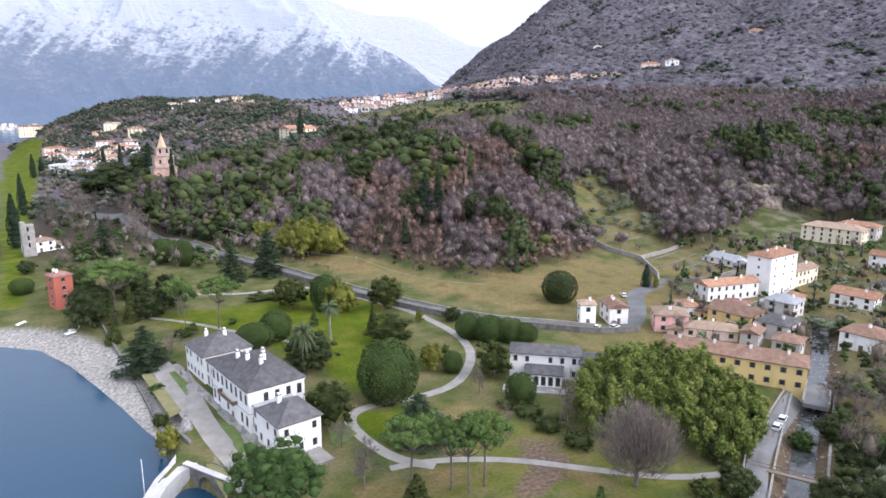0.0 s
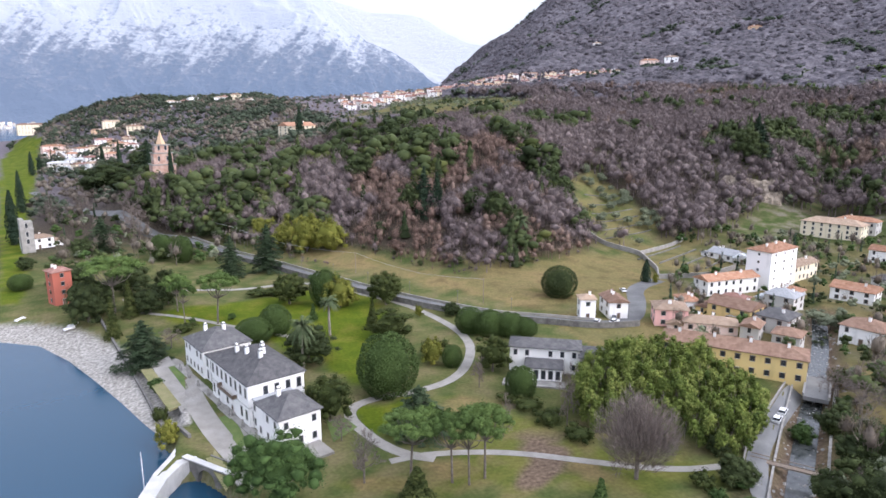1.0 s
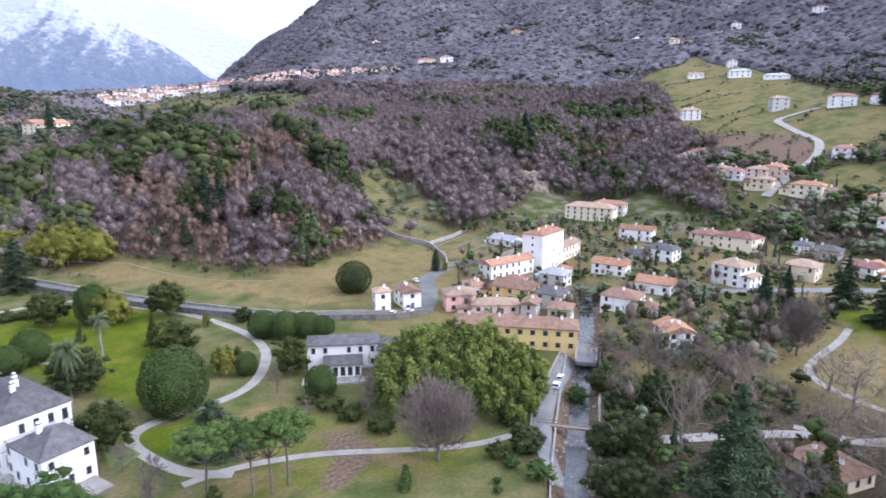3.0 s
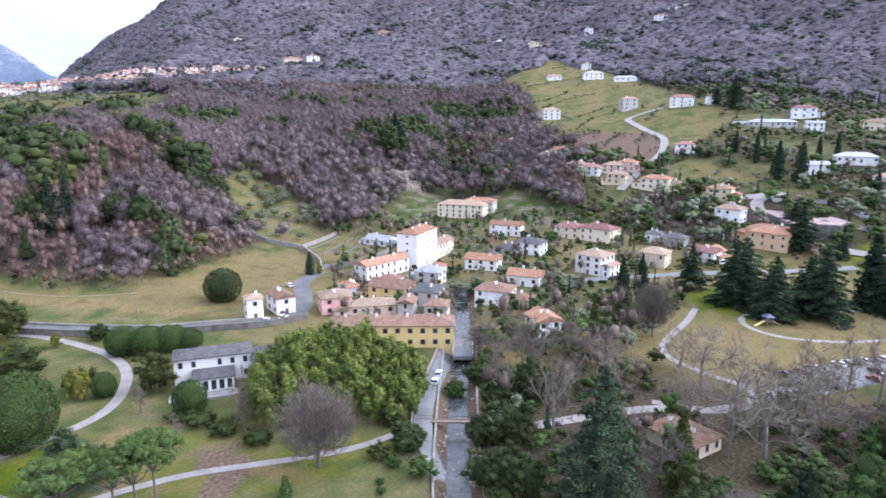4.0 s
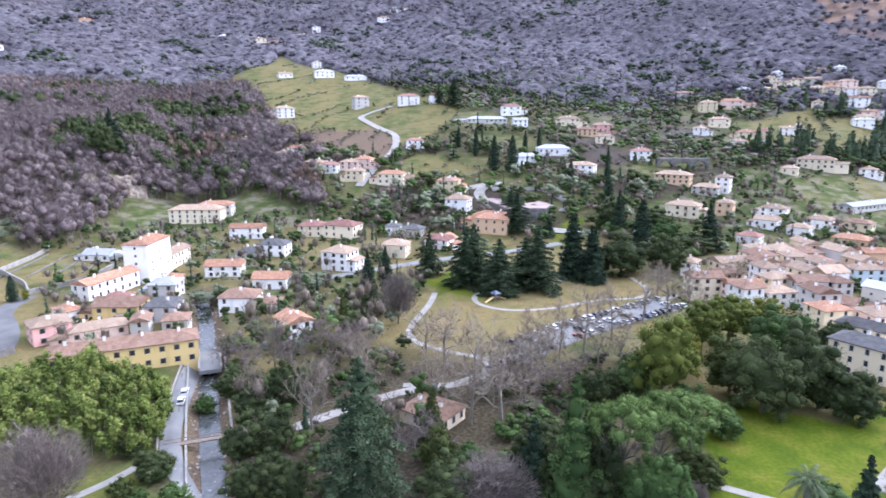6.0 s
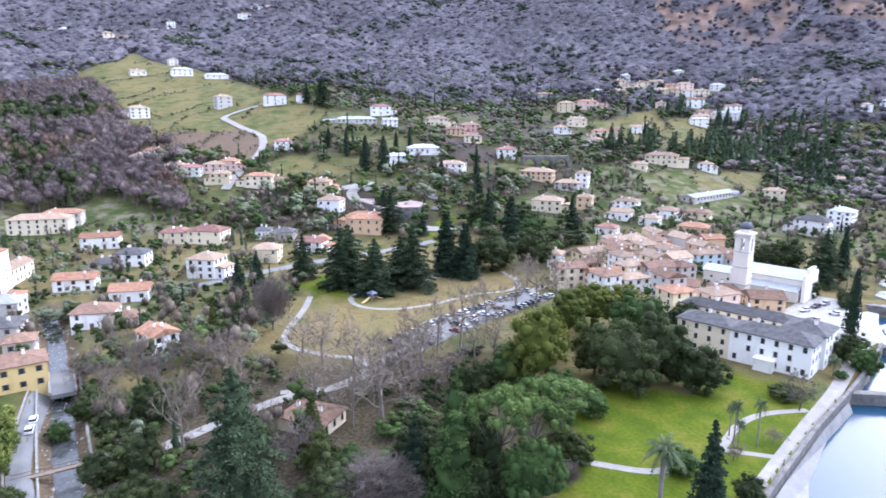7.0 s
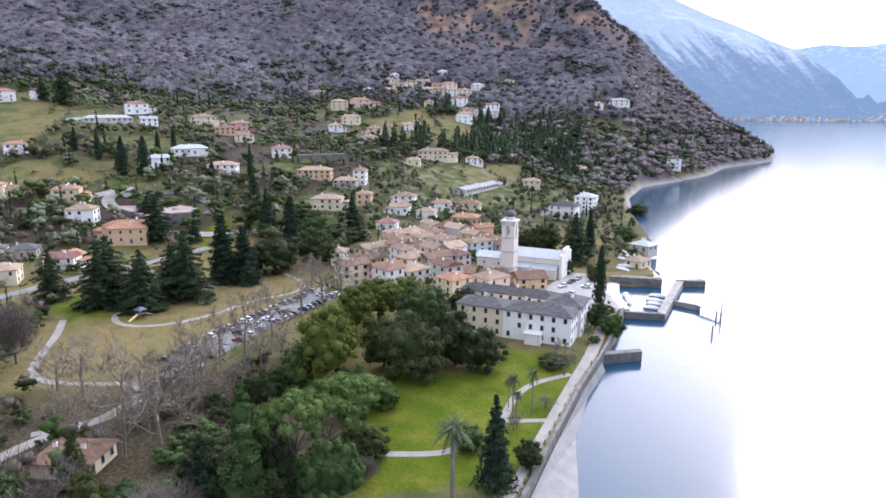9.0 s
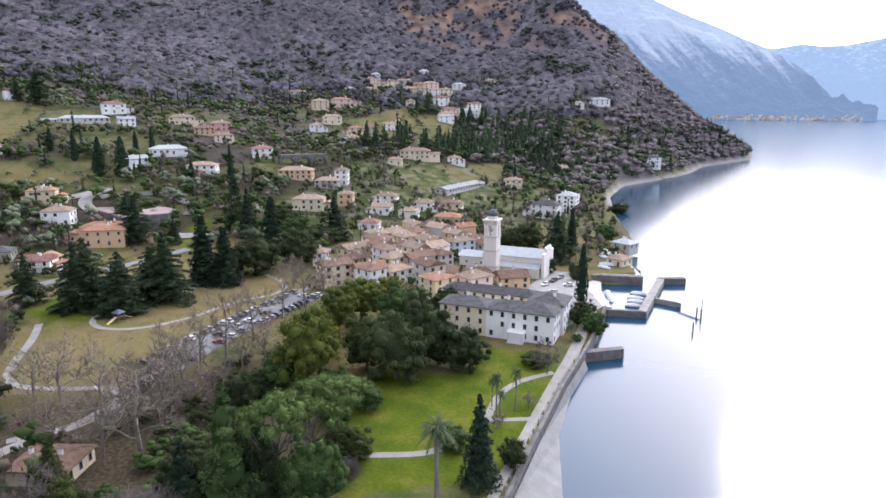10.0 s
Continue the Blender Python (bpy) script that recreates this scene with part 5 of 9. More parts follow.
GREEN_FINE = [template_green(s + 40) for s in range(5)]
GREEN_FAR = [template_green(s + 60, 30, 0.34, False, 3) for s in range(4)]
HEDGE = [template_green(s + 70, 14, 0.4, False, 1) for s in range(3)]
CONE_FINE = [template_green(s + 80, 60, 0.2, True) for s in range(3)]
COLUMN = [template_green(s + 90, 34, 0.09, True) for s in range(2)]


def wood(name, places, heights, templates, mat, label, seed, plump=1.0):
    """One mesh of many trees that nobody could count."""
    rng = np.random.default_rng(seed)
    places = np.asarray(places)
    pick = rng.integers(0, len(templates), len(places))
    VV, TT, tones, base = [], [], [], 0
    z = ground_many(places[:, 0], places[:, 1])
    for k, (V, T) in enumerate(templates):
        q = np.where(pick == k)[0]
        if not len(q):
            continue
        a = rng.uniform(0, 6.283, len(q))
        h = heights[q]
        w = h * plump * rng.uniform(0.85, 1.2, len(q))
        c, s = np.cos(a)[:, None], np.sin(a)[:, None]
        x = (V[:, 0] * c - V[:, 1] * s) * w[:, None] + places[q, 0][:, None]
        y = (V[:, 0] * s + V[:, 1] * c) * w[:, None] + places[q, 1][:, None]
        zz = V[:, 2] * h[:, None] + z[q][:, None]
        VV.append(np.stack([x, y, zz], -1).reshape(-1, 3))
        TT.append((T[None] + (np.arange(len(q)) * len(V))[:, None, None] + base).reshape(-1, 3))
        stand = value_noise(places[q, 0] / 45, places[q, 1] / 45, 2, 77)
        tones.append(np.repeat(np.clip(0.5 + (stand - 0.5) * 1.1 + rng.normal(size=len(q)) * 0.2, 0, 1), len(V)))
        base += len(q) * len(V)
    me = np_mesh(name, np.concatenate(VV), [np.concatenate(TT)], mat, smooth=True)
    me.attributes.new("tone", "FLOAT", "POINT").data.foreach_set("value", np.concatenate(tones).astype(np.float32))
    return tagged(new(name, me), label, "woods", kind="stuff")


def strewn(seed, b0, b1, r0, r1, spacing):
    """Places spread evenly over a stretch of bearings and distances."""
    rng = np.random.default_rng(seed)
    n = int(0.5 * (r1 * r1 - r0 * r0) * radians(b1 - b0) / (spacing * spacing))
    b = np.radians(rng.uniform(b0, b1, n))
    r = np.sqrt(rng.uniform(r0 * r0, r1 * r1, n))
    return np.column_stack([r * np.sin(b), r * np.cos(b)]), rng


OPEN = LAWNS + MEADOWS + FIELDS + [PLOUGHED, VILLAGE, OLD_TOWN]
WAYS = [ROAD_MAIN, ROAD_VALLEY, ROAD_HILL, ROAD_CURVE]


def is_open(P):
    x, y = P[:, 0], P[:, 1]
    hit = np.zeros(len(P), bool)
    for poly in OPEN:
        hit |= inside(x, y, poly)
    for w in WAYS:
        hit |= along(x, y, w)[0] < 6
    d, side = along(x, y, SHORE)
    return hit | (side < 0) | (d < 5)

# ---- houses ----
def window_mesh(name, w, h, shutter=None, wide=0.26):
    """A window: a surround proud of the wall, or open shutters, round a dark pane set back in it."""
    t, d = 0.12, 0.09
    s = wide if shutter else t
    outer = [(-w / 2 - s, -t), (w / 2 + s, -t), (w / 2 + s, h + t), (-w / 2 - s, h + t)]
    inner = [(-w / 2, 0), (w / 2, 0), (w / 2, h), (-w / 2, h)]
    V = [(x, -d, z) for x, z in outer] + [(x, -d, z) for x, z in inner] + [(x, -0.015, z) for x, z in inner] + [(x, 0, z) for x, z in outer]
    b = Bag()
    Q, M = [], []
    for k in range(4):
        n = (k + 1) % 4
        Q += [(k, n, 4 + n, 4 + k), (4 + k, 4 + n, 8 + n, 8 + k), (12 + k, 12 + n, n, k)]
        M += [2 if k in (1, 3) else 0, 0, 2 if k in (1, 3) else 0]
    Q.append((8, 9, 10, 11))
    M.append(1)
    return np_mesh(name, V, [np.array(Q)], [FRAME, GLASS, shutter or FRAME], M)


WINDOWS = {"plain": window_mesh("window", 1.0, 1.6), "brown": window_mesh("window", 1.0, 1.5, SHUTTER),
           "green": window_mesh("window", 1.0, 1.5, GREEN_SHUTTER), "tall": window_mesh("window", 1.15, 2.5),
           "small": window_mesh("window", 0.8, 0.9), "french": window_mesh("window", 1.3, 2.6, GREEN_SHUTTER)}
DOOR = window_mesh("door", 1.2, 2.2)
DOOR.materials[1] = SHUTTER
CHIMNEY = Bag().box(-0.4, 0.4, -0.3, 0.3, -1.0, 1.3, 0).box(-0.5, 0.5, -0.4, 0.4, 1.3, 1.45, 1).mesh("chimney", [WHITE, TILE_BROWN])
STACK = Bag().box(-0.45, 0.45, -0.45, 0.45, -1.0, 1.7, 0).box(-0.55, 0.55, -0.55, 0.55, 1.7, 1.85, 1).box(-0.3, 0.3, -0.3, 0.3, 1.85, 2.2, 0).mesh("chimney", [WHITE, SLATE])
BALCONY = Bag().box(-1.6, 1.6, -1.1, 0, -0.15, 0, 0)
BALCONY.box(-1.6, 1.6, -1.1, -1.05, 0.85, 0.92, 1)
for bx in np.linspace(-1.55, 1.55, 13):
    BALCONY.box(bx - 0.02, bx + 0.02, -1.09, -1.06, 0, 0.86, 1)
BALCONY = BALCONY.mesh("balcony", [CONCRETE, SHUTTER])


def roof_bag(x0, x1, y0, y1, h, kind, pitch, over=0.55, thick=0.22):
    """A hipped or gabled roof with eaves; kind 'flat' gives a parapet slab."""
    X0, X1, Y0, Y1 = x0 - over, x1 + over, y0 - over, y1 + over
    b = Bag()
    if kind == "flat":
        return b.box(x0 - 0.2, x1 + 0.2, y0 - 0.2, y1 + 0.2, h, h + 0.35), h + 0.35
    w, d = X1 - X0, Y1 - Y0
    long_x = w >= d
    half = min(w, d) / 2
    top = h + half * pitch
    inset = half if kind == "hip" else 0.0
    if long_x:
        ridge = [(X0 + inset * 0.98, (Y0 + Y1) / 2, top), (X1 - inset * 0.98, (Y0 + Y1) / 2, top)]
    else:
        ridge = [((X0 + X1) / 2, Y0 + inset * 0.98, top), ((X0 + X1) / 2, Y1 - inset * 0.98, top)]
    c = [(X0, Y0), (X1, Y0), (X1, Y1), (X0, Y1)]
    V = [(x, y, h - thick) for x, y in c] + [(x, y, h) for x, y in c] + ridge
    quads = [(3, 2, 1, 0), (0, 1, 5, 4), (1, 2, 6, 5), (2, 3, 7, 6), (3, 0, 4, 7)]
    if long_x:
        quads += [(4, 5, 9, 8), (6, 7, 8, 9)]
        tris = [(5, 6, 9), (7, 4, 8)]
    else:
        quads += [(5, 6, 9, 8), (7, 4, 8, 9)]
        tris = [(4, 5, 8), (6, 7, 9)]
    b.add(V, tri=tris, quad=quads)
    return b, top


house_rng = np.random.default_rng(77)


def facade(parent, a, b, h, floors, style, every=3.1, base=0.0, door=False, skip_low=False):
    """Windows, each a part, in rows along a wall from a to b (seen from outside, left to right)."""
    ax, ay = a
    bx, by = b
    length = math.hypot(bx - ax, by - ay)
    n = max(1, int(length / every))
    turn = math.degrees(math.atan2(by - ay, bx - ax))
    storey = h / floors
    tall = {"tall": 2.5, "small": 0.9, "french": 2.6}.get(style, 1.55)
    for f in range(floors):
        if f == 0 and skip_low:
            continue
        for k in range(n):
            u = (k + 0.5) / n
            z = base + f * storey + max(0.35, (storey - tall) * 0.55)
            m = pose(ax + (bx - ax) * u, ay + (by - ay) * u, z, 0, 0, turn)
            if f == 0 and door and k == n // 2:
                part("door", DOOR, parent, "dark wooden door", pose(ax + (bx - ax) * u, ay + (by - ay) * u, base, 0, 0, turn))
            elif n < 3 or house_rng.uniform() > 0.12:
                part("window", WINDOWS[style], parent, "", m)


def block(parent, x0, x1, y0, y1, h, wall, roof, kind="hip", floors=2, style="plain", pitch=0.42, every=3.1, sides="fblr", door=False, chimneys=(), foot=-3.0, stack=False):
    """One building volume under a thing: wall, roof with chimneys, and its windows."""
    b = Bag().box(x0, x1, y0, y1, foot, h)
    rb, top = roof_bag(x0, x1, y0, y1, h, kind, pitch)
    if kind == "gable":
        if x1 - x0 >= y1 - y0:
            for x in (x0, x1):
                b.add([(x, y0, h), (x, y1, h), (x, (y0 + y1) / 2, top - 0.25)], tri=[(0, 1, 2)])
        else:
            for y in (y0, y1):
                b.add([(x0, y, h), (x1, y, h), ((x0 + x1) / 2, y, top - 0.25)], tri=[(0, 1, 2)])
    part("wall", b.mesh("wall", wall), parent)
    r = part("roof", rb.mesh("roof", roof), parent)
    for cx, cy in chimneys:
        near = min(cx - x0, x1 - cx, cy - y0, y1 - cy) + 0.55
        part("chimney", STACK if stack else CHIMNEY, r, "", pose(cx, cy, h + near * pitch))
    if "f" in sides:
        facade(parent, (x0, y0), (x1, y0), h, floors, style, every, 0, door)
    if "r" in sides:
        facade(parent, (x1, y0), (x1, y1), h, floors, style, every)
    if "b" in sides:
        facade(parent, (x1, y1), (x0, y1), h, floors, style, every)
    if "l" in sides:
        facade(parent, (x0, y1), (x0, y0), h, floors, style, every)


TONES = {"white_render": "white", "cream_render": "cream", "yellow_render": "yellow", "pale_yellow_render": "pale yellow", "pink_render": "pink", "ochre_render": "ochre",
         "grey_render": "grey stone-coloured", "pale_blue_render": "pale blue", "red_render": "red", "pale_pink_render": "pale pink",
         "orange_tiles": "orange tile", "brown_tiles": "brown tile", "red_tiles": "red tile", "tan_tiles": "faded tile", "grey_slate": "grey slate",
         "pale_grey_sheet_roof": "pale grey"}
HOMES = []


def house(x, y, turn, w, d, h, wall, roof, kind="hip", style="", group="houses of the valley"):
    """A plain house: one volume with windows on every side, a door and a chimney."""
    HOMES.append((x, y, max(w, d)))
    z = ground(x, y)
    ob = thing("house", x, y, z, turn, TONES[wall.name] + " rendered house with a " + ("hipped " if kind == "hip" else "gabled ") + TONES[roof.name] + " roof", "house", group)
    floors = max(1, round(h / 3.1))
    style = style or ("brown", "plain", "green", "brown")[int(house_rng.integers(4))]
    chim = [(float(house_rng.uniform(-0.3, 0.3)) * w, float(house_rng.uniform(-0.25, 0.25)) * d) for _ in range(int(house_rng.integers(1, 3)))]
    block(ob, -w / 2, w / 2, -d / 2, d / 2, h, wall, roof, kind, floors, style, 0.4, 3.9 if math.hypot(x, y) < 620 else 5.4, "flr" if math.hypot(x, y) > 330 else "fblr", True, chim)
    if group == "houses of the valley" and w > 9 and math.hypot(x, y) < 720 and house_rng.uniform() < 0.5:
        side = 1 if house_rng.uniform() < 0.5 else -1
        x0, x1 = sorted((side * (w / 2 - 0.3), side * w * 0.82))
        block(ob, x0, x1, -d * 0.42, d * 0.3, h * 0.58, wall, roof, "gable", max(1, floors - 1), "plain", 0.36, 4.2, "flr")
    if floors > 1 and w > 9 and house_rng.uniform() < 0.35:
        part("balcony", BALCONY, ob, "small railed balcony", pose(w * 0.15, -d / 2, h / floors))
    return ob


# ---- the villa by the lake ----
def build_villa():
    v = thing("villa", -9.9, 198.0, 0.0, -70.7, "white neoclassical lakeside villa with grey slate hipped roofs", "villa")
    HOMES.append((6, 166, 60))
    block(v, 0, 15, 0.3, 14.5, 8.4, WHITE, SLATE, "hip", 2, "plain", 0.5, 3.0, "fblr", False, [(5, 5), (9, 9)], stack=True)
    block(v, 15, 27, 1.0, 11, 7.2, WHITE, SLATE, "flat", 2, "tall", 0.4, 3.0, "f", False)
    block(v, 27, 51, -1.6, 13, 11.0, WHITE, SLATE, "hip", 2, "tall", 0.46, 2.9, "fblr", True, [(34, 3), (38, 4), (41, 7), (44, 5), (36, 9)], stack=True)
    block(v, 51, 55.5, -0.6, 9.0, 7.2, WHITE, ROOF_GREY, "flat", 2, "plain", 0.4, 2.2, "f", False)
    block(v, 55.5, 67.2, -1.6, 8.6, 8.4, WHITE, SLATE, "hip", 2, "plain", 0.55, 3.4, "fblr", False, [(60, 2)], stack=True)
    part("balcony", Bag().box(34, 44, -2.9, -1.6, 5.0, 5.25, 0).box(34, 44, -2.9, -2.8, 5.25, 6.2, 1).box(34, 34.1, -2.9, -1.6, 5.25, 6.2, 1).box(43.9, 44, -2.9, -1.6, 5.25, 6.2, 1).mesh("balcony", [CONCRETE, SHUTTER]), v, "long dark iron balcony")
    part("cornice", Bag().box(26.8, 51.2, -1.85, 13.25, 10.3, 10.6).mesh("cornice", WHITE), v)
    part("string_course", Bag().box(26.9, 51.1, -1.72, 13.12, 5.0, 5.2).mesh("string_course", FRAME), v)
    steps = Bag()
    for k in range(4):
        steps.box(36 - 0.4 * k, 42 + 0.4 * k, -1.6 - 0.5 * (k + 1), -1.6, -0.1, 0.75 - 0.18 * k)
    part("stair", steps.mesh("stair", STONE), v, "broad grey stone steps")
    part("terrace", Bag().box(0, 67, -3.2, -1.0, -0.5, 0.3).mesh("terrace", STONE), v, "low stone terrace")
    part("terrace", Bag().box(67.2, 74, -3, 8, -0.5, 0.6).mesh("terrace", GRAVEL), v, "raised gravel terrace")
    for k in range(9):
        part("statue_base", Bag().box(-0.35, 0.35, -0.35, 0.35, 0, 1.0).box(-0.2, 0.2, -0.2, 0.2, 1.0, 1.9).mesh("statue_base", STONE), v, "", pose(4 + 7.6 * k, -2.8, 0.28))
    return v


build_villa()

# ---- village by the stream ----
def oblong(name, label, corner, other, depth, h, wall, roof, kind="hip", floors=3, style="plain", every=3.0, category="house", pitch=0.4, chimneys=2, sides="fblr"):
    """A long house whose front runs from one place to another (left to right as seen from outside)."""
    (ax, ay), (bx, by) = corner, other
    length = math.hypot(bx - ax, by - ay)
    ob = thing(name, ax, ay, ground((ax + bx) / 2, (ay + by) / 2), math.degrees(math.atan2(by - ay, bx - ax)), label, category)
    HOMES.append(((ax + bx) / 2, (ay + by) / 2, length * 0.8))
    chim = [(length * (k + 0.5) / chimneys, depth * 0.4) for k in range(chimneys)]
    block(ob, 0, length, 0, depth, h, wall, roof, kind, floors, style, pitch, every, sides, True, chim)
    return ob


oblong("long_house", "long yellow rendered house with a brown tiled roof", (124.5, 151.0), (150.3, 121.8), 10, 7.2, YELLOW, TILE_BROWN, "hip", 2, "brown", 3.6, chimneys=4)
oblong("tall_house", "tall white five-storey house with an orange tiled roof", (217, 198.3), (237.2, 203.7), 10.7, 16.6, WHITE, TILE_ORANGE, "hip", 5, "small", 5.6, chimneys=3)
oblong("house", "low white wing with an orange tiled roof", (187.5, 200.8), (213.2, 200.2), 8.5, 6.6, WHITE, TILE_ORANGE, "gable", 2, "plain", 3.6)
oblong("house", "cream two-storey wing with a faded tile roof", (237.6, 204.4), (257, 209.3), 8.0, 6.8, CREAM, TILE_TAN, "gable", 2, "plain", 3.0)


def build_orangery():
    o = thing("orangery", 78.0, 158.5, 0.0, -31.0, "low white orangery with grey roofs and a glazed arcade", "orangery")
    HOMES.append((88, 158, 26))
    block(o, 0, 20, 2, 10, 7.5, WHITE, SLATE, "hip", 2, "plain", 0.35, 3.0, "flr", False)
    block(o, 5, 15, -5, 2, 4.2, WHITE, SLATE, "hip", 1, "tall", 0.35, 1.7, "flr", False)
    block(o, 20, 29, 0, 9, 6.2, GREY, SLATE, "hip", 2, "plain", 0.35, 2.6, "flr", False)
    part("terrace", Bag().box(-1, 18, -9, -5, -1, 0.5).mesh("terrace", STONE), o, "grey stone terrace")


build_orangery()


# ---- pagoda-like folly on the wooded hill ----
def build_folly():
    f = thing("folly_tower", -29, 509, ground(-29, 509), 12, "pink brick stepped tower with a spire on a stone base", "tower")
    HOMES.append((-29, 509, 16))
    f.scale = (1.25, 1.25, 1.25)
    part("base", Bag().box(-8, 8, -8, 8, -6, 5).mesh("base", DARK_STONE), f, "dark rock plinth")
    z, w = 5.0, 6.2
    for k, (hh, shrink) in enumerate(((9.0, 0.82), (6.5, 0.78), (4.5, 0.6))):
        part("stage", Bag().box(-w, w, -w, w, z, z + hh).box(-w - 0.5, w + 0.5, -w - 0.5, w + 0.5, z + hh - 0.6, z + hh, 1).mesh("stage", [BRICK, STONE]), f, "brick stage with a stone cornice")
        for a in range(4):
            for u in (-0.45, 0.45):
                m = pose(0, 0, 0, 0, 0, 90 * a) @ pose(u * w, -w, z + hh * 0.3)
                part("window", WINDOWS["tall"], f, "", m)
        z, w = z + hh, w * shrink
    part("spire", Bag().tube([(0, 0, z), (0, 0, z + 2.5), (0, 0, z + 8)], [w * 1.1, w * 0.7, 0.1], 4).mesh("spire", OCHRE), f, "pointed ochre spire")


build_folly()


def build_ruin():
    r = thing("ruined_tower", -93, 398, ground(-93, 398), 20, "grey stone tower of a small chapel", "tower")
    part("shaft", Bag().box(-3, 3, -3, 3, -2, 17).box(-3.3, 3.3, -3.3, 3.3, 12.5, 13.1).box(-3, -1, -3, 3, 17, 18.5).mesh("shaft", STONE), r)
    for z in (5, 9, 13.6):
        part("window", WINDOWS["tall"], r, "", pose(0, -3, z))


build_ruin()


# ---- old town, church and palace by the lake ----
CHURCH_WHITE = plaster("old_white_render", (0.70, 0.66, 0.60))


def build_church():
    c = thing("church", 275.0, -86.0, 0.3, -128, "white parish church with a pale grey metal roof", "church")
    HOMES.append((267, -103, 36))
    block(c, 6, 34, 0, 12, 8.0, CHURCH_WHITE, COPPER, "gable", 1, "tall", 0.45, 6.0, "flr", False)
    block(c, -6, 8, 2, 11, 5.5, CHURCH_WHITE, COPPER, "gable", 1, "small", 0.4, 5.0, "flr", False)
    part("aisle", Bag().box(12, 33, -4, 0, -2, 4.0).add([(12, -4.4, 4.0), (33, -4.4, 4.0), (33, 0, 5.6), (12, 0, 5.6)], quad=[(0, 1, 2, 3)], mat=1).mesh("aisle", [CHURCH_WHITE, COPPER]), c)
    part("front_gable", Bag().box(33.8, 35, -3, 13, -2, 10.5).box(33.8, 35, 1, 9, 10.5, 12.5).mesh("front_gable", CHURCH_WHITE), c, "tall white front with a stepped top")


LEAD = plain("dark_lead_sheet", (0.06, 0.065, 0.08), (0.11, 0.115, 0.13), 0.8, 0.7)


def build_bell_tower():
    t = thing("bell_tower", 260.4, -91.3, -1.0, -128, "tall white bell tower with a grey dome and an open belfry", "tower")
    w = 2.8
    part("shaft", Bag().box(-w, w, -w, w, -2, 19.0).mesh("shaft", CHURCH_WHITE), t)
    for z in (6.0, 13.0, 19.0):
        part("cornice", Bag().box(-w - 0.3, w + 0.3, -w - 0.3, w + 0.3, z, z + 0.5).mesh("cornice", FRAME), t)
    bel = Bag()
    for sx in (-1, 1):
        for sy in (-1, 1):
            bel.box(min(sx * w, sx * 0.9), max(sx * w, sx * 0.9), min(sy * w, sy * 0.9), max(sy * w, sy * 0.9), 19.5, 26.0)
    bel.box(-w, w, -w, w, 24.4, 26.0)
    part("belfry", bel.mesh("belfry", CHURCH_WHITE), t, "belfry with an arched opening in each side")
    part("cornice", Bag().box(-w - 0.5, w + 0.5, -w - 0.5, w + 0.5, 26.0, 26.7).mesh("cornice", CHURCH_WHITE), t)
    part("bell", Bag().tube([(0, 0, 21), (0, 0, 22), (0, 0, 22.9)], [0.9, 0.6, 0.15], 8).mesh("bell", STEEL), t, "dark bronze bell")
    part("drum", Bag().tube([(0, 0, 26.7), (0, 0, 28.2)], [2.3, 2.3], 8).mesh("drum", CHURCH_WHITE), t)
    a = np.linspace(0, math.pi / 2, 6)
    part("dome", Bag().tube([(0, 0, 28.2 + 2.7 * math.sin(q)) for q in a], [2.4 * math.cos(q) + 0.03 for q in a], 12).mesh("dome", LEAD, True), t, "dark grey dome")
    part("finial", Bag().tube([(0, 0, 30.8), (0, 0, 33)], [0.12, 0.04], 5).mesh("finial", STEEL), t)


build_church()
build_bell_tower()


def build_palace():
    p = thing("palace", 198.4, -54.0, 0.0, -126.5, "long white and cream lakeside palace with grey roofs", "palace")
    HOMES.append((192, -78, 44))
    block(p, 14, 36, 0, 10, 9.6, WHITE, SLATE, "hip", 3, "plain", 0.42, 3.3, "fr", False, [(20, 5)])
    block(p, -2, 14, 0.3, 9.7, 9.6, CREAM, SLATE, "hip", 3, "plain", 0.42, 3.3, "fl", False, [(6, 5)])
    part("porch", Bag().box(22, 27, -3, 0, -0.5, 3.4).box(21.7, 27.3, -3.3, 0.0, 3.4, 3.7).mesh("porch", WHITE), p, "white entrance porch")
    block(p, 25, 37, 10, 22, 10.0, WHITE, SLATE, "hip", 3, "plain", 0.42, 3.3, "br", False, [(33, 14)])
    block(p, -8, 26, 18, 26, 9.2, CREAM, SLATE, "hip", 3, "plain", 0.4, 3.3, "fl", False, [(2, 22), (12, 22)])


build_palace()


def strip_rows(seed, poly, spacing, group, sizes, heights, walls, roofs, turn0, clear=9.0):
    """Close-set old houses over a quarter of a town."""
    rng = np.random.default_rng(seed)
    xs, ys = [p[0] for p in poly], [p[1] for p in poly]
    for gx in np.arange(min(xs), max(xs), spacing):
        for gy in np.arange(min(ys), max(ys), spacing):
            x, y = gx + rng.uniform(-0.22, 0.22) * spacing, gy + rng.uniform(-0.22, 0.22) * spacing
            if not inside(np.array([x]), np.array([y]), poly)[0]:
                continue
            if any(math.hypot(x - a, y - b) < clear + c * 0.35 for a, b, c in HOMES[:keep]):
                continue
            house(x, y, turn0 + 90 * int(rng.integers(2)) + rng.uniform(-9, 9), rng.uniform(*sizes), rng.uniform(7.5, 10), rng.uniform(*heights),
                  walls[int(rng.integers(len(walls)))], roofs[int(rng.integers(len(roofs)))], ("hip", "gable", "hip")[int(rng.integers(3))], group=group)


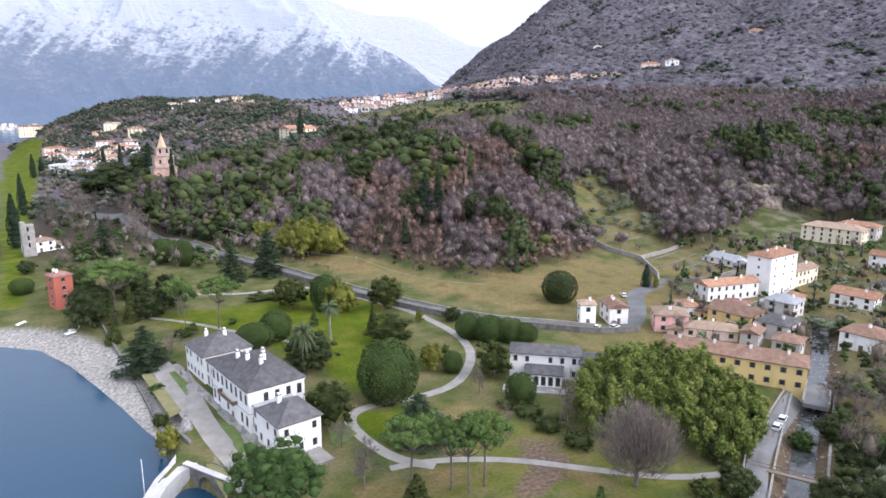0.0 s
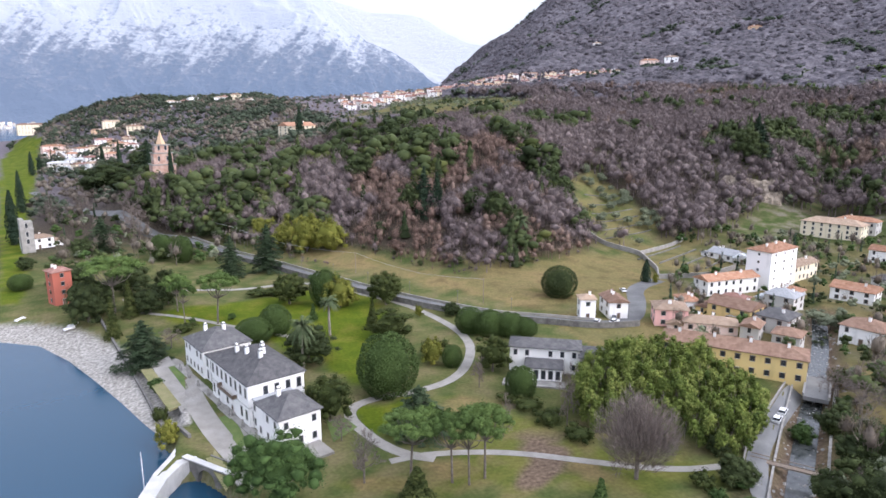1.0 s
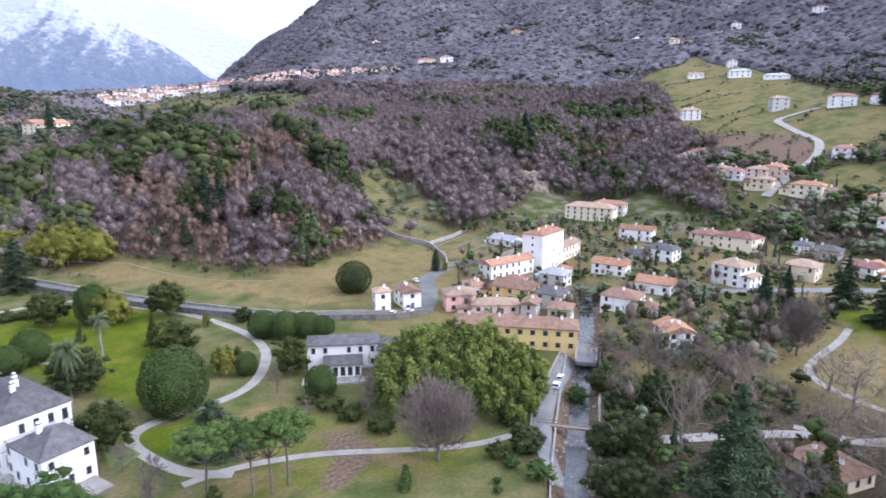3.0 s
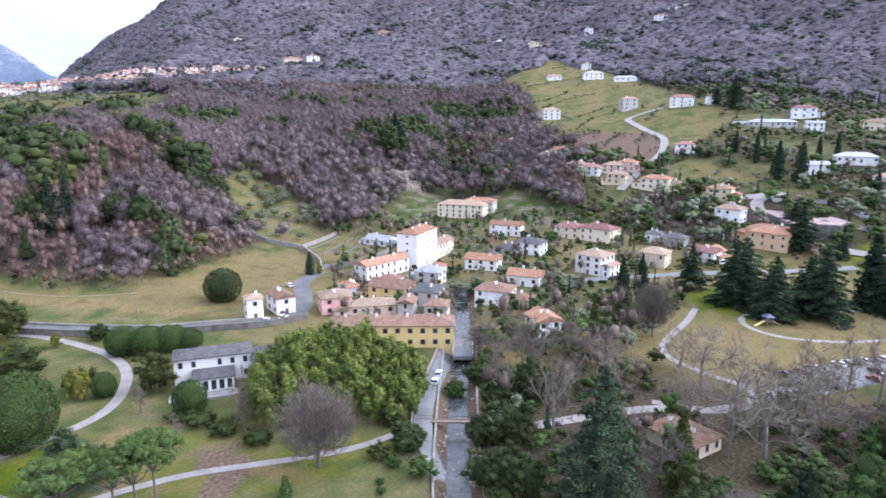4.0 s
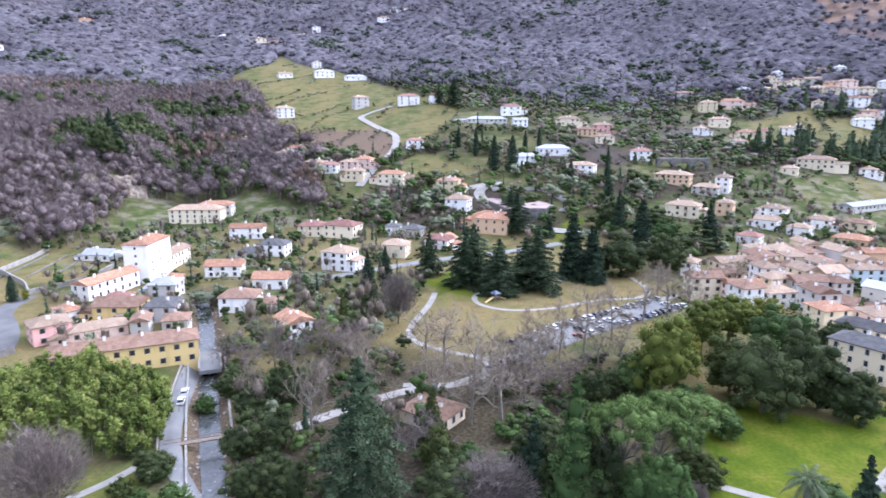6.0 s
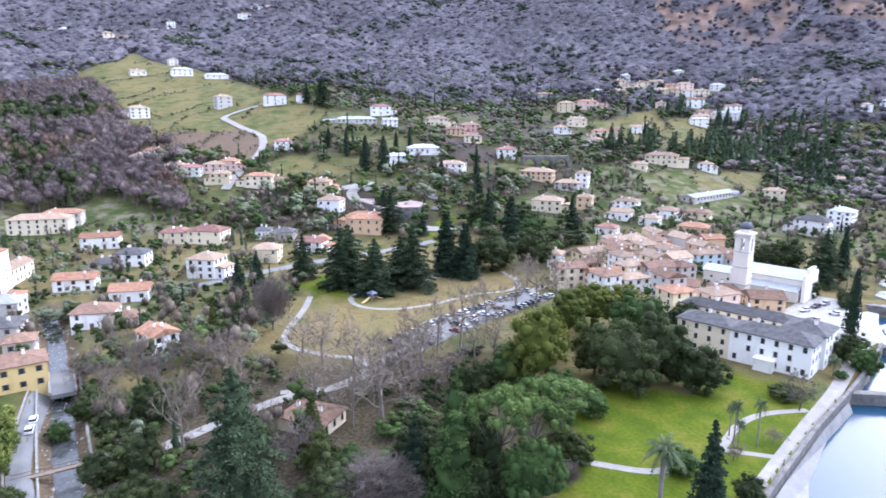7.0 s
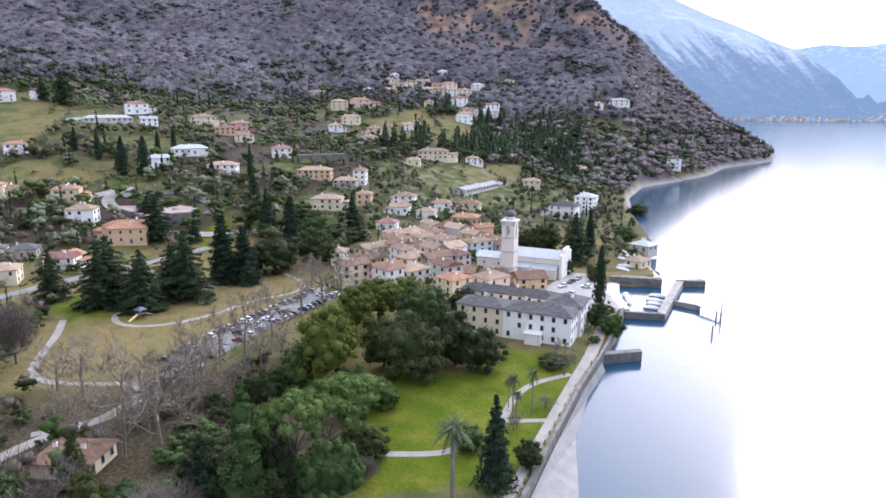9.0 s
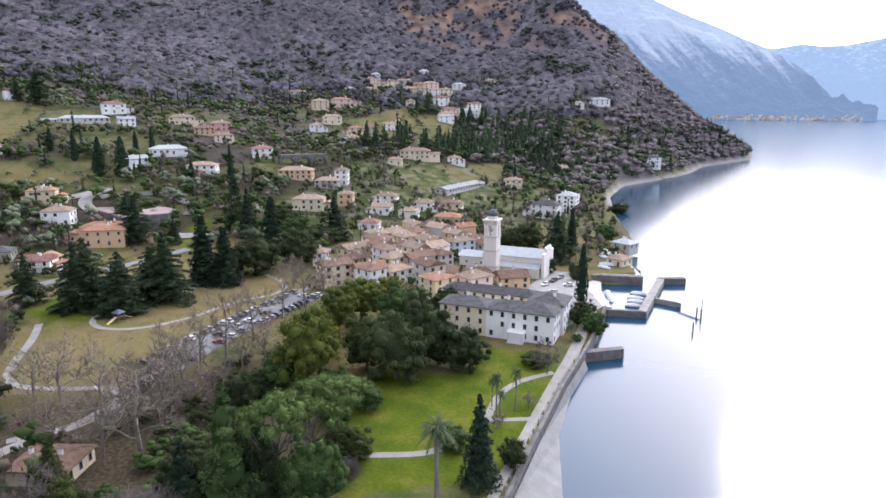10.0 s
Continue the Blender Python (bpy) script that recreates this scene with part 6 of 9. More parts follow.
# ---- houses of the valley ----
house(-315.2, 1514.2, 22, 60.4, 14.0, 18.0, CREAM, TILE_BROWN, "hip")
house(-140.8, 1242.6, 16, 35.5, 12.0, 12.0, CREAM, TILE_TAN, "hip")
house(-92.7, 1065.8, -5, 22.8, 10.0, 9.3, CREAM, TILE_BROWN, "hip")
house(-212.2, 1121.6, 26, 31.8, 12.0, 9.0, PALE_PINK, TILE_ORANGE, "hip")
house(-181.4, 1044.3, -10, 25.9, 10.0, 7.4, WHITE, TILE_TAN, "hip")
house(-159.2, 1030.7, 34, 21.4, 10.0, 7.3, WHITE, TILE_ORANGE, "hip")
house(-135.9, 1007.4, 13, 24.0, 10.0, 7.1, CREAM, TILE_BROWN, "gable")
house(-150.2, 922.6, 21, 25.7, 12.0, 5.7, WHITE, ROOF_GREY, "hip")
house(-127.6, 852.1, 39, 16.8, 10.0, 6.0, WHITE, TILE_RED, "hip")
house(-131.3, 1043.4, -5, 26.0, 10.0, 7.3, WHITE, TILE_RED, "hip")
house(-99.8, 935.4, 24, 19.1, 10.0, 6.6, PALE_PINK, TILE_ORANGE, "hip")
house(-90.7, 942.0, 24, 15.8, 10.0, 6.6, WHITE, TILE_TAN, "gable")
house(-165.3, 1231.4, 8, 19.5, 9.0, 9.7, OCHRE, TILE_BROWN, "hip")
for hx, hy, turn, wide, tone, roof in ((-196.4, 1056.7, 10, 22, PALE_PINK, TILE_ORANGE), (-131.1, 901.5, 20, 16, WHITE, TILE_RED), (-115.5, 930.5, -8, 19, CREAM, TILE_TAN), (-117.9, 1016, 14, 16, OCHRE, TILE_ORANGE),
                                       (-94.1, 972, 5, 16, CREAM, TILE_BROWN), (-119.7, 838.7, 30, 16, WHITE, TILE_TAN), (-169.5, 913.7, 18, 24, GREY, ROOF_GREY), (-209.2, 1080.3, 12, 16, WHITE, TILE_RED),
                                       (-167.5, 1003.5, -5, 17, WHITE, TILE_ORANGE), (-151, 843.8, 24, 15, GREY, ROOF_GREY), (-83.1, 904.5, 8, 12, WHITE, TILE_RED), (-140, 868, 40, 14, CREAM, TILE_BROWN), (-105, 880, -12, 15, PALE_PINK, TILE_ORANGE)):
    house(hx, hy, turn, wide, 10.0, 6.5, tone, roof, "hip", group="houses below the hill")
house(-49.5, 1316.2, 12, 21.5, 10.0, 9.2, WHITE, TILE_TAN, "hip")
house(-27.6, 1343.4, 1, 17.6, 9.0, 8.2, WHITE, TILE_RED, "hip")
house(-12.3, 1365.0, 21, 19.5, 9.0, 9.5, WHITE, SLATE, "hip")
house(37.2, 1316.1, -17, 23.7, 9.0, 6.9, WHITE, TILE_TAN, "hip")
house(63.0, 1300.5, 12, 18.7, 9.0, 10.2, CREAM, TILE_BROWN, "hip")
house(84.4, 1244.5, 21, 15.0, 9.0, 7.6, WHITE, TILE_TAN, "hip")
house(44.0, 1331.7, 23, 13.7, 9.0, 5.8, WHITE, TILE_RED, "hip")
house(84.4, 635.9, 27, 30.9, 16.0, 11.0, CREAM, TILE_ORANGE, "gable")
house(-90.9, 408.8, 28, 14.6, 8.0, 6.0, WHITE, TILE_TAN, "hip")
house(-57.4, 283.1, 31, 6.8, 7.0, 13.3, RED, TILE_RED, "hip")
house(127.3, 195.7, -21, 5.5, 6.0, 7.6, WHITE, TILE_TAN, "hip")
house(138.5, 194.9, -15, 6.9, 11.0, 6.3, WHITE, TILE_BROWN, "gable")
house(151.7, 180.1, -30, 11.1, 10.0, 6.2, PINK, TILE_TAN, "hip")
house(168.8, 191.1, -21, 6.5, 9.0, 4.3, WHITE, TILE_ORANGE, "hip")
house(176.8, 175.1, -70, 15.5, 11.0, 5.6, YELLOW, TILE_BROWN, "gable")
house(159.2, 168.2, -38, 17.0, 8.0, 3.5, PALE_PINK, TILE_TAN, "hip")
house(165.8, 156.4, -57, 5.6, 8.0, 5.2, GREY, TILE_BROWN, "gable")
house(180.7, 159.8, -69, 10.3, 11.0, 5.9, GREY, SLATE, "hip")
house(173.4, 148.7, -59, 8.2, 8.0, 3.9, GREY, TILE_BROWN, "hip")
house(189.0, 187.6, -60, 9.2, 8.0, 3.5, GREY, TILE_RED, "hip")
house(204.9, 179.6, -69, 10.8, 10.0, 5.5, GREY, ROOF_GREY, "hip")
house(243.0, 249.6, -79, 14.0, 10.0, 3.0, WHITE, ROOF_GREY, "gable")
house(243.0, 240.4, -35, 7.2, 8.0, 3.0, GREY, ROOF_GREY, "gable")
house(216.3, 186.1, -69, 6.9, 8.0, 4.2, GREY, TILE_ORANGE, "hip")
house(328.7, 260.3, -70, 30.7, 12.0, 8.1, CREAM, TILE_TAN, "hip")
house(341.8, 256.3, -71, 20.6, 9.0, 7.5, GREY, TILE_ORANGE, "hip")
house(322.4, 178.0, -81, 14.5, 11.0, 5.9, CREAM, TILE_RED, "hip")
house(324.3, 160.6, -92, 18.6, 12.0, 7.0, CREAM, TILE_RED, "hip")
house(266.3, 133.5, -93, 13.0, 12.0, 8.6, WHITE, TILE_TAN, "hip")
house(278.5, 175.8, -80, 14.0, 10.0, 5.9, WHITE, SLATE, "hip")
house(271.0, 184.2, -78, 13.1, 9.0, 3.0, GREY, SLATE, "hip")
house(240.1, 177.3, -68, 15.4, 10.0, 4.9, WHITE, TILE_ORANGE, "gable")
house(228.9, 146.5, -71, 13.9, 10.0, 4.5, WHITE, TILE_ORANGE, "gable")
house(198.4, 140.4, -73, 13.2, 11.0, 5.8, WHITE, TILE_BROWN, "hip")
house(201.8, 131.1, -75, 8.4, 9.0, 3.1, WHITE, TILE_BROWN, "hip")
house(179.9, 107.5, -34, 9.1, 10.0, 5.6, WHITE, TILE_ORANGE, "gable")
house(295.4, 117.1, -83, 12.1, 11.0, 6.3, CREAM, TILE_TAN, "hip")
house(336.6, 134.8, -78, 8.1, 9.0, 4.5, WHITE, SLATE, "hip")
house(337.2, 123.6, -85, 12.3, 10.0, 3.8, GREY, SLATE, "hip")
house(319.7, 99.1, -103, 9.8, 10.0, 4.8, WHITE, TILE_ORANGE, "gable")
house(353.7, 81.1, -92, 19.0, 12.0, 7.7, OCHRE, TILE_ORANGE, "hip")
house(381.5, 109.9, -94, 12.5, 10.0, 7.7, WHITE, TILE_TAN, "hip")
house(412.4, 125.7, -93, 11.9, 9.0, 7.5, PALE_YELLOW, TILE_TAN, "hip")
house(414.4, 167.0, -83, 18.2, 10.0, 7.0, CREAM, TILE_ORANGE, "hip")
house(418.8, 156.8, -84, 12.1, 9.0, 4.3, CREAM, TILE_TAN, "hip")
house(412.9, 193.4, -77, 12.6, 9.0, 5.9, PALE_YELLOW, TILE_TAN, "hip")
house(437.8, 197.4, -91, 12.3, 9.0, 5.8, PALE_PINK, TILE_ORANGE, "hip")
house(432.0, 205.8, -85, 14.4, 9.0, 5.0, PALE_PINK, TILE_TAN, "hip")
house(424.3, 219.2, -83, 14.3, 9.0, 5.4, WHITE, TILE_RED, "hip")
house(425.0, 231.3, -81, 12.8, 9.0, 5.9, CREAM, TILE_TAN, "hip")
house(457.8, 246.0, -72, 9.6, 8.0, 4.5, WHITE, TILE_RED, "hip")
house(451.6, 260.9, -75, 13.5, 9.0, 5.0, WHITE, TILE_ORANGE, "hip")
house(433.1, 261.1, -74, 13.0, 9.0, 7.0, WHITE, TILE_TAN, "hip")
house(466.3, 313.7, -46, 10.5, 8.0, 6.3, OCHRE, TILE_TAN, "gable")
house(554.2, 332.5, -44, 17.0, 10.0, 8.4, WHITE, TILE_TAN, "hip")
house(620.3, 283.7, -40, 15.4, 9.0, 10.6, GREY, TILE_TAN, "hip")
house(618.2, 230.4, -65, 20.9, 10.0, 8.5, WHITE, TILE_RED, "hip")
house(493.7, 178.8, -65, 13.8, 9.0, 5.9, WHITE, TILE_RED, "hip")
house(727.6, 433.4, -44, 17.4, 9.0, 4.4, WHITE, TILE_TAN, "gable")
house(747.1, 390.1, -52, 23.5, 10.0, 6.6, WHITE, ROOF_GREY, "hip")
house(819.6, 438.8, -42, 10.9, 8.0, 7.3, WHITE, TILE_TAN, "hip")
house(758.4, 353.0, -60, 26.8, 10.0, 3.6, WHITE, ROOF_GREY, "hip")
house(933.7, 657.3, -45, 26.2, 12.0, 7.0, WHITE, ROOF_GREY, "hip")
house(901.2, 576.3, -47, 14.9, 12.0, 4.7, CREAM, TILE_TAN, "hip")
house(912.4, 558.0, -59, 20.5, 12.0, 3.7, OCHRE, TILE_BROWN, "hip")
house(1018.2, 569.7, -51, 20.6, 12.0, 7.1, WHITE, TILE_TAN, "hip")
house(1044.3, 557.6, -52, 12.6, 12.0, 8.3, WHITE, SLATE, "hip")
house(1102.6, 457.1, -67, 20.9, 14.0, 6.3, WHITE, TILE_TAN, "hip")
house(1138.1, 448.5, -68, 19.3, 14.0, 5.4, WHITE, SLATE, "hip")
house(1172.1, 436.0, -70, 17.5, 14.0, 4.4, WHITE, TILE_TAN, "hip")
house(613.6, 808.5, -32, 25.5, 12.0, 4.4, PALE_PINK, TILE_ORANGE, "hip")
house(639.2, 793.0, -34, 18.5, 12.0, 5.3, WHITE, TILE_TAN, "hip")
house(636.8, 982.6, -28, 13.3, 12.0, 6.1, WHITE, TILE_TAN, "hip")
house(855.2, 861.2, -40, 20.2, 12.0, 4.3, OCHRE, TILE_ORANGE, "hip")
house(524.4, 5.7, -84, 15.5, 10.0, 6.8, WHITE, TILE_RED, "hip")
house(468.5, 44.4, -100, 19.2, 10.0, 6.1, WHITE, TILE_TAN, "hip")
house(462.3, 49.3, -94, 10.9, 8.0, 3.2, WHITE, TILE_BROWN, "hip")
house(616.4, 126.8, -73, 18.8, 10.0, 7.6, WHITE, TILE_RED, "hip")
house(579.5, 110.9, -69, 12.9, 9.0, 5.6, WHITE, ROOF_GREY, "gable")
house(594.2, 70.3, -83, 20.7, 10.0, 5.7, CREAM, TILE_TAN, "hip")
house(590.4, 40.1, -76, 16.9, 10.0, 6.1, PINK, TILE_TAN, "hip")
house(572.2, 51.4, -80, 16.1, 10.0, 5.0, OCHRE, TILE_BROWN, "hip")
house(552.6, 35.0, -81, 14.6, 9.0, 5.3, CREAM, TILE_TAN, "hip")
house(500.6, 69.4, -72, 24.4, 12.0, 3.9, WHITE, ROOF_GREY, "hip")
house(478.6, 88.9, -59, 16.1, 10.0, 5.1, WHITE, ROOF_GREY, "gable")
house(578.7, 140.9, -71, 35.3, 10.0, 3.0, GREY, ROOF_GREY, "hip")
house(626.7, 206.0, -62, 9.8, 10.0, 6.8, WHITE, TILE_RED, "hip")
house(412.8, 125.7, -88, 14.7, 9.0, 7.5, PALE_YELLOW, TILE_ORANGE, "hip")
house(380.4, 109.3, -94, 14.0, 10.0, 7.6, WHITE, TILE_TAN, "hip")
house(358.6, 82.9, -87, 21.3, 12.0, 7.1, OCHRE, TILE_ORANGE, "hip")
house(315.7, 100.9, -92, 12.5, 10.0, 5.3, WHITE, TILE_RED, "gable")
house(472.5, -17.4, -104, 23.6, 11.0, 5.7, OCHRE, TILE_TAN, "hip")
house(453.4, -37.5, -107, 16.4, 10.0, 4.7, GREY, TILE_TAN, "hip")
house(462.2, -48.5, -108, 8.8, 9.0, 9.7, WHITE, TILE_TAN, "hip")
house(414.5, -45.8, -106, 9.5, 9.0, 7.3, OCHRE, TILE_TAN, "hip")
house(407.1, -22.2, -105, 18.6, 11.0, 6.4, CREAM, TILE_TAN, "hip")
house(421.4, -73.3, -115, 14.2, 10.0, 5.2, WHITE, TILE_TAN, "hip")
house(398.0, -66.3, -114, 12.1, 9.0, 4.6, WHITE, TILE_TAN, "gable")
house(388.9, -81.4, -117, 11.2, 9.0, 4.5, WHITE, TILE_TAN, "hip")
house(410.0, -95.6, -118, 13.2, 10.0, 4.8, WHITE, TILE_TAN, "hip")
house(413.2, -115.6, -121, 13.8, 9.0, 4.1, PALE_YELLOW, TILE_BROWN, "hip")
house(374.7, -102.9, -120, 16.2, 10.0, 4.4, OCHRE, TILE_ORANGE, "hip")
house(365.7, -53.7, -113, 11.0, 9.0, 4.2, WHITE, TILE_RED, "hip")
house(699.5, -52.4, -89, 17.4, 10.0, 8.5, PALE_YELLOW, TILE_TAN, "hip")
house(718.2, -76.0, -88, 21.3, 10.0, 7.5, PALE_PINK, TILE_ORANGE, "hip")
house(655.5, -60.1, -90, 18.7, 9.0, 6.8, CREAM, TILE_TAN, "hip")
house(618.3, -42.1, -89, 12.1, 9.0, 5.3, WHITE, TILE_TAN, "hip")
house(576.2, -69.1, -92, 13.3, 9.0, 5.0, WHITE, TILE_TAN, "hip")
house(623.5, -79.2, -92, 15.6, 9.0, 4.9, CREAM, TILE_RED, "hip")
house(579.4, -87.0, -94, 12.4, 9.0, 4.6, WHITE, ROOF_GREY, "hip")
house(624.7, -92.8, -103, 13.5, 9.0, 6.0, PALE_YELLOW, TILE_RED, "hip")
house(646.3, -114.6, -95, 10.7, 8.0, 5.7, WHITE, TILE_TAN, "gable")
house(664.9, -127.9, -96, 7.5, 8.0, 4.7, WHITE, TILE_TAN, "hip")
house(540.6, -118.4, -107, 25.0, 11.0, 6.7, CREAM, TILE_TAN, "hip")
house(518.1, -97.2, -106, 11.2, 8.0, 4.1, CREAM, TILE_TAN, "hip")
house(539.4, -152.4, -111, 11.0, 8.0, 5.3, WHITE, TILE_TAN, "hip")
house(869.7, -202.2, -98, 13.1, 10.0, 6.2, WHITE, ROOF_GREY, "hip")
house(825.1, -238.0, -101, 17.1, 10.0, 5.9, WHITE, ROOF_GREY, "hip")
house(739.7, -392.5, -113, 25.1, 12.0, 5.8, WHITE, ROOF_GREY, "hip")
house(729.4, -361.1, -111, 10.4, 10.0, 4.9, WHITE, TILE_TAN, "hip")
house(835.7, -284.4, -104, 16.0, 10.0, 4.6, CREAM, TILE_TAN, "hip")
house(630.2, -403.1, -118, 16.1, 10.0, 10.4, WHITE, SLATE, "hip")
house(564.1, -265.6, -110, 8.0, 8.0, 5.4, WHITE, TILE_TAN, "gable")
house(461.7, -134.2, -46, 51.2, 9.0, 3.0, GREY, ROOF_GREY, "gable")
house(493.1, -189.0, -106, 14.0, 9.0, 6.0, CREAM, TILE_TAN, "hip")
house(391.4, -173.7, -129, 17.6, 12.0, 9.0, WHITE, SLATE, "hip")
house(413.6, -199.6, -131, 13.3, 12.0, 11.2, WHITE, ROOF_GREY, "hip")
house(301.4, -21.5, -109, 6.4, 8.0, 6.5, WHITE, TILE_TAN, "hip")
house(280.1, -26.3, -110, 6.8, 9.0, 5.1, GREY, TILE_BROWN, "hip")
house(740.8, -226.4, -102, 32.6, 12.0, 6.7, WHITE, ROOF_GREY, "hip")
house(722.4, -194.1, -100, 18.4, 12.0, 5.2, CREAM, TILE_TAN, "hip")
house(305.7, 209.6, -70, 17.9, 9.0, 6.0, WHITE, TILE_ORANGE, "gable")
house(299.3, -178.3, -151, 11.0, 9.0, 3.1, GREY, ROOF_GREY, "hip")
house(267.3, -156.9, -150, 8.6, 9.0, 3.3, CREAM, TILE_TAN, "hip")
house(244.8, -94.7, -91, 12.1, 10.0, 4.8, OCHRE, TILE_BROWN, "gable")
house(255.6, -83.6, -93, 10.6, 10.0, 4.1, CREAM, TILE_BROWN, "hip")
house(262.8, -71.6, -115, 9.2, 9.0, 4.0, PALE_PINK, TILE_BROWN, "gable")

TOWN_CORE = [(254, -20), (286, -24), (330, -45), (344, -62), (338, -95), (300, -112), (292, -84), (262, -80), (240, -84), (226, -74), (234, -62), (252, -50)]
HILL_VILLAGE = [(170, 830), (240, 860), (330, 850), (400, 830), (470, 790), (520, 760), (560, 800), (480, 900), (380, 960), (250, 980), (180, 930)]
keep = len(HOMES)
strip_rows(4, TOWN_CORE, 12.5, "houses of the old town", (9, 14), (6, 10), [CREAM, OCHRE, WHITE, PALE_PINK, BLUE, GREY, PALE_YELLOW], [TILE_BROWN, TILE_TAN, TILE_ORANGE, TILE_BROWN, TILE_TAN], 25)
keep = len(HOMES)
strip_rows(5, HILL_VILLAGE, 19.5, "houses of the hill village", (9, 15), (4.5, 7), [CREAM, WHITE, PALE_PINK, GREY, WHITE, CREAM], [TILE_BROWN, TILE_RED, TILE_ORANGE, TILE_RED], -20)
house(826.9, -125.0, -85, 11.8, 9.6, 7.0, CREAM, TILE_TAN, "hip", group="houses of the hamlet")
house(851.3, -134.6, -94, 11.8, 8.6, 6.0, WHITE, ROOF_GREY, "hip", group="houses of the hamlet")
house(812.3, -135.0, -107, 15.4, 8.8, 6.5, CREAM, TILE_TAN, "gable", group="houses of the hamlet")
house(825.5, -151.6, -98, 14.0, 8.1, 6.0, CREAM, TILE_BROWN, "hip", group="houses of the hamlet")
house(829.1, -167.9, -109, 16.1, 10.0, 6.0, GREY, TILE_TAN, "gable", group="houses of the hamlet")
house(785.4, -118.0, -89, 15.8, 8.5, 5.5, OCHRE, TILE_TAN, "hip", group="houses of the hamlet")
house(809.2, -181.4, -99, 12.7, 9.9, 6.5, OCHRE, TILE_BROWN, "gable", group="houses of the hamlet")
house(820.2, -199.2, -88, 19.0, 9.7, 6.0, PALE_PINK, TILE_TAN, "hip", group="houses of the hamlet")
house(794.6, -166.5, -100, 12.8, 9.0, 5.5, CREAM, TILE_TAN, "gable", group="houses of the hamlet")
house(797.5, -182.8, -93, 17.3, 8.1, 5.5, CREAM, TILE_BROWN, "hip", group="houses of the hamlet")
house(798.6, -197.2, -97, 15.0, 8.5, 5.5, WHITE, TILE_TAN, "gable", group="houses of the hamlet")
house(803.0, -214.3, -89, 17.0, 8.1, 6.0, CREAM, TILE_TAN, "hip", group="houses of the hamlet")
house(767.4, -199.3, -95, 18.8, 9.7, 8.0, WHITE, TILE_BROWN, "gable", group="houses of the hamlet")
house(737.2, -201.2, -108, 19.0, 9.8, 6.0, PALE_PINK, TILE_BROWN, "hip", group="houses of the hamlet")
house(705.9, -189.3, -90, 19.0, 8.0, 6.5, WHITE, ROOF_GREY, "hip", group="houses of the hamlet")
house(756.2, -236.9, -97, 16.4, 8.0, 8.0, WHITE, TILE_BROWN, "gable", group="houses of the hamlet")
house(751.7, -158.9, -97, 11.0, 8.9, 6.0, CREAM, TILE_TAN, "hip", group="houses of the hamlet")
house(874.9, -182.9, -105, 12.9, 8.6, 4.0, OCHRE, TILE_BROWN, "gable", group="houses of the hamlet")
house(779.7, -92.5, -83, 11.5, 8.6, 5.5, BLUE, ROOF_GREY, "hip", group="houses of the hamlet")
house(885.7, -123.5, -103, 5.9, 9.4, 5.0, OCHRE, TILE_BROWN, "gable", group="houses of the hamlet")
house(719.8, -91.3, -94, 12.8, 9.6, 4.0, PALE_PINK, TILE_BROWN, "gable", group="houses of the hamlet")
house(794.9, -34.0, -95, 17.8, 8.6, 5.0, GREY, TILE_BROWN, "gable", group="houses of the hamlet")

# ---- woods on the hills ----
def away_from_homes(P, gap=3.0):
    ok = np.ones(len(P), bool)
    for x, y, w in HOMES:
        ok &= np.hypot(P[:, 0] - x, P[:, 1] - y) > w * 0.55 + gap
    return ok


def sown(seed, b0, b1, r0, r1, spacing, low=5.0):
    P, rng = strewn(seed, b0, b1, r0, r1, spacing)
    z = ground_many(P[:, 0], P[:, 1])
    P = P[(~is_open(P)) & away_from_homes(P) & (z > low)]
    return P, rng


def bare_rock(P):
    """Where the mountain's bare brown crags stand out of the wood."""
    x, y = P[:, 0], P[:, 1]
    b = np.degrees(np.arctan2(x, y))
    return (b > 101) & (b < 119) & (value_noise(x / 26, y / 26, 4, 14) > 0.56) & (ground_many(x, y) > 150) & (np.sin(x * 7.3 + y * 3.1) < 0.35)


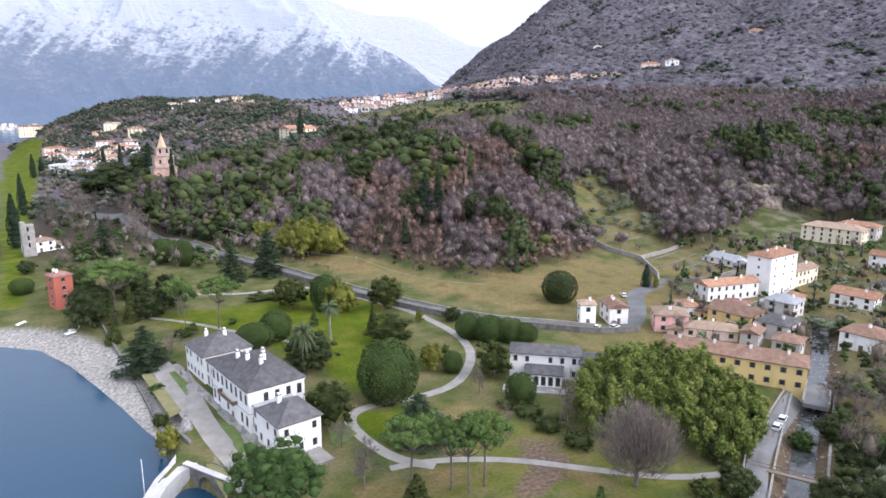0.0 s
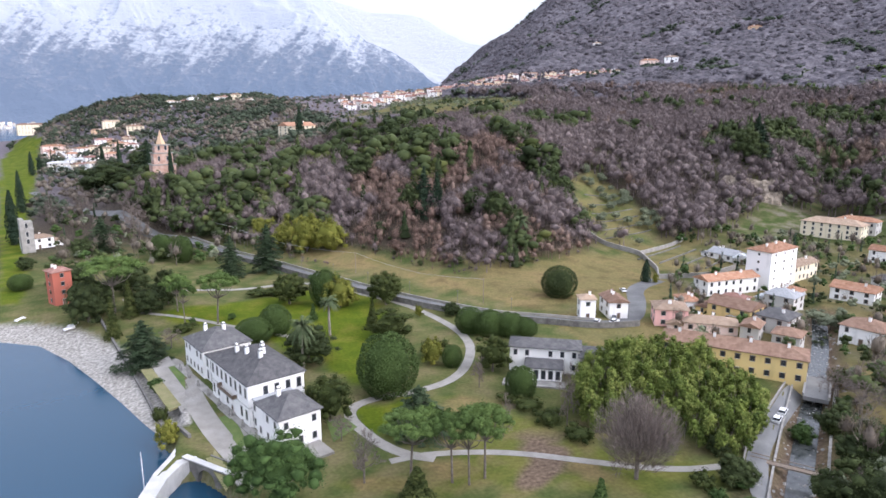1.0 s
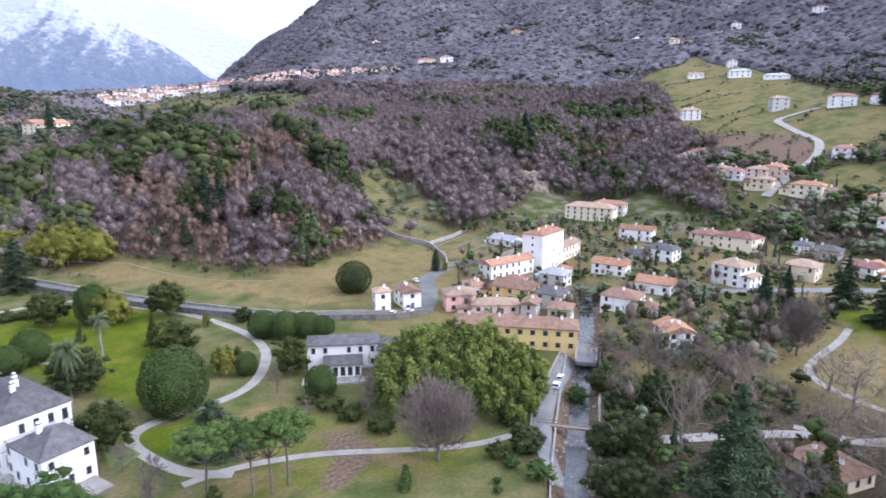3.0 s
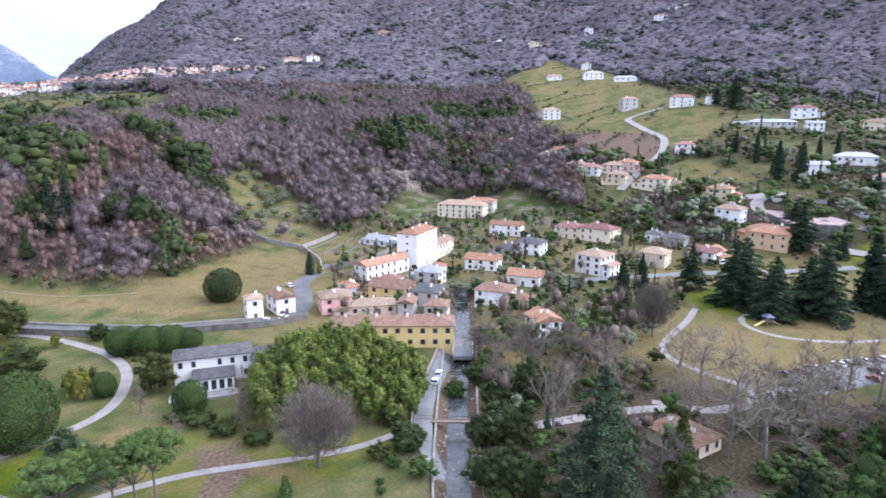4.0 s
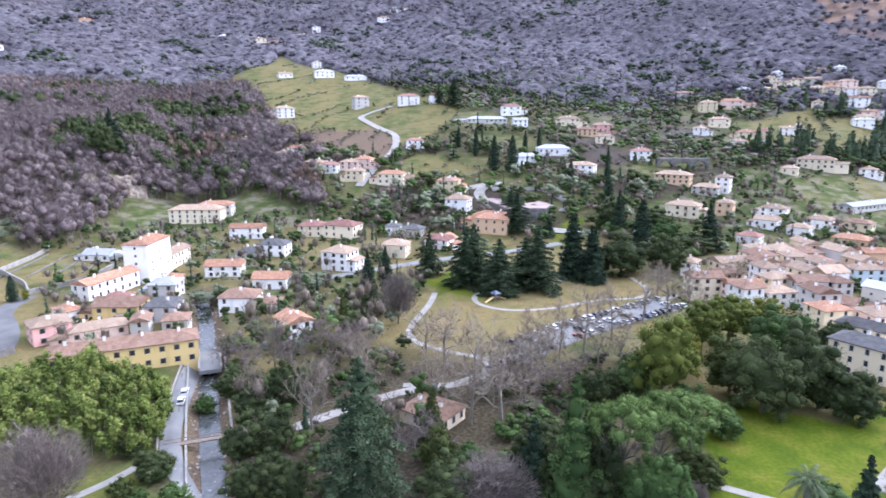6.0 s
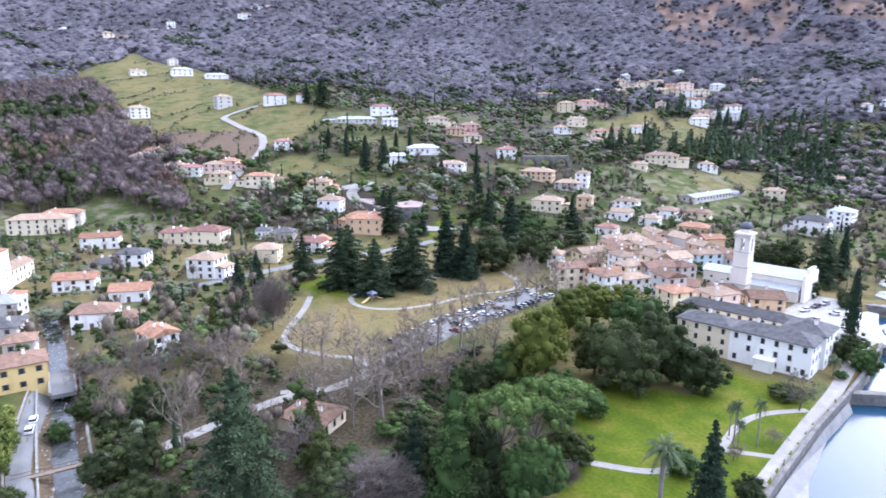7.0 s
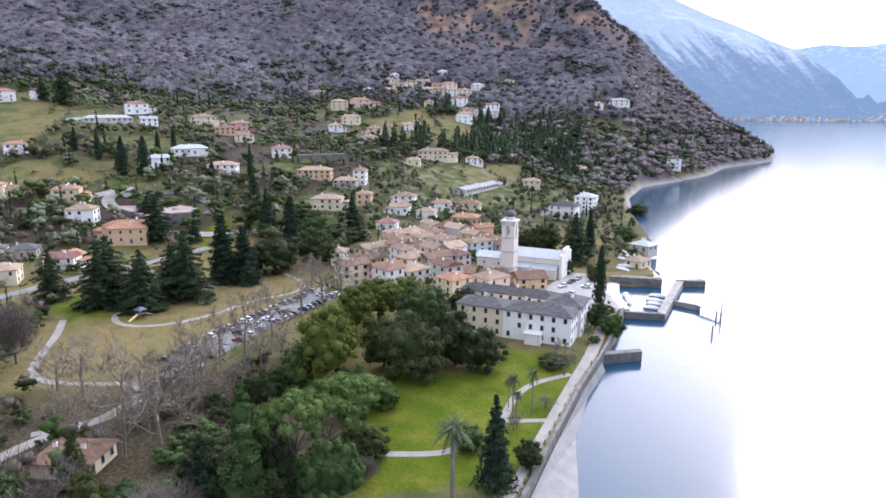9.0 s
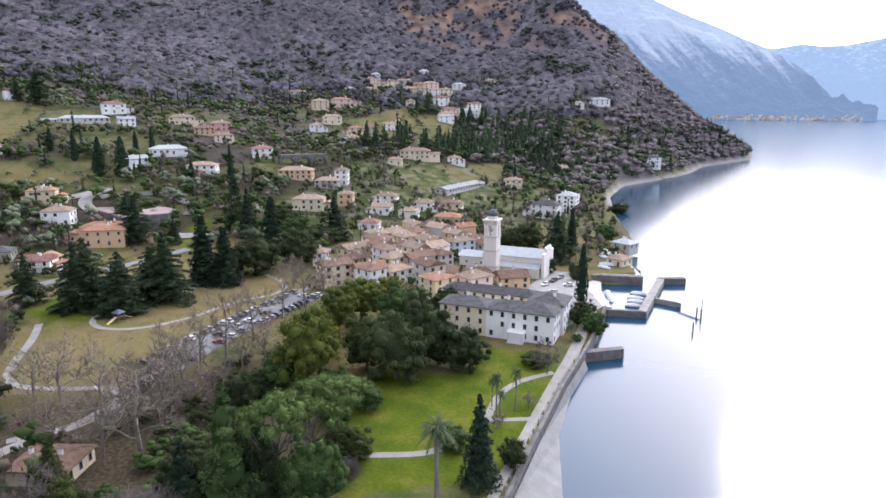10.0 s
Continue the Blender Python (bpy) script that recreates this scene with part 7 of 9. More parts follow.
def canopy_sheet():
    """The closed crowns of the mountain wood, joined: low rounded crowns that meet in shallow creases."""
    b, r = np.arange(20, 121, 0.16), np.exp(np.arange(math.log(735), math.log(2300), 0.0042))
    B, R = np.meshgrid(np.radians(b), r, indexing="ij")
    X, Y = R * np.sin(B), R * np.cos(B)
    cell = 9.5
    gx, gy = np.floor(X / cell), np.floor(Y / cell)
    best, tone, tall = np.full(X.shape, 9.0), np.zeros(X.shape), np.zeros(X.shape)
    for i in (-1, 0, 1):
        for j in (-1, 0, 1):
            cx, cy = gx + i, gy + j
            h1, h2, h3 = (np.modf(np.abs(np.sin(cx * p + cy * q) * 43758.5))[0] for p, q in ((12.9898, 78.233), (39.346, 11.135), (73.156, 52.235)))
            d = np.hypot(X / cell - cx - h1, Y / cell - cy - h2)
            near = d < best
            best, tone, tall = np.where(near, d, best), np.where(near, h3, tone), np.where(near, h1, tall)
    ground_z = ground_many(X, Y)
    P = np.column_stack([X.ravel(), Y.ravel()])
    free = (~is_open(P)) & away_from_homes(P, 4.0) & (ground_z.ravel() > 58) & (value_noise(P[:, 0] / 60, P[:, 1] / 60, 3, 23) + 0.4 * np.clip((np.hypot(P[:, 0], P[:, 1]) - 760) / 200, 0, 1) > 0.42)
    bearing = np.degrees(B).ravel()
    crag = (bearing > 101) & (bearing < 119) & (value_noise(P[:, 0] / 26, P[:, 1] / 26, 4, 14) > 0.58 - 0.06 * np.clip((bearing - 104) / 8, 0, 1)) & (ground_z.ravel() > 150)
    free &= ~crag
    nb, nr = X.shape
    inner = free.reshape(nb, nr).astype(float)
    inner[:, :1] = 0
    for _ in range(6):
        q = np.pad(inner, 1, mode="edge")
        inner = np.minimum(inner, (q[:-2, 1:-1] + q[2:, 1:-1] + q[1:-1, :-2] + q[1:-1, 2:]) / 4)
    Z = ground_z - 0.5 + inner ** 2 * (7.0 + 2.5 * tall - 5.0 * best ** 2 + 1.6 * (value_noise(X / 4, Y / 4, 2, 51) - 0.5))
    i, j = np.meshgrid(np.arange(nb - 1), np.arange(nr - 1), indexing="ij")
    a = (i * nr + j).ravel()
    Q = np.stack([a, a + 1, a + nr + 1, a + nr], -1)
    Q = Q[free[Q].all(1)]
    used, inverse = np.unique(Q, return_inverse=True)
    V = np.column_stack([P, Z.ravel()])[used]
    stand = value_noise(X / 70, Y / 70, 3, 77).ravel()[used]
    me = np_mesh("mountain_wood", V, [inverse.reshape(-1, 4)], CANOPY_HAZE, smooth=True)
    me.attributes.new("tone", "FLOAT", "POINT").data.foreach_set("value", np.clip(0.5 + (tone.ravel()[used] - 0.5) * 0.85 + (stand - 0.5) * 1.3, 0, 1).astype(np.float32))
    tagged(new("mountain_wood", me), "closed grey-purple winter canopy on the mountain", "woods", kind="stuff")


def build_woods():
    # wooded hill behind the park
    P, rng = sown(1, -6, 33, 280, 560, 4.5, 2.2)
    b, r = np.degrees(np.arctan2(P[:, 0], P[:, 1])), np.hypot(P[:, 0], P[:, 1])
    z = ground_many(P[:, 0], P[:, 1])
    clear = ~((b > 5.4) & (b < 10.5) & (r > 490))
    P, b, r, z = P[clear], b[clear], r[clear], z[clear]
    n = value_noise(P[:, 0] / 28, P[:, 1] / 28, 3, 2)
    chance = np.where(b < 8, 0.22, -0.1) + np.where(z > 40, 0.2, 0) + (n - 0.5) * 1.6
    green = rng.uniform(size=len(P)) < chance
    russet = (~green) & (b > 12) & (r < 440) & (value_noise(P[:, 0] / 30, P[:, 1] / 30, 2, 8) > 0.46)
    h = rng.uniform(9.5, 17, len(P)) * np.clip(0.55 + z / 40, 0.6, 1.0)
    bare = ~green & ~russet
    wood("bare_wood", P[bare], h[bare], BARE_FINE, WOOD_TWIGS, "bare purple-brown winter wood on the hill", 1, 1.5)
    wood("russet_wood", P[russet], h[russet] * 0.9, BARE_FINE, WOOD_RUSSET, "russet-brown winter wood on the hill", 2, 1.25)
    dark = rng.uniform(size=len(P)) < 0.72
    wood("evergreen_wood", P[green & dark], h[green & dark] * 1.3, GREEN_FINE + CONE_FINE, LEAF_DARK, "dark evergreen wood on the hill crest", 3, 1.3)
    wood("evergreen_wood", P[green & ~dark], h[green & ~dark] * 1.05, GREEN_FINE, LEAF_OLD, "bronze-green evergreen wood on the hill", 4, 1.3)
    # brush at the foot of the hill
    P, rng = strewn(51, 4, 33, 262, 350, 5.0)
    z = ground_many(P[:, 0], P[:, 1])
    P = P[(z > 0.7) & (z < 9) & ~inside(P[:, 0], P[:, 1], MEADOW_ROAD) & (along(P[:, 0], P[:, 1], ROAD_MAIN)[0] > 7) & away_from_homes(P, 2.0)]
    k = rng.uniform(size=len(P))
    for lo, hi, stock, mat, label in ((0, 0.6, BARE_FINE, WOOD_TWIGS, "low bare brush at the foot of the hill"), (0.6, 0.85, BARE_FINE, WOOD_RUSSET, "russet brush at the edge of the meadow"), (0.85, 1, GREEN_FINE, LEAF_DARK, "dark low shrubs at the edge of the meadow")):
        q = (k >= lo) & (k < hi)
        wood("brush", P[q], rng.uniform(1.0, 3.6, int(q.sum())), stock, mat, label, 52 + int(lo * 10), 1.5)
    # gorge and the slopes behind it
    P, rng = sown(2, 20, 62, 348, 800, 5.0, 3.0)
    n = value_noise(P[:, 0] / 40, P[:, 1] / 40, 3, 3)
    b, r = np.degrees(np.arctan2(P[:, 0], P[:, 1])), np.hypot(P[:, 0], P[:, 1])
    edge = 27 + 9 * (value_noise(P[:, 0] / 70, P[:, 1] / 70, 3, 91) - 0.5) - np.clip((r - 520) / 40, 0, 5)
    seen = ((b > 37) | (r < 630) | (rng.uniform(size=len(P)) < 0.55)) & (b > edge)
    P, n, b, r = P[seen], n[seen], b[seen], r[seen]
    n = n + 0.2 * ((b > 42) & (b < 56) & (r > 420) & (r < 690))
    green = n + rng.uniform(-0.12, 0.12, len(P)) > 0.73
    h = rng.uniform(9, 17, len(P))
    russet = ~green & (value_noise(P[:, 0] / 50, P[:, 1] / 50, 2, 18) > 0.68)
    wood("bare_wood", P[~green & ~russet], h[~green & ~russet], BARE_FINE, WOOD_TWIGS, "bare grey-purple winter wood above the gorge", 5, 1.55)
    wood("russet_wood", P[russet], h[russet], BARE_FINE, WOOD_RUSSET, "russet winter wood above the gorge", 6)
    wood("evergreen_wood", P[green], h[green], GREEN_FINE + CONE_FINE, LEAF_DARK, "dark evergreens in the gorge", 7)
    # low ground beyond the park, with gardens
    P, rng = sown(3, -13.5, 30, 520, 1560, 7.6, -1.0)
    n = value_noise(P[:, 0] / 60, P[:, 1] / 60, 3, 4)
    green = n + rng.uniform(-0.25, 0.25, len(P)) > 0.5
    near_village = (P[:, 0] > 130) & (P[:, 1] > 560)
    keep_it = ~near_village | (rng.uniform(size=len(P)) < 0.3)
    keep_it &= (np.degrees(np.arctan2(P[:, 0], P[:, 1])) > 1) | (np.hypot(P[:, 0], P[:, 1]) > 1300) | (rng.uniform(size=len(P)) < 0.5)
    P, green = P[keep_it], green[keep_it]
    h = rng.uniform(8, 14, len(P)) * np.where((P[:, 0] > 130) & (P[:, 1] > 560), 0.55, 1.0)
    wood("bare_wood", P[~green], h[~green], BARE_FAR, WOOD_PALE, "bare grey trees among far gardens", 8, 1.1)
    wood("evergreen_wood", P[green], h[green], GREEN_FAR + GREEN_FAR + COLUMN, LEAF_HAZE, "dark evergreens among far gardens", 9, 1.35)
    # the mountain: a closed canopy, with taller trees standing out of it
    canopy_sheet()
    P, rng = sown(4, 21, 119, 740, 1180, 10.5, 55)
    P = P[~bare_rock(P)]
    green = value_noise(P[:, 0] / 70, P[:, 1] / 70, 3, 5) + rng.uniform(-0.1, 0.1, len(P)) > 0.72
    h = rng.uniform(10, 15, len(P))
    wood("mountain_wood", P[~green], h[~green], BARE_FAR, WOOD_HAZE, "bare grey-purple chestnut wood on the mountain foot", 10, 1.1)
    wood("evergreen_wood", P[green], h[green], GREEN_FAR, LEAF_HAZE, "dark evergreens on the mountain foot", 11, 1.3)
    P, rng = sown(5, 20, 119, 1180, 2050, 13, 60)
    P = P[~bare_rock(P)]
    green = value_noise(P[:, 0] / 90, P[:, 1] / 90, 3, 6) + rng.uniform(-0.1, 0.1, len(P)) > 0.7
    h = rng.uniform(12, 17, len(P))
    wood("mountain_wood", P[~green], h[~green], BARE_FAR, WOOD_HAZE, "bare grey-purple wood high on the mountain", 12, 1.1)
    wood("evergreen_wood", P[green], h[green], GREEN_FAR, LEAF_HAZE, "dark evergreens high on the mountain", 13, 1.2)
    # the wooded cape
    P, rng = sown(6, 107, 131, 560, 1160, 7.0, -2.8)
    P = P[(np.degrees(np.arctan2(P[:, 0], P[:, 1])) > 118.5) | (np.hypot(P[:, 0], P[:, 1]) < 765)]
    z = ground_many(P[:, 0], P[:, 1])
    green = rng.uniform(size=len(P)) < np.where(z < 45, 0.4, 0.05)
    h = rng.uniform(8, 14, len(P))
    wood("bare_wood", P[~green], h[~green], BARE_FAR, WOOD_CAPE, "bare brown wood on the cape", 14, 1.5)
    wood("evergreen_wood", P[green], h[green] * 0.9, GREEN_FAR + CONE_FINE, NEEDLE_BLUE, "dark blue-green evergreen wood on the cape by the lake", 15, 1.5)
    # conifers above the old town
    P, rng = sown(8, 98, 115, 545, 770, 8.0, 1.0)
    P = P[value_noise(P[:, 0] / 45, P[:, 1] / 45, 2, 48) > 0.5]
    wood("conifer_wood", P, rng.uniform(11, 23, len(P)), CONE_FINE + CONE_FINE + COLUMN, NEEDLE_BLUE, "dark blue-green conifers above the old town", 81, 1.25)
    # undergrowth in the park beside the stream
    P, rng = strewn(9, 50, 92, 88, 188, 3.4)
    free = value_noise(P[:, 0] / 11, P[:, 1] / 11, 2, 49) > 0.47
    for way, gap in ((PATH_PARKING, 4), (PATH_PLAY, 4), (STREAM, 6), (ROAD_BRIDGE, 6), (PARKING, 10), (PATH_LOW, 4)):
        free &= along(P[:, 0], P[:, 1], way)[0] > gap
    for poly in LAWNS + MEADOWS:
        free &= ~inside(P[:, 0], P[:, 1], poly)
    d, side = along(P[:, 0], P[:, 1], SHORE)
    P = P[free & (side > 0) & (d > 8) & away_from_homes(P, 2.0)]
    k = rng.uniform(size=len(P))
    for lo, hi, stock, mat, label in ((0, 0.45, GREEN_FINE, LEAF_DARK, "dark evergreen undergrowth in the park"), (0.45, 0.65, GREEN_FINE, LEAF_MID, "green laurel undergrowth in the park"), (0.65, 1, BARE_FINE, WOOD_TWIGS, "bare brown undergrowth in the park")):
        q = (k >= lo) & (k < hi)
        wood("undergrowth", P[q], rng.uniform(1.5, 4.5, int(q.sum())), stock, mat, label, 91 + int(lo * 10), 1.5)
    # gardens of the valley
    P, rng = sown(7, 48, 118, 330, 900, 6.4, 1.5)
    n = value_noise(P[:, 0] / 38, P[:, 1] / 38, 3, 7)
    P = P[n + rng.uniform(-0.12, 0.12, len(P)) > 0.43]
    k = rng.uniform(size=len(P))
    h = rng.uniform(5, 12.5, len(P))
    for lo, hi, stock, mat, label, plump in ((0, 0.28, GREEN_FINE + CONE_FINE, LEAF_DARK, "dark evergreen garden trees", 1.4), (0.28, 0.42, GREEN_FINE, LEAF_MID, "green garden trees", 1.4),
                                             (0.42, 0.6, GREEN_FINE, LEAF_OLIVE, "olive trees on terraces", 1.3), (0.6, 0.93, BARE_FINE, WOOD_PALE, "bare grey garden trees", 1.5),
                                             (0.93, 1.0, COLUMN, NEEDLE_DARK, "dark cypresses among the gardens", 1.3)):
        q = (k >= lo) & (k < hi)
        far = np.hypot(P[:, 0], P[:, 1]) > 520
        wood("garden_trees", P[q & ~far], h[q & ~far] * (1.3 if stock is COLUMN else 0.85), stock, mat, label, 16 + int(lo * 10), plump)
        stock = stock if stock is COLUMN else (BARE_FAR if stock is BARE_FINE else GREEN_FAR)
        wood("garden_trees", P[q & far], h[q & far] * (1.3 if stock is COLUMN else 0.85), stock, mat, "far " + label, 46 + int(lo * 10), plump * (0.8 if stock is BARE_FAR else 1))
    # gardens between the village houses and along the stream
    for seed, b0, b1, r0, r1, gap, tall, lowest in ((21, 40, 75, 215, 410, 6.0, 5.5, -1.0), (22, 52, 72, 130, 240, 7.5, 7.5, -1.0), (23, 92, 122, 300, 560, 7.5, 6.0, -1.0), (24, -12, 12, 330, 520, 8.5, 7.0, -1.0)):
        P, rng = strewn(seed, b0, b1, r0, r1, gap)
        hit = np.zeros(len(P), bool)
        for poly in LAWNS + MEADOWS + FIELDS:
            hit |= inside(P[:, 0], P[:, 1], poly)
        for q in WAYS + [PARKING, PATH_PLAY, PATH_LOOP, PATH_PARKING, STREAM]:
            hit |= along(P[:, 0], P[:, 1], q)[0] < 5.5
        d, side = along(P[:, 0], P[:, 1], SHORE)
        P = P[~hit & (side > 0) & (d > 6) & away_from_homes(P, 1.5)]
        k = rng.uniform(size=len(P))
        h = tall * rng.uniform(0.6, 1.5, len(P))
        for lo, hi, stock, mat, label in ((0, 0.3, GREEN_FINE, LEAF_DARK, "dark evergreen shrubs between houses"), (0.3, 0.5, GREEN_FINE, LEAF_MID, "green garden shrubs between houses"),
                                          (0.5, 0.6, GREEN_FINE, LEAF_OLIVE, "silver olive trees between houses"), (0.6, 0.94, BARE_FINE, WOOD_PALE, "bare pale winter trees between houses"), (0.94, 1.0, COLUMN, NEEDLE_DARK, "dark cypresses between houses")):
            q = (k >= lo) & (k < hi)
            if q.sum():
                wood("garden_trees", P[q], h[q] * (1.3 if mat in (WOOD_PALE, NEEDLE_DARK) else 0.8), stock, mat, label, seed * 10 + int(lo * 10), 1.1)
    # hedges and shrubs round the gardens
    rng = np.random.default_rng(31)
    rows = []
    for x, y, size in HOMES:
        if 240 < math.hypot(x, y) < 760 and x > 150 and size < 30:
            a = rng.uniform(0, 3.14)
            for sgn in (-1, 1):
                if rng.uniform() < 0.7:
                    cx, cy = x - math.sin(a) * sgn * (size * 0.6 + 4), y + math.cos(a) * sgn * (size * 0.6 + 4)
                    rows += [(cx + math.cos(a) * u + rng.normal() * 0.3, cy + math.sin(a) * u + rng.normal() * 0.3) for u in np.arange(-9, 9, 1.3)]
    rows = np.array(rows)
    rows = rows[away_from_homes(rows, -1.0)]
    wood("garden_hedges", rows, rng.uniform(1.4, 3.0, len(rows)), HEDGE, LEAF_DARK, "dark clipped hedges round the gardens", 41, 1.3)
    # hedgerows round the fields, with a few lone trees in them
    rng = np.random.default_rng(43)
    rows = []
    for poly in (FIELD_HIGH, FIELD_MID, FIELD_HAMLET, FIELD_HAMLET_LOW, FIELD_EAST, FIELD_LEFT, PLOUGHED):
        edge = resample(list(poly) + [poly[0]], 2.6)
        gap = value_noise(edge[:, 0] / 14, edge[:, 1] / 14, 2, 44)
        rows += [p + rng.normal(size=2) * 1.6 for p, g in zip(edge, gap) if g > 0.45]
        lo, hi = np.min(poly, axis=0), np.max(poly, axis=0)
        lone = rng.uniform(lo, hi, (26, 2))
        rows += list(lone[inside(lone[:, 0], lone[:, 1], poly)])
        for y in np.arange(lo[1] + 12, hi[1], 34):
            line = np.column_stack([np.arange(lo[0], hi[0], 3.0), np.full(len(np.arange(lo[0], hi[0], 3.0)), y)])
            line[:, 1] += 9 * np.sin(line[:, 0] / 37 + y) + rng.normal(size=len(line))
            keep_it = inside(line[:, 0], line[:, 1], poly) & (value_noise(line[:, 0] / 30, line[:, 1] / 30, 2, 45) > 0.5)
            rows += list(line[keep_it])
    rows = np.array(rows)
    rows = rows[away_from_homes(rows, 1.0)]
    for way in WAYS:
        rows = rows[along(rows[:, 0], rows[:, 1], way)[0] > 5]
    k = rng.uniform(size=len(rows))
    for lo, hi, stock, mat, label in ((0, 0.5, BARE_FINE, WOOD_PALE, "bare grey hedgerows round the fields"), (0.5, 0.75, GREEN_FAR, LEAF_DARK, "dark green hedgerow shrubs"), (0.75, 1, GREEN_FAR, LEAF_OLIVE, "pale olive shrubs on the field terraces")):
        q = (k >= lo) & (k < hi)
        wood("hedgerow", rows[q], rng.uniform(1.2, 4.2, int(q.sum())), stock, mat, label, 61 + int(lo * 8), 1.5)
    # olives on the slope below the hill village
    P, rng = strewn(14, 10, 33, 500, 860, 9.0)
    P = P[inside(P[:, 0], P[:, 1], FIELD_LEFT) & away_from_homes(P, 2.0)]
    k = rng.uniform(size=len(P))
    wood("olive_trees", P[k < 0.6], rng.uniform(3, 5.5, int((k < 0.6).sum())), GREEN_FAR, LEAF_OLIVE, "silver olive trees on the slope below the village", 141, 1.5)
    wood("shrubs", P[k > 0.8], rng.uniform(4, 9, int((k > 0.8).sum())), GREEN_FAR + COLUMN, LEAF_DARK, "dark shrubs and cypresses below the village", 142, 1.1)
    # olive terraces
    xs = [p[0] for p in OLIVE_SLOPE]
    rng = np.random.default_rng(12)
    Q = np.column_stack([rng.uniform(min(xs), max(xs), 260), rng.uniform(280, 385, 260)])
    Q = Q[inside(Q[:, 0], Q[:, 1], OLIVE_SLOPE)]
    for x, y in Q[:48]:
        plant("olive", x, y, float(rng.uniform(4.5, 6.8)))


build_woods()

# ---- single trees of the park and the valley ----
plant("cedar", -21.7, 205.8, 15.0, 16.2)
plant("yew", -33.7, 235.5, 15.2, 6.1)
plant("yew", -29.8, 252.6, 14.6, 6.0)
plant("dome", 8.2, 115.6, 15.7, 20.3)
plant("magnolia", 24.0, 146.4, 13.6, 11.6)
plant("laurel", 41.5, 157.5, 18.8, 16.6)
plant("magnolia", 53.8, 198.7, 12.8, 15.7)
plant("yew", 50.7, 210.8, 10.7, 5.6)
plant("palm", 22.8, 182.5, 16.0, 8.3)
plant("palm", 35.3, 207.9, 14.1, 7.4)
plant("laurel", 18.1, 216.5, 11.4, 11.7)
plant("laurel", 11.0, 211.5, 8.9, 12.6)
plant("holm", 25.1, 187.2, 14.6, 16.3)
plant("pine", 0.1, 234.0, 19.4, 15.9)
plant("pine", -10.6, 232.1, 18.2, 10.2)
plant("pine", -13.8, 253.5, 15.3, 11.6)
plant("holm", -23.4, 256.7, 13.9, 13.6)
plant("pine", -35.9, 260.3, 23.0, 23.9)
plant("holm", -44.0, 256.4, 22.7, 17.5)
plant("holm", -56.8, 302.7, 16.5, 17.7)
plant("holm", -32.7, 288.5, 17.9, 18.3)
plant("holm", -17.5, 266.2, 17.0, 12.1)
plant("laurel", -42.2, 264.7, 13.1, 12.2)
plant("cone", 32.7, 226.6, 6.6, 4.2)
plant("magnolia", 62.5, 236.4, 15.1, 14.8)
plant("golden", 45.2, 239.5, 15.8, 14.7)
plant("laurel", 39.8, 244.7, 15.9, 11.3)
plant("magnolia", 27.2, 250.9, 14.0, 14.7)
plant("cedar", 7.8, 305.0, 19.6, 14.3)
plant("cedar", 24.3, 307.9, 23.3, 17.2)
plant("laurel", -13.7, 340.9, 15.2, 9.8)
plant("laurel", -24.0, 354.4, 13.5, 13.3)
plant("cedar", -54.8, 381.2, 19.5, 20.6)
plant("bare", -97.7, 483.7, 22.3, 17.4)
plant("bare", -37.8, 393.9, 25.6, 14.1)
plant("bare", -80.7, 493.1, 25.0, 19.4)
plant("bare", -45.6, 437.3, 22.8, 15.6)
plant("holm", -62.6, 370.2, 12.4, 13.4)
plant("cypress", -131.6, 559.6, 32.0, 7.1)
plant("cypress", -105.0, 423.1, 32.0, 8.5)
plant("holm", -84.5, 351.4, 8.2, 9.0)
plant("laurel", -77.6, 311.9, 7.8, 9.8)
plant("cypress", -189.6, 871.5, 27.9, 7.8)
plant("cypress", -182.4, 878.8, 22.4, 7.9)
plant("holm", -49.2, 647.4, 32.0, 31.9)
plant("cypress", -22.5, 486.6, 31.2, 4.7)
plant("cypress", -41.4, 562.3, 31.1, 5.9)
plant("holm", -72.2, 594.4, 30.1, 52.6)
plant("holm", -85.1, 611.2, 22.8, 32.6)
plant("cedar", -44.0, 585.0, 36.0, 26.0)
plant("cypress", 84.3, 616.1, 29.2, 9.2)
plant("cypress", -89.3, 804.0, 29.9, 6.4)
plant("cypress", -110.4, 835.5, 27.0, 6.6)
plant("golden", 46.9, 336.4, 26.0, 21.3)
plant("golden", 57.7, 329.9, 21.4, 19.8)
plant("golden", 37.7, 344.4, 19.1, 18.6)
plant("golden", 28.0, 365.7, 14.3, 16.3)
plant("holm", 143.5, 309.4, 22.0, 17.0)
plant("holm", 137.8, 324.1, 18.8, 15.0)
plant("holm", 150.8, 301.1, 16.5, 12.0)
plant("holm", 195.7, 331.0, 20.5, 14.0)
plant("holm", 91.6, 402.2, 22.0, 22.5)
plant("fir", 112.7, 339.0, 27.7, 15.8)
plant("fir", 119.1, 335.2, 24.5, 12.6)
plant("holm", 107.1, 344.3, 21.3, 16.0)
plant("palm", 146.8, 287.7, 15.0, 9.8)
plant("holm", 351.8, 351.4, 30.8, 26.2)
plant("fir", 362.5, 349.5, 29.0, 22.1)
plant("fir", 392.6, 383.0, 25.1, 12.5)
plant("ball", 131.2, 221.9, 13.9, 14.5)
plant("cypress", 178.9, 229.1, 10.7, 4.7)
plant("golden", 182.0, 226.4, 5.6, 3.1)
plant("holm", 81.6, 214.3, 6.5, 7.6)
plant("laurel", 81.0, 195.3, 9.9, 10.2)
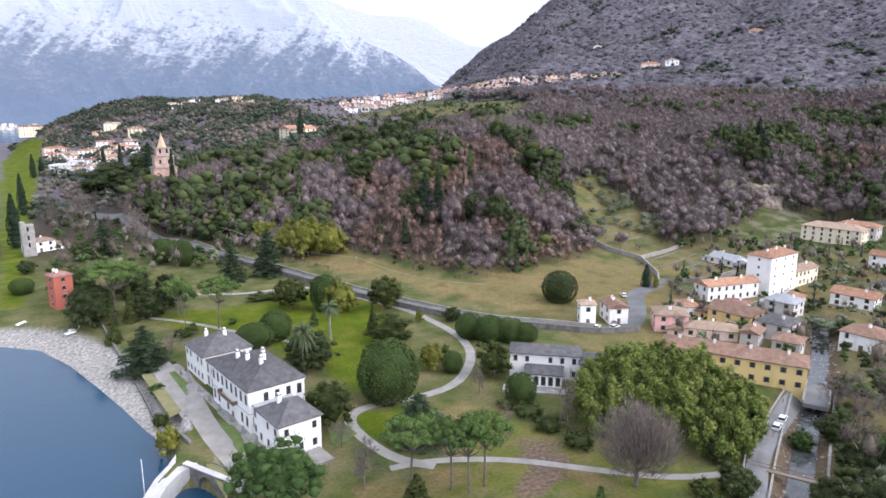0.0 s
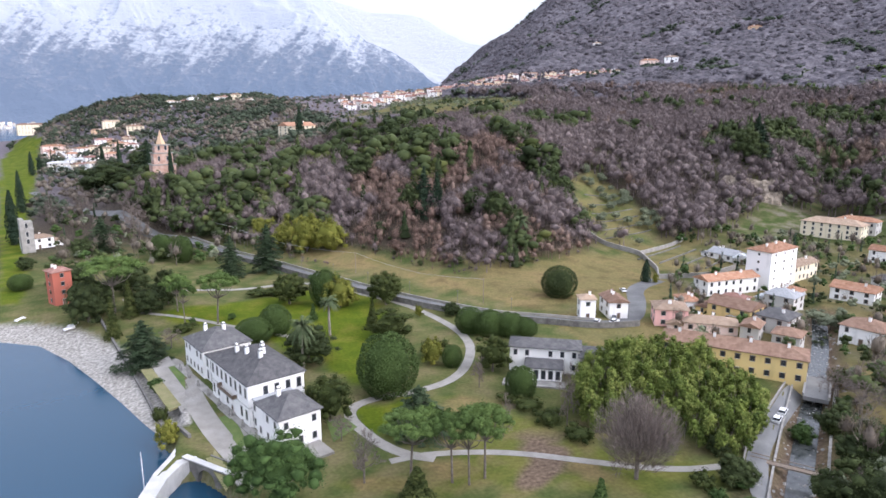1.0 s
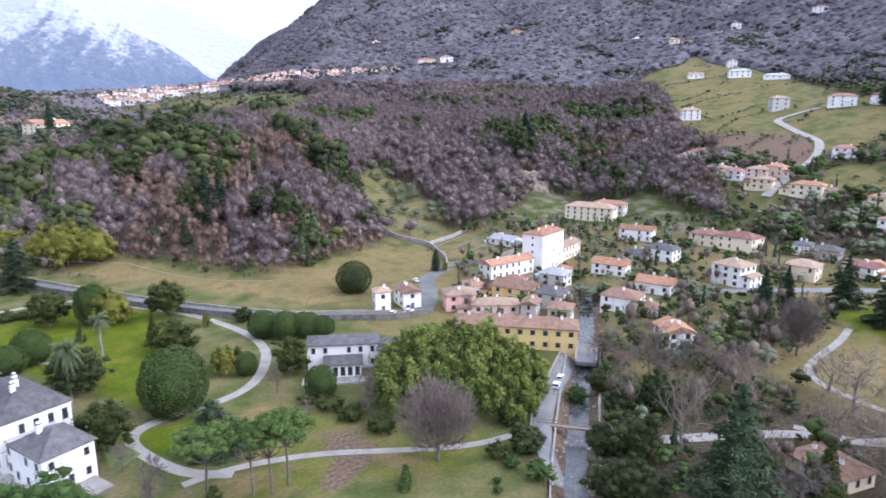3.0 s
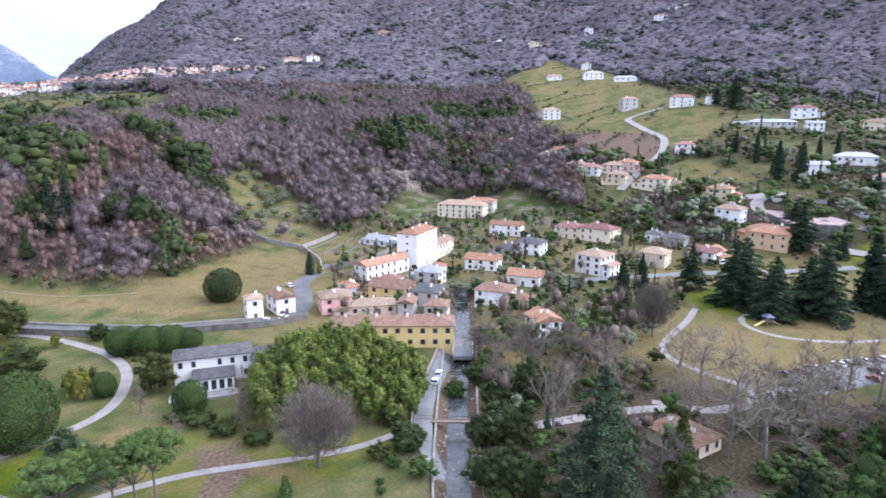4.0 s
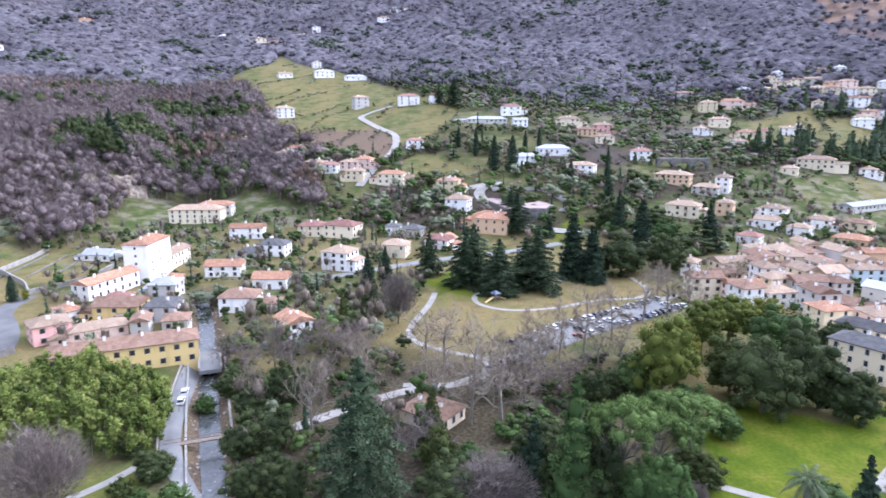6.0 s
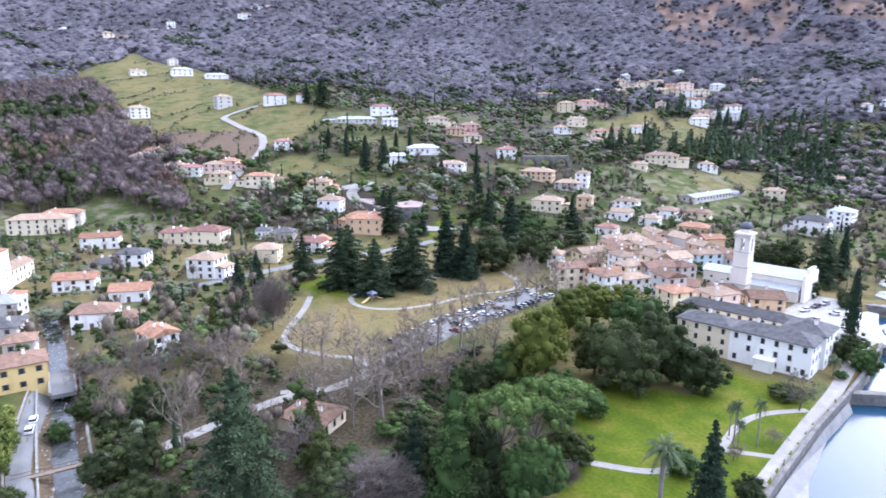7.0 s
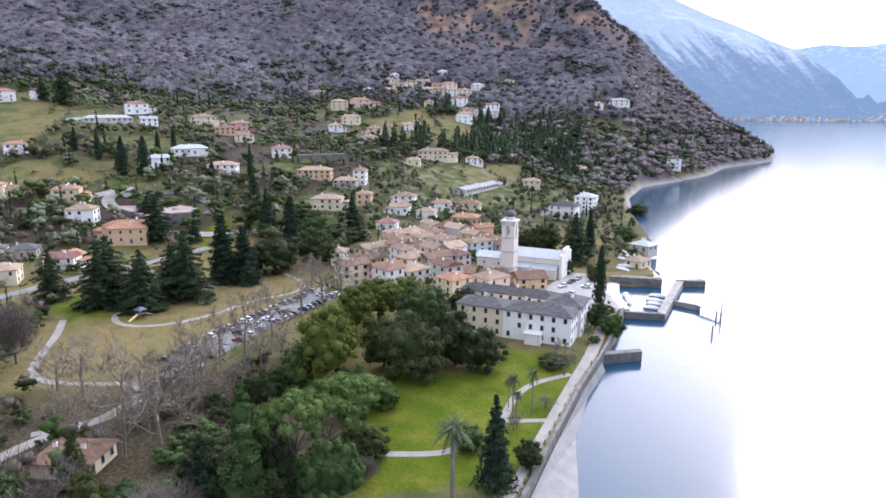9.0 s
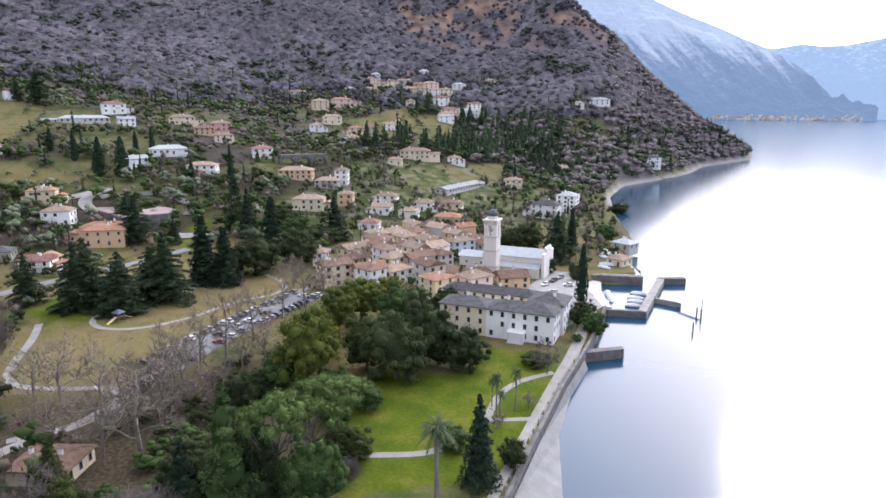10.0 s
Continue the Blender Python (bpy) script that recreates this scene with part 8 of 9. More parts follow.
plant("laurel", 86.1, 190.4, 9.8, 10.9)
plant("laurel", 92.1, 187.1, 9.2, 10.1)
plant("laurel", 96.3, 183.7, 7.7, 8.1)
plant("magnolia", 74.0, 161.0, 13.1, 10.8)
plant("laurel", 73.9, 142.7, 9.5, 8.4)
plant("bare", 65.9, 152.0, 9.7, 5.1)
plant("bare", 77.1, 124.6, 18.0, 5.8)
plant("beech", 78.3, 99.3, 20.7, 16.2)
plant("pine", 35.3, 116.5, 15.2, 14.0)
plant("pine", 42.4, 111.1, 15.3, 12.2)
plant("pine", 49.3, 110.3, 16.6, 14.0)
plant("pine", 45.3, 109.1, 16.9, 10.8)
plant("cedar", 42.4, 132.9, 12.5, 15.5)
plant("yew", 33.5, 106.8, 8.0, 8.5)
plant("cone", 67.8, 95.8, 4.5, 2.4)
plant("holm", 101.2, 101.2, 6.6, 5.9)
plant("holm", 96.1, 90.6, 7.4, 8.2)
plant("heath", 89.2, 92.1, 2.3, 5.2)
plant("bare", 25.6, 117.2, 12.5, 8.9)
plant("bare", 24.7, 136.0, 7.6, 5.5)
plant("bush", -17.2, 186.1, 4.3, 5.3)
plant("golden", -12.9, 153.4, 7.4, 6.3)
plant("heath", -15.6, 168.2, 4.4, 4.6)
plant("golden", 59.3, 172.3, 9.8, 6.9)
plant("laurel", 64.4, 169.0, 7.5, 6.2)
plant("heath", 62.3, 178.4, 6.5, 8.9)
plant("heath", 48.0, 178.8, 1.8, 5.2)
plant("golden", 69.8, 217.2, 5.4, 3.4)
plant("bare", -14.5, 214.9, 8.1, 7.2)
plant("heath", 17.0, 268.2, 2.9, 12.2)
plant("heath", 23.6, 265.8, 3.4, 9.7)
plant("bush", 5.2, 237.2, 2.8, 3.5)
plant("bush", -8.3, 235.9, 2.7, 3.0)
plant("bush", 41.4, 283.1, 3.4, 5.2)
plant("bush", 50.8, 278.9, 3.4, 5.1)
plant("heath", -10.5, 229.0, 3.4, 8.4)
plant("bare", 42.6, 159.4, 9.8, 6.3)
plant("cone", 66.4, 94.6, 5.8, 3.1)
plant("heath", 89.3, 92.8, 3.3, 5.4)
plant("bush", 88.3, 87.5, 2.8, 4.0)
plant("bush", 90.0, 81.0, 4.2, 6.9)
plant("bush", 82.1, 85.0, 1.6, 2.2)
plant("bush", 79.9, 82.5, 1.7, 2.4)
plant("holm", 96.9, 92.1, 6.7, 6.6)
plant("bush", 95.9, 88.6, 3.3, 4.7)
plant("bare", 60.3, 124.7, 11.1, 5.4)
plant("heath", 72.4, 136.1, 3.1, 8.9)
plant("heath", 74.1, 127.6, 3.4, 8.6)
plant("heath", 76.0, 117.8, 3.6, 8.2)
plant("heath", 70.3, 141.4, 2.7, 7.6)
plant("cedar", 99.3, 46.1, 30.6, 19.4)
plant("plane", 132.5, 92.8, 15.8, 9.3)
plant("plane", 121.4, 68.8, 22.8, 13.7)
plant("holm", 125.9, 87.4, 8.6, 10.6)
plant("privet", 112.3, 73.7, 12.1, 11.2)
plant("privet", 109.2, 80.7, 9.5, 8.9)
plant("holm", 97.2, 64.7, 11.4, 10.8)
plant("privet", 96.7, 69.7, 8.6, 8.5)
plant("privet", 97.4, 59.7, 9.6, 7.5)
plant("golden", 99.1, 65.3, 6.8, 6.1)
plant("holm", 131.5, 82.4, 15.9, 9.0)
plant("privet", 135.5, 101.2, 8.1, 8.0)
plant("holm", 137.4, 81.2, 9.4, 7.6)
plant("bare", 151.3, 96.9, 13.7, 10.1)
plant("bare", 151.1, 112.6, 10.6, 10.6)
plant("bare", 161.6, 83.8, 14.0, 13.7)
plant("golden", 169.1, 89.6, 9.2, 8.9)
plant("privet", 205.4, 90.4, 9.5, 9.4)
plant("yew", 187.7, 93.3, 13.7, 6.5)
plant("fir", 221.1, 99.1, 20.3, 10.1)
plant("fir", 251.7, 104.7, 15.9, 8.3)
plant("beech", 200.0, 78.5, 21.0, 13.0)
plant("cedar", 259.6, 67.6, 26.2, 22.2)
plant("cedar", 248.1, 53.7, 22.7, 18.3)
plant("cedar", 265.5, 89.5, 20.7, 13.1)
plant("cedar", 266.4, 46.6, 20.3, 19.5)
plant("fir", 281.4, 27.7, 28.8, 15.2)
plant("fir", 277.2, 20.4, 24.7, 15.0)
plant("fir", 350.6, 49.2, 12.8, 8.2)
plant("cedar", 355.7, 68.2, 24.2, 19.2)
plant("bare", 167.4, 111.1, 11.5, 11.1)
plant("bare", 148.6, 104.5, 10.5, 10.2)
plant("olive", 207.4, 166.8, 6.2, 9.6)
plant("olive", 204.8, 158.7, 6.5, 10.3)
plant("olive", 235.5, 136.3, 6.3, 10.8)
plant("olive", 227.3, 124.7, 6.0, 10.3)
plant("olive", 242.0, 130.2, 5.1, 8.9)
plant("privet", 189.6, 88.6, 8.8, 7.7)
plant("bare", 169.0, 91.1, 13.7, 12.5)
plant("bare", 166.6, 78.4, 12.3, 13.7)
plant("fir", 281.7, 29.3, 28.9, 15.3)
plant("fir", 275.0, 18.7, 24.4, 12.9)
plant("cedar", 253.6, 69.0, 25.7, 20.0)
plant("cedar", 245.8, 54.0, 19.4, 16.0)
plant("cedar", 256.6, 39.5, 27.6, 21.2)
plant("holm", 292.4, 8.1, 23.9, 23.6)
plant("holm", 303.0, -10.6, 22.0, 20.6)
plant("cypress", 327.4, 0.4, 27.9, 11.7)
plant("fir", 344.5, -31.6, 24.6, 15.4)
plant("holm", 369.8, 17.1, 19.7, 16.4)
plant("fir", 415.7, 22.4, 20.7, 11.0)
plant("fir", 357.0, 13.0, 27.3, 10.8)
plant("privet", 353.1, -12.0, 15.4, 18.8)
plant("holm", 339.2, -24.4, 13.5, 21.1)
plant("holm", 374.8, -5.1, 16.1, 19.9)
plant("cypress", 456.6, 105.1, 25.5, 8.2)
plant("cypress", 479.8, 124.8, 21.7, 5.2)
plant("cypress", 459.5, 92.5, 25.9, 9.8)
plant("cypress", 498.5, 143.9, 15.8, 5.4)
plant("cypress", 445.1, 25.2, 27.4, 4.7)
plant("cypress", 453.9, 50.2, 12.9, 5.6)
plant("cypress", 504.9, 91.8, 15.8, 4.5)
plant("cypress", 510.7, 81.8, 17.2, 4.5)
plant("cedar", 623.4, 185.2, 28.8, 22.7)
plant("cedar", 623.1, 200.7, 21.8, 11.4)
plant("cedar", 381.2, 76.8, 15.4, 20.6)
plant("plane", 151.0, 39.0, 23.8, 25.4)
plant("plane", 138.3, 28.5, 26.2, 24.8)
plant("plane", 168.8, 51.9, 19.5, 19.9)
plant("plane", 161.1, 22.2, 21.8, 18.5)
plant("plane", 172.7, 27.7, 22.2, 18.1)
plant("plane", 182.3, 20.9, 22.0, 15.4)
plant("plane", 189.1, 14.5, 23.7, 15.8)
plant("plane", 205.4, 7.0, 20.7, 14.4)
plant("plane", 224.4, -2.1, 22.2, 15.5)
plant("plane", 235.6, -10.4, 21.9, 16.3)
plant("plane", 240.9, -18.0, 20.8, 16.6)
plant("plane", 181.9, 3.4, 15.9, 13.6)
plant("plane", 177.8, 60.9, 15.0, 17.5)
plant("plane", 290.4, 25.4, 5.0, 13.0)
plant("plane", 263.8, -7.3, 14.2, 14.2)
plant("plane", 179.4, 9.5, 16.4, 11.7)
plant("plane", 284.7, -37.8, 13.0, 12.8)
plant("bare", 153.0, 25.6, 15.3, 17.8)
plant("bare", 166.1, 15.9, 12.2, 14.2)
plant("camphor", 163.6, -7.5, 24.7, 17.0)
plant("golden", 181.9, -13.3, 18.0, 11.9)
plant("holm", 164.9, -31.0, 25.3, 19.0)
plant("magnolia", 174.7, -24.7, 17.7, 14.8)
plant("holm", 174.5, -42.0, 23.9, 18.4)
plant("camphor", 214.5, -28.4, 17.7, 17.8)
plant("privet", 204.9, -42.3, 20.0, 21.1)
plant("holm", 213.1, -58.3, 12.4, 14.1)
plant("golden", 238.4, -42.5, 10.8, 13.1)
plant("holm", 167.0, -51.0, 16.1, 14.4)
plant("privet", 170.4, -44.4, 14.1, 8.2)
plant("camphor", 199.7, -19.2, 18.7, 14.8)
plant("ivy", 107.3, 8.6, 28.9, 13.5)
plant("pine", 111.7, -0.1, 23.9, 14.4)
plant("pine", 125.0, -5.4, 20.0, 11.2)
plant("pine", 134.9, -12.7, 15.8, 15.9)
plant("pine", 118.4, -6.6, 19.0, 13.2)
plant("fir", 111.8, 16.5, 17.3, 9.3)
plant("dome", 104.4, -5.7, 18.3, 13.2)
plant("holm", 107.9, 4.9, 14.7, 10.1)
plant("magnolia", 126.6, -14.8, 7.8, 10.1)
plant("magnolia", 130.1, -12.2, 5.3, 9.0)
plant("privet", 158.5, -13.6, 9.3, 10.6)
plant("palm", 108.1, -28.4, 16.7, 7.7)
plant("fir", 110.6, -37.5, 19.7, 9.3)
plant("privet", 125.0, -36.7, 6.7, 7.7)
plant("privet", 115.7, -46.3, 7.7, 6.7)
plant("privet", 128.9, -35.8, 3.4, 5.2)
plant("palm", 136.8, -50.3, 11.6, 3.4)
plant("palm", 138.4, -55.8, 11.5, 3.4)
plant("palm", 137.4, -51.5, 6.6, 3.1)
plant("palm", 142.2, -51.0, 8.2, 2.6)
plant("magnolia", 164.5, -72.3, 3.5, 10.0)
plant("bare", 157.4, -72.4, 11.9, 7.8)
plant("beech", 117.8, -12.9, 6.1, 5.3)
plant("privet", 186.7, -101.8, 10.7, 9.7)
plant("privet", 193.3, -98.8, 9.0, 7.9)
plant("privet", 200.9, -105.8, 7.3, 8.2)
plant("cypress", 216.7, -112.2, 23.0, 5.3)
plant("privet", 255, -128, 6.5, 6.0)
plant("privet", 247, -124, 5.0, 5.0)
plant("holm", 262, -118, 10.0, 9.0)
plant("palm", 268, -140, 9.0, 5.0, 0)
plant("palm", 276, -139, 8.0, 5.0, 0)
plant("yew", 126.0, 41.5, 13.0, 8.5)
plant("holm", 122.0, 52.5, 9.0, 10.0)
plant("privet", 119.0, 31.0, 6.0, 8.0)
plant("holm", 304.4, -124.7, 19.1, 17.5)
plant("cedar", 281.0, -131.3, 24.7, 18.2)
plant("fir", 304.8, -150.1, 19.4, 9.0)
plant("cypress", 286.9, -141.6, 25.3, 4.6)
plant("holm", 312.9, -118.6, 13.5, 14.9)
plant("privet", 313.4, -174.3, 14.0, 12.7)
plant("palm", 180.3, -90.5, 6.0, 4.1)
plant("bush", 178.4, -91.6, 2.8, 4.1)
plant("bare", 131.0, -48.5, 5.6, 5.4)
plant("bare", 139.9, -59.8, 4.5, 5.8)
plant("privet", 423.9, -246.4, 12.4, 17.3)
plant("bare", 222.4, -80.5, 8.8, 8.6)
plant("beech", 106.6, 22.6, 11.4, 17.1)
plant("holm", 105.8, 31.0, 11.6, 12.6)
plant("magnolia", 113.9, 36.0, 13.6, 8.0)
plant("bare", 118.1, 42.4, 12.9, 11.3)
plant("holm", 117.2, 18.5, 13.2, 8.5)
plant("holm", 114.8, 12.0, 18.9, 13.0)
plant("privet", 112.5, 3.0, 19.0, 11.6)
plant("privet", 123.8, 6.3, 16.3, 11.2)
plant("holm", 112.0, -2.1, 12.6, 12.7)
plant("privet", 148.4, -20.9, 8.9, 8.6)
plant("privet", 144.6, -12.3, 7.9, 9.8)
plant("golden", 175.8, -4.3, 11.6, 11.5)
plant("privet", 165.2, -1.0, 14.0, 12.5)
plant("holm", 163.2, 4.7, 9.2, 9.3)
plant("privet", 157.6, 8.6, 10.4, 9.0)
plant("privet", 128.4, 103.4, 6.3, 6.3)
plant("bare", 149.7, 90.2, 16.8, 11.5)
plant("plane", 147.6, 66.4, 17.4, 13.9)
plant("plane", 145.2, 46.5, 18.0, 16.2)
plant("plane", 137.2, 35.5, 20.9, 18.0)
plant("bare", 158.5, 32.4, 15.6, 13.9)
plant("plane", 169.2, 25.5, 19.3, 14.5)

# ---- bamboo grove ----
GROVE = [(82, 131), (81, 119), (95, 109), (102, 99), (110, 101), (120, 108), (126, 117), (125, 136), (113, 149), (94, 144)]


def build_bamboo():
    """Canes that arch over like fountains, each ending in a few drooping plumes of leaves."""
    rng = np.random.default_rng(33)
    canes, leaves = Bag(), Bag()
    gx, gy = np.meshgrid(np.arange(78, 128, 2.5), np.arange(96, 151, 2.5))
    P = np.column_stack([gx.ravel(), gy.ravel()]) + rng.uniform(-1.0, 1.0, (gx.size, 2))
    P = P[inside(P[:, 0], P[:, 1], GROVE)]
    edge, _ = along(P[:, 0], P[:, 1], GROVE + GROVE[:1])
    rise = value_noise(P[:, 0] / 9, P[:, 1] / 9, 2, 71)
    heart = np.array((103, 122))
    for (x, y), e, lift in zip(P, edge, rise):
        tall = (9.5 + 9.0 * lift) * (0.6 + 0.4 * min(1, e / 6))
        g = np.array((x, y, ground(x, y)))
        outward = np.array((x, y)) - heart
        outward = outward / (np.linalg.norm(outward) + 1e-6)
        for c in range(3 if e < 5 else 2):
            a = rng.uniform(0, 6.283)
            out = np.array((math.cos(a), math.sin(a))) + outward * (1.2 if e < 5 else 0.2)
            out = np.append(out / np.linalg.norm(out), 0)
            h = tall * (rng.uniform(0.8, 1.06) if c == 0 else rng.uniform(0.35, 0.85))
            bend = rng.uniform(0.6, 2.0)
            u = np.array((0.0, 0.4, 0.75, 0.92, 1.0))
            spine = g + np.outer(u ** 2 * bend, out) + np.outer(h * (u - 0.12 * u ** 5), (0, 0, 1))
            canes.tube(spine[:4], [0.06, 0.055, 0.035, 0.015], 3, cap=False)
            plume = spine[4]
            tone = float(np.clip(rng.normal(0.52, 0.27), 0, 1))
            r = rng.uniform(0.75, 1.35)
            for q in range(3):
                drop = (0, 0.9, 2.0)[q]
                centre = plume + out * drop * 0.15 - (0, 0, drop * r) + rng.normal(size=3) * (0.3, 0.3, 0.1)
                size = r * (1, 0.95, 0.75)[q]
                # plume's core is toned down, a painted shade behind its leaves
                shaded_mass(rng, leaves, centre, (size * 0.5, size * 0.5, size * 0.6), tone * 0.6, ICO_LOW, 0.2)
                n = 58
                d = rng.normal(size=(n, 3))
                d /= np.linalg.norm(d, axis=1)[:, None]
                V, Q = quads_at(rng, centre + d * size * rng.uniform(0.6, 1.15, (n, 1)), 0.36, d * (1, 1, 0.5) + (0, 0, 0.45), 1.9, 0.6)
                leaves.add(V, quad=Q, tone=tone)
    ob = thing("bamboo_grove", 0, 0, 0, 0, "dense feathery yellow-green bamboo grove beside the lane", "bamboo", kind="stuff")
    part("canes", canes.mesh("canes", PALE_BARK), ob)
    part("leaves", leaves.mesh("leaves", LEAF_BAMBOO, True), ob)


build_bamboo()


# ---- walls, banks and quays ----
def wall(name, pts, height, thick, mat, label, category="wall", foot=-1.0, base=None):
    return tagged(new(name, wall_mesh(name, pts, height, thick, mat, 2.5, foot, base)), label, category, kind="structure")


def offset(pts, d):
    p = resample(pts, 4.0)
    g = np.gradient(p, axis=0)
    g /= np.linalg.norm(g, axis=1)[:, None] + 1e-9
    return [tuple(v) for v in p + np.stack([-g[:, 1], g[:, 0]], -1) * d]


wall("park_wall", offset(ROAD_MAIN[2:12], -4.6), 2.2, 0.5, DARK_STONE, "long grey stone wall between road and park")
wall("road_wall", offset(ROAD_MAIN[3:11], 4.4), 0.9, 0.4, STONE, "low stone wall along the road")
wall("garden_wall", [(192, 315), (197, 289), (206, 270), (196, 243), (188, 232)], 2.4, 0.6, STONE, "grey stone wall climbing beside the olive slope")
wall("garden_wall", [(188, 232), (212, 226), (232, 232)], 2.2, 0.6, STONE, "grey stone wall round the terraced garden")
wall("terrace_wall", [(206, 270), (226, 278), (247, 287)], 2.0, 0.6, STONE, "grey stone terrace wall above the garden")
for k in range(4):
    wall("terrace_wall", [(199 + 7 * k, 262 - 8 * k), (240 + 2 * k, 280 - 10 * k)], 0.6, 0.5, DARK_STONE, "low stone terrace wall in the garden")
for k in range(6):
    s = k / 6
    wall("terrace_wall", [(203 + 20 * s, 296 + 60 * s), (240 + 8 * s, 305 + 50 * s)], 0.4, 0.5, DARK_STONE, "low dry-stone wall under olive trees")
BEACH_WALL = [(-42, 262), (-34, 234), (-26, 206), (-20, 184), (-15.5, 166), (-8, 149)]
wall("lake_wall", BEACH_WALL, 0.9, 0.7, DARK_STONE, "dark mossy stone wall above the beach", foot=-4.0)
wall("lake_wall", [(96, -34.9), (105.3, -41.4), (126.3, -56.4), (150.5, -74.3), (167.4, -88), (181, -98.5), (193.5, -107.4), (209.3, -118.4)], 0.45, 0.9, DARK_STONE, "dark stone lake wall beside the promenade", foot=-6.0, base=0.0)
wall("stream_wall", offset(STREAM[1:6], 5.2), 0.9, 0.45, STONE, "pale wall between lane and stream", foot=-4.5)
wall("stream_wall", offset(STREAM[1:6], -5.0), 0.5, 0.6, STONE, "rough stone wall along the stream", foot=-4.5)
wall("lane_wall", offset(ROAD_BRIDGE[1:5], 2.6), 0.8, 0.35, STONE, "low pale wall along the lane")


def slab(name, poly, z0, z1, mat, label, category):
    n = len(poly)
    V = [(x, y, z0) for x, y in poly] + [(x, y, z1) for x, y in poly]
    bm = bmesh.new()
    vs = [bm.verts.new(v) for v in V]
    bm.faces.new(vs[:n][::-1])
    bm.faces.new(vs[n:])
    for k in range(n):
        bm.faces.new((vs[k], vs[(k + 1) % n], vs[n + (k + 1) % n], vs[n + k]))
    bmesh.ops.recalc_face_normals(bm, faces=bm.faces)
    me = bpy.data.meshes.new(name)
    bm.to_mesh(me)
    bm.free()
    me.materials.append(mat)
    return tagged(new(name, me), label, category, kind="structure")


LAWN_GREEN = plain("clipped_lawn", (0.065, 0.12, 0.024), (0.13, 0.165, 0.045), 0.3, 0.95, 4.0, bump=0.5)
LAWN_DRY = plain("thin_dry_lawn", (0.14, 0.15, 0.05), (0.23, 0.20, 0.10), 0.3, 0.95, 4.0, bump=0.5)
slab("lawn_bed", [(-14.7, 197.1), (-11.2, 198.1), (-3.5, 169.5), (-6.5, 167.1)], -0.3, 0.12, LAWN_GREEN, "clipped green lawn bed beside the gravel drive", "lawn")
slab("lawn_bed", [(-2.3, 157.6), (1.7, 158.7), (4.5, 141.8), (2.6, 140.6)], -0.3, 0.12, LAWN_GREEN, "clipped green lawn bed beside the gravel drive", "lawn")
slab("lawn_bed", [(-22.3, 198.0), (-19.2, 197.8), (-10.4, 168.5), (-13.2, 166.2)], -0.3, 0.12, LAWN_DRY, "thin dry lawn bed beside the gravel drive", "lawn")
slab("lawn_bed", [(-8.6, 153.8), (-5.8, 154.0), (0.8, 128.0), (-1.0, 124.0)], -0.3, 0.12, LAWN_DRY, "thin dry lawn bed beside the gravel drive", "lawn")
slab("lawn_bed", [(23.2, 147.4), (27.8, 146.6), (29.5, 141.1), (22.8, 135.9)], -0.3, 0.12, LAWN_GREEN, "clipped green lawn bed beside the gravel drive", "lawn")
slab("forecourt", [(-19.8, 201.2), (-15.0, 206.7), (-8.8, 182.1), (8.3, 142.5), (11.3, 134.8), (7.8, 124.3), (2.2, 122.8), (-5.2, 144.8)], -0.4, 0.05, GRAVEL, "pale gravel forecourt of the villa", "forecourt")
slab("boathouse_terrace", [(-8, 151), (-10.8, 146), (-12.5, 141), (-14.8, 136), (-18, 124), (-15, 123), (-12, 133), (-9.5, 137.5), (-6, 139.5), (-3.5, 141)], -6, 0.12, CONCRETE, "curved pale stone terrace over the boathouse", "terrace")


def build_boathouse():
    """A stone front with a round arch, dark inside."""
    ob = thing("boathouse_front", -4.4, 134.6, 0.0, -50, "dark stone boathouse front with a round arch", "boathouse", kind="structure")
    b = Bag()
    b.box(-7, -2.6, -0.4, 0.6, -6, 0.5)
    b.box(2.6, 7, -0.4, 0.6, -6, 0.5)
    n = 10
    for k in range(n):
        q0, q1 = math.pi * k / n, math.pi * (k + 1) / n
        x0, z0, x1, z1 = -2.6 * math.cos(q0), -3.2 + 2.6 * math.sin(q0), -2.6 * math.cos(q1), -3.2 + 2.6 * math.sin(q1)
        V = [(x0, y, z0) for y in (-0.4, 0.6)] + [(x1, y, z1) for y in (-0.4, 0.6)] + [(x0, y, 0.5) for y in (-0.4, 0.6)] + [(x1, y, 0.5) for y in (-0.4, 0.6)]
        b.add(V, quad=[(0, 2, 6, 4), (1, 5, 7, 3), (0, 1, 3, 2), (4, 6, 7, 5)])
    part("wall", b.mesh("wall", DARK_STONE), ob)
    part("inner_wall", Bag().box(-3, 3, 3.4, 3.8, -6, 0.3).mesh("inner_wall", DARK_STONE), ob)
    part("coping", Bag().box(-7.2, 7.2, -0.6, 0.8, 0.5, 0.75).mesh("coping", CONCRETE), ob, "pale stone coping")


build_boathouse()

# quay, piers and harbour
SHELF = plain("pale_lake_gravel", (0.16, 0.16, 0.155), (0.23, 0.23, 0.22), 0.3, 0.7, 4.0)
slab("pier", [(173.8, -89.4), (173.4, -104.7), (171.0, -104.2), (171.0, -88.4)], -6, -0.9, DARK_STONE, "short dark stone jetty in the lake", "pier")
slab("harbour_wall", [(211.2, -118.6), (209.4, -119.6), (203.8, -132.2), (206.3, -131.4)], -6, -1.4, DARK_STONE, "stone harbour wall", "pier")
slab("harbour_wall", [(203.8, -132.4), (206.0, -130.2), (245.6, -163.4), (243.4, -165.8)], -6, -1.4, STONE, "long stone breakwater of the small harbour", "pier")
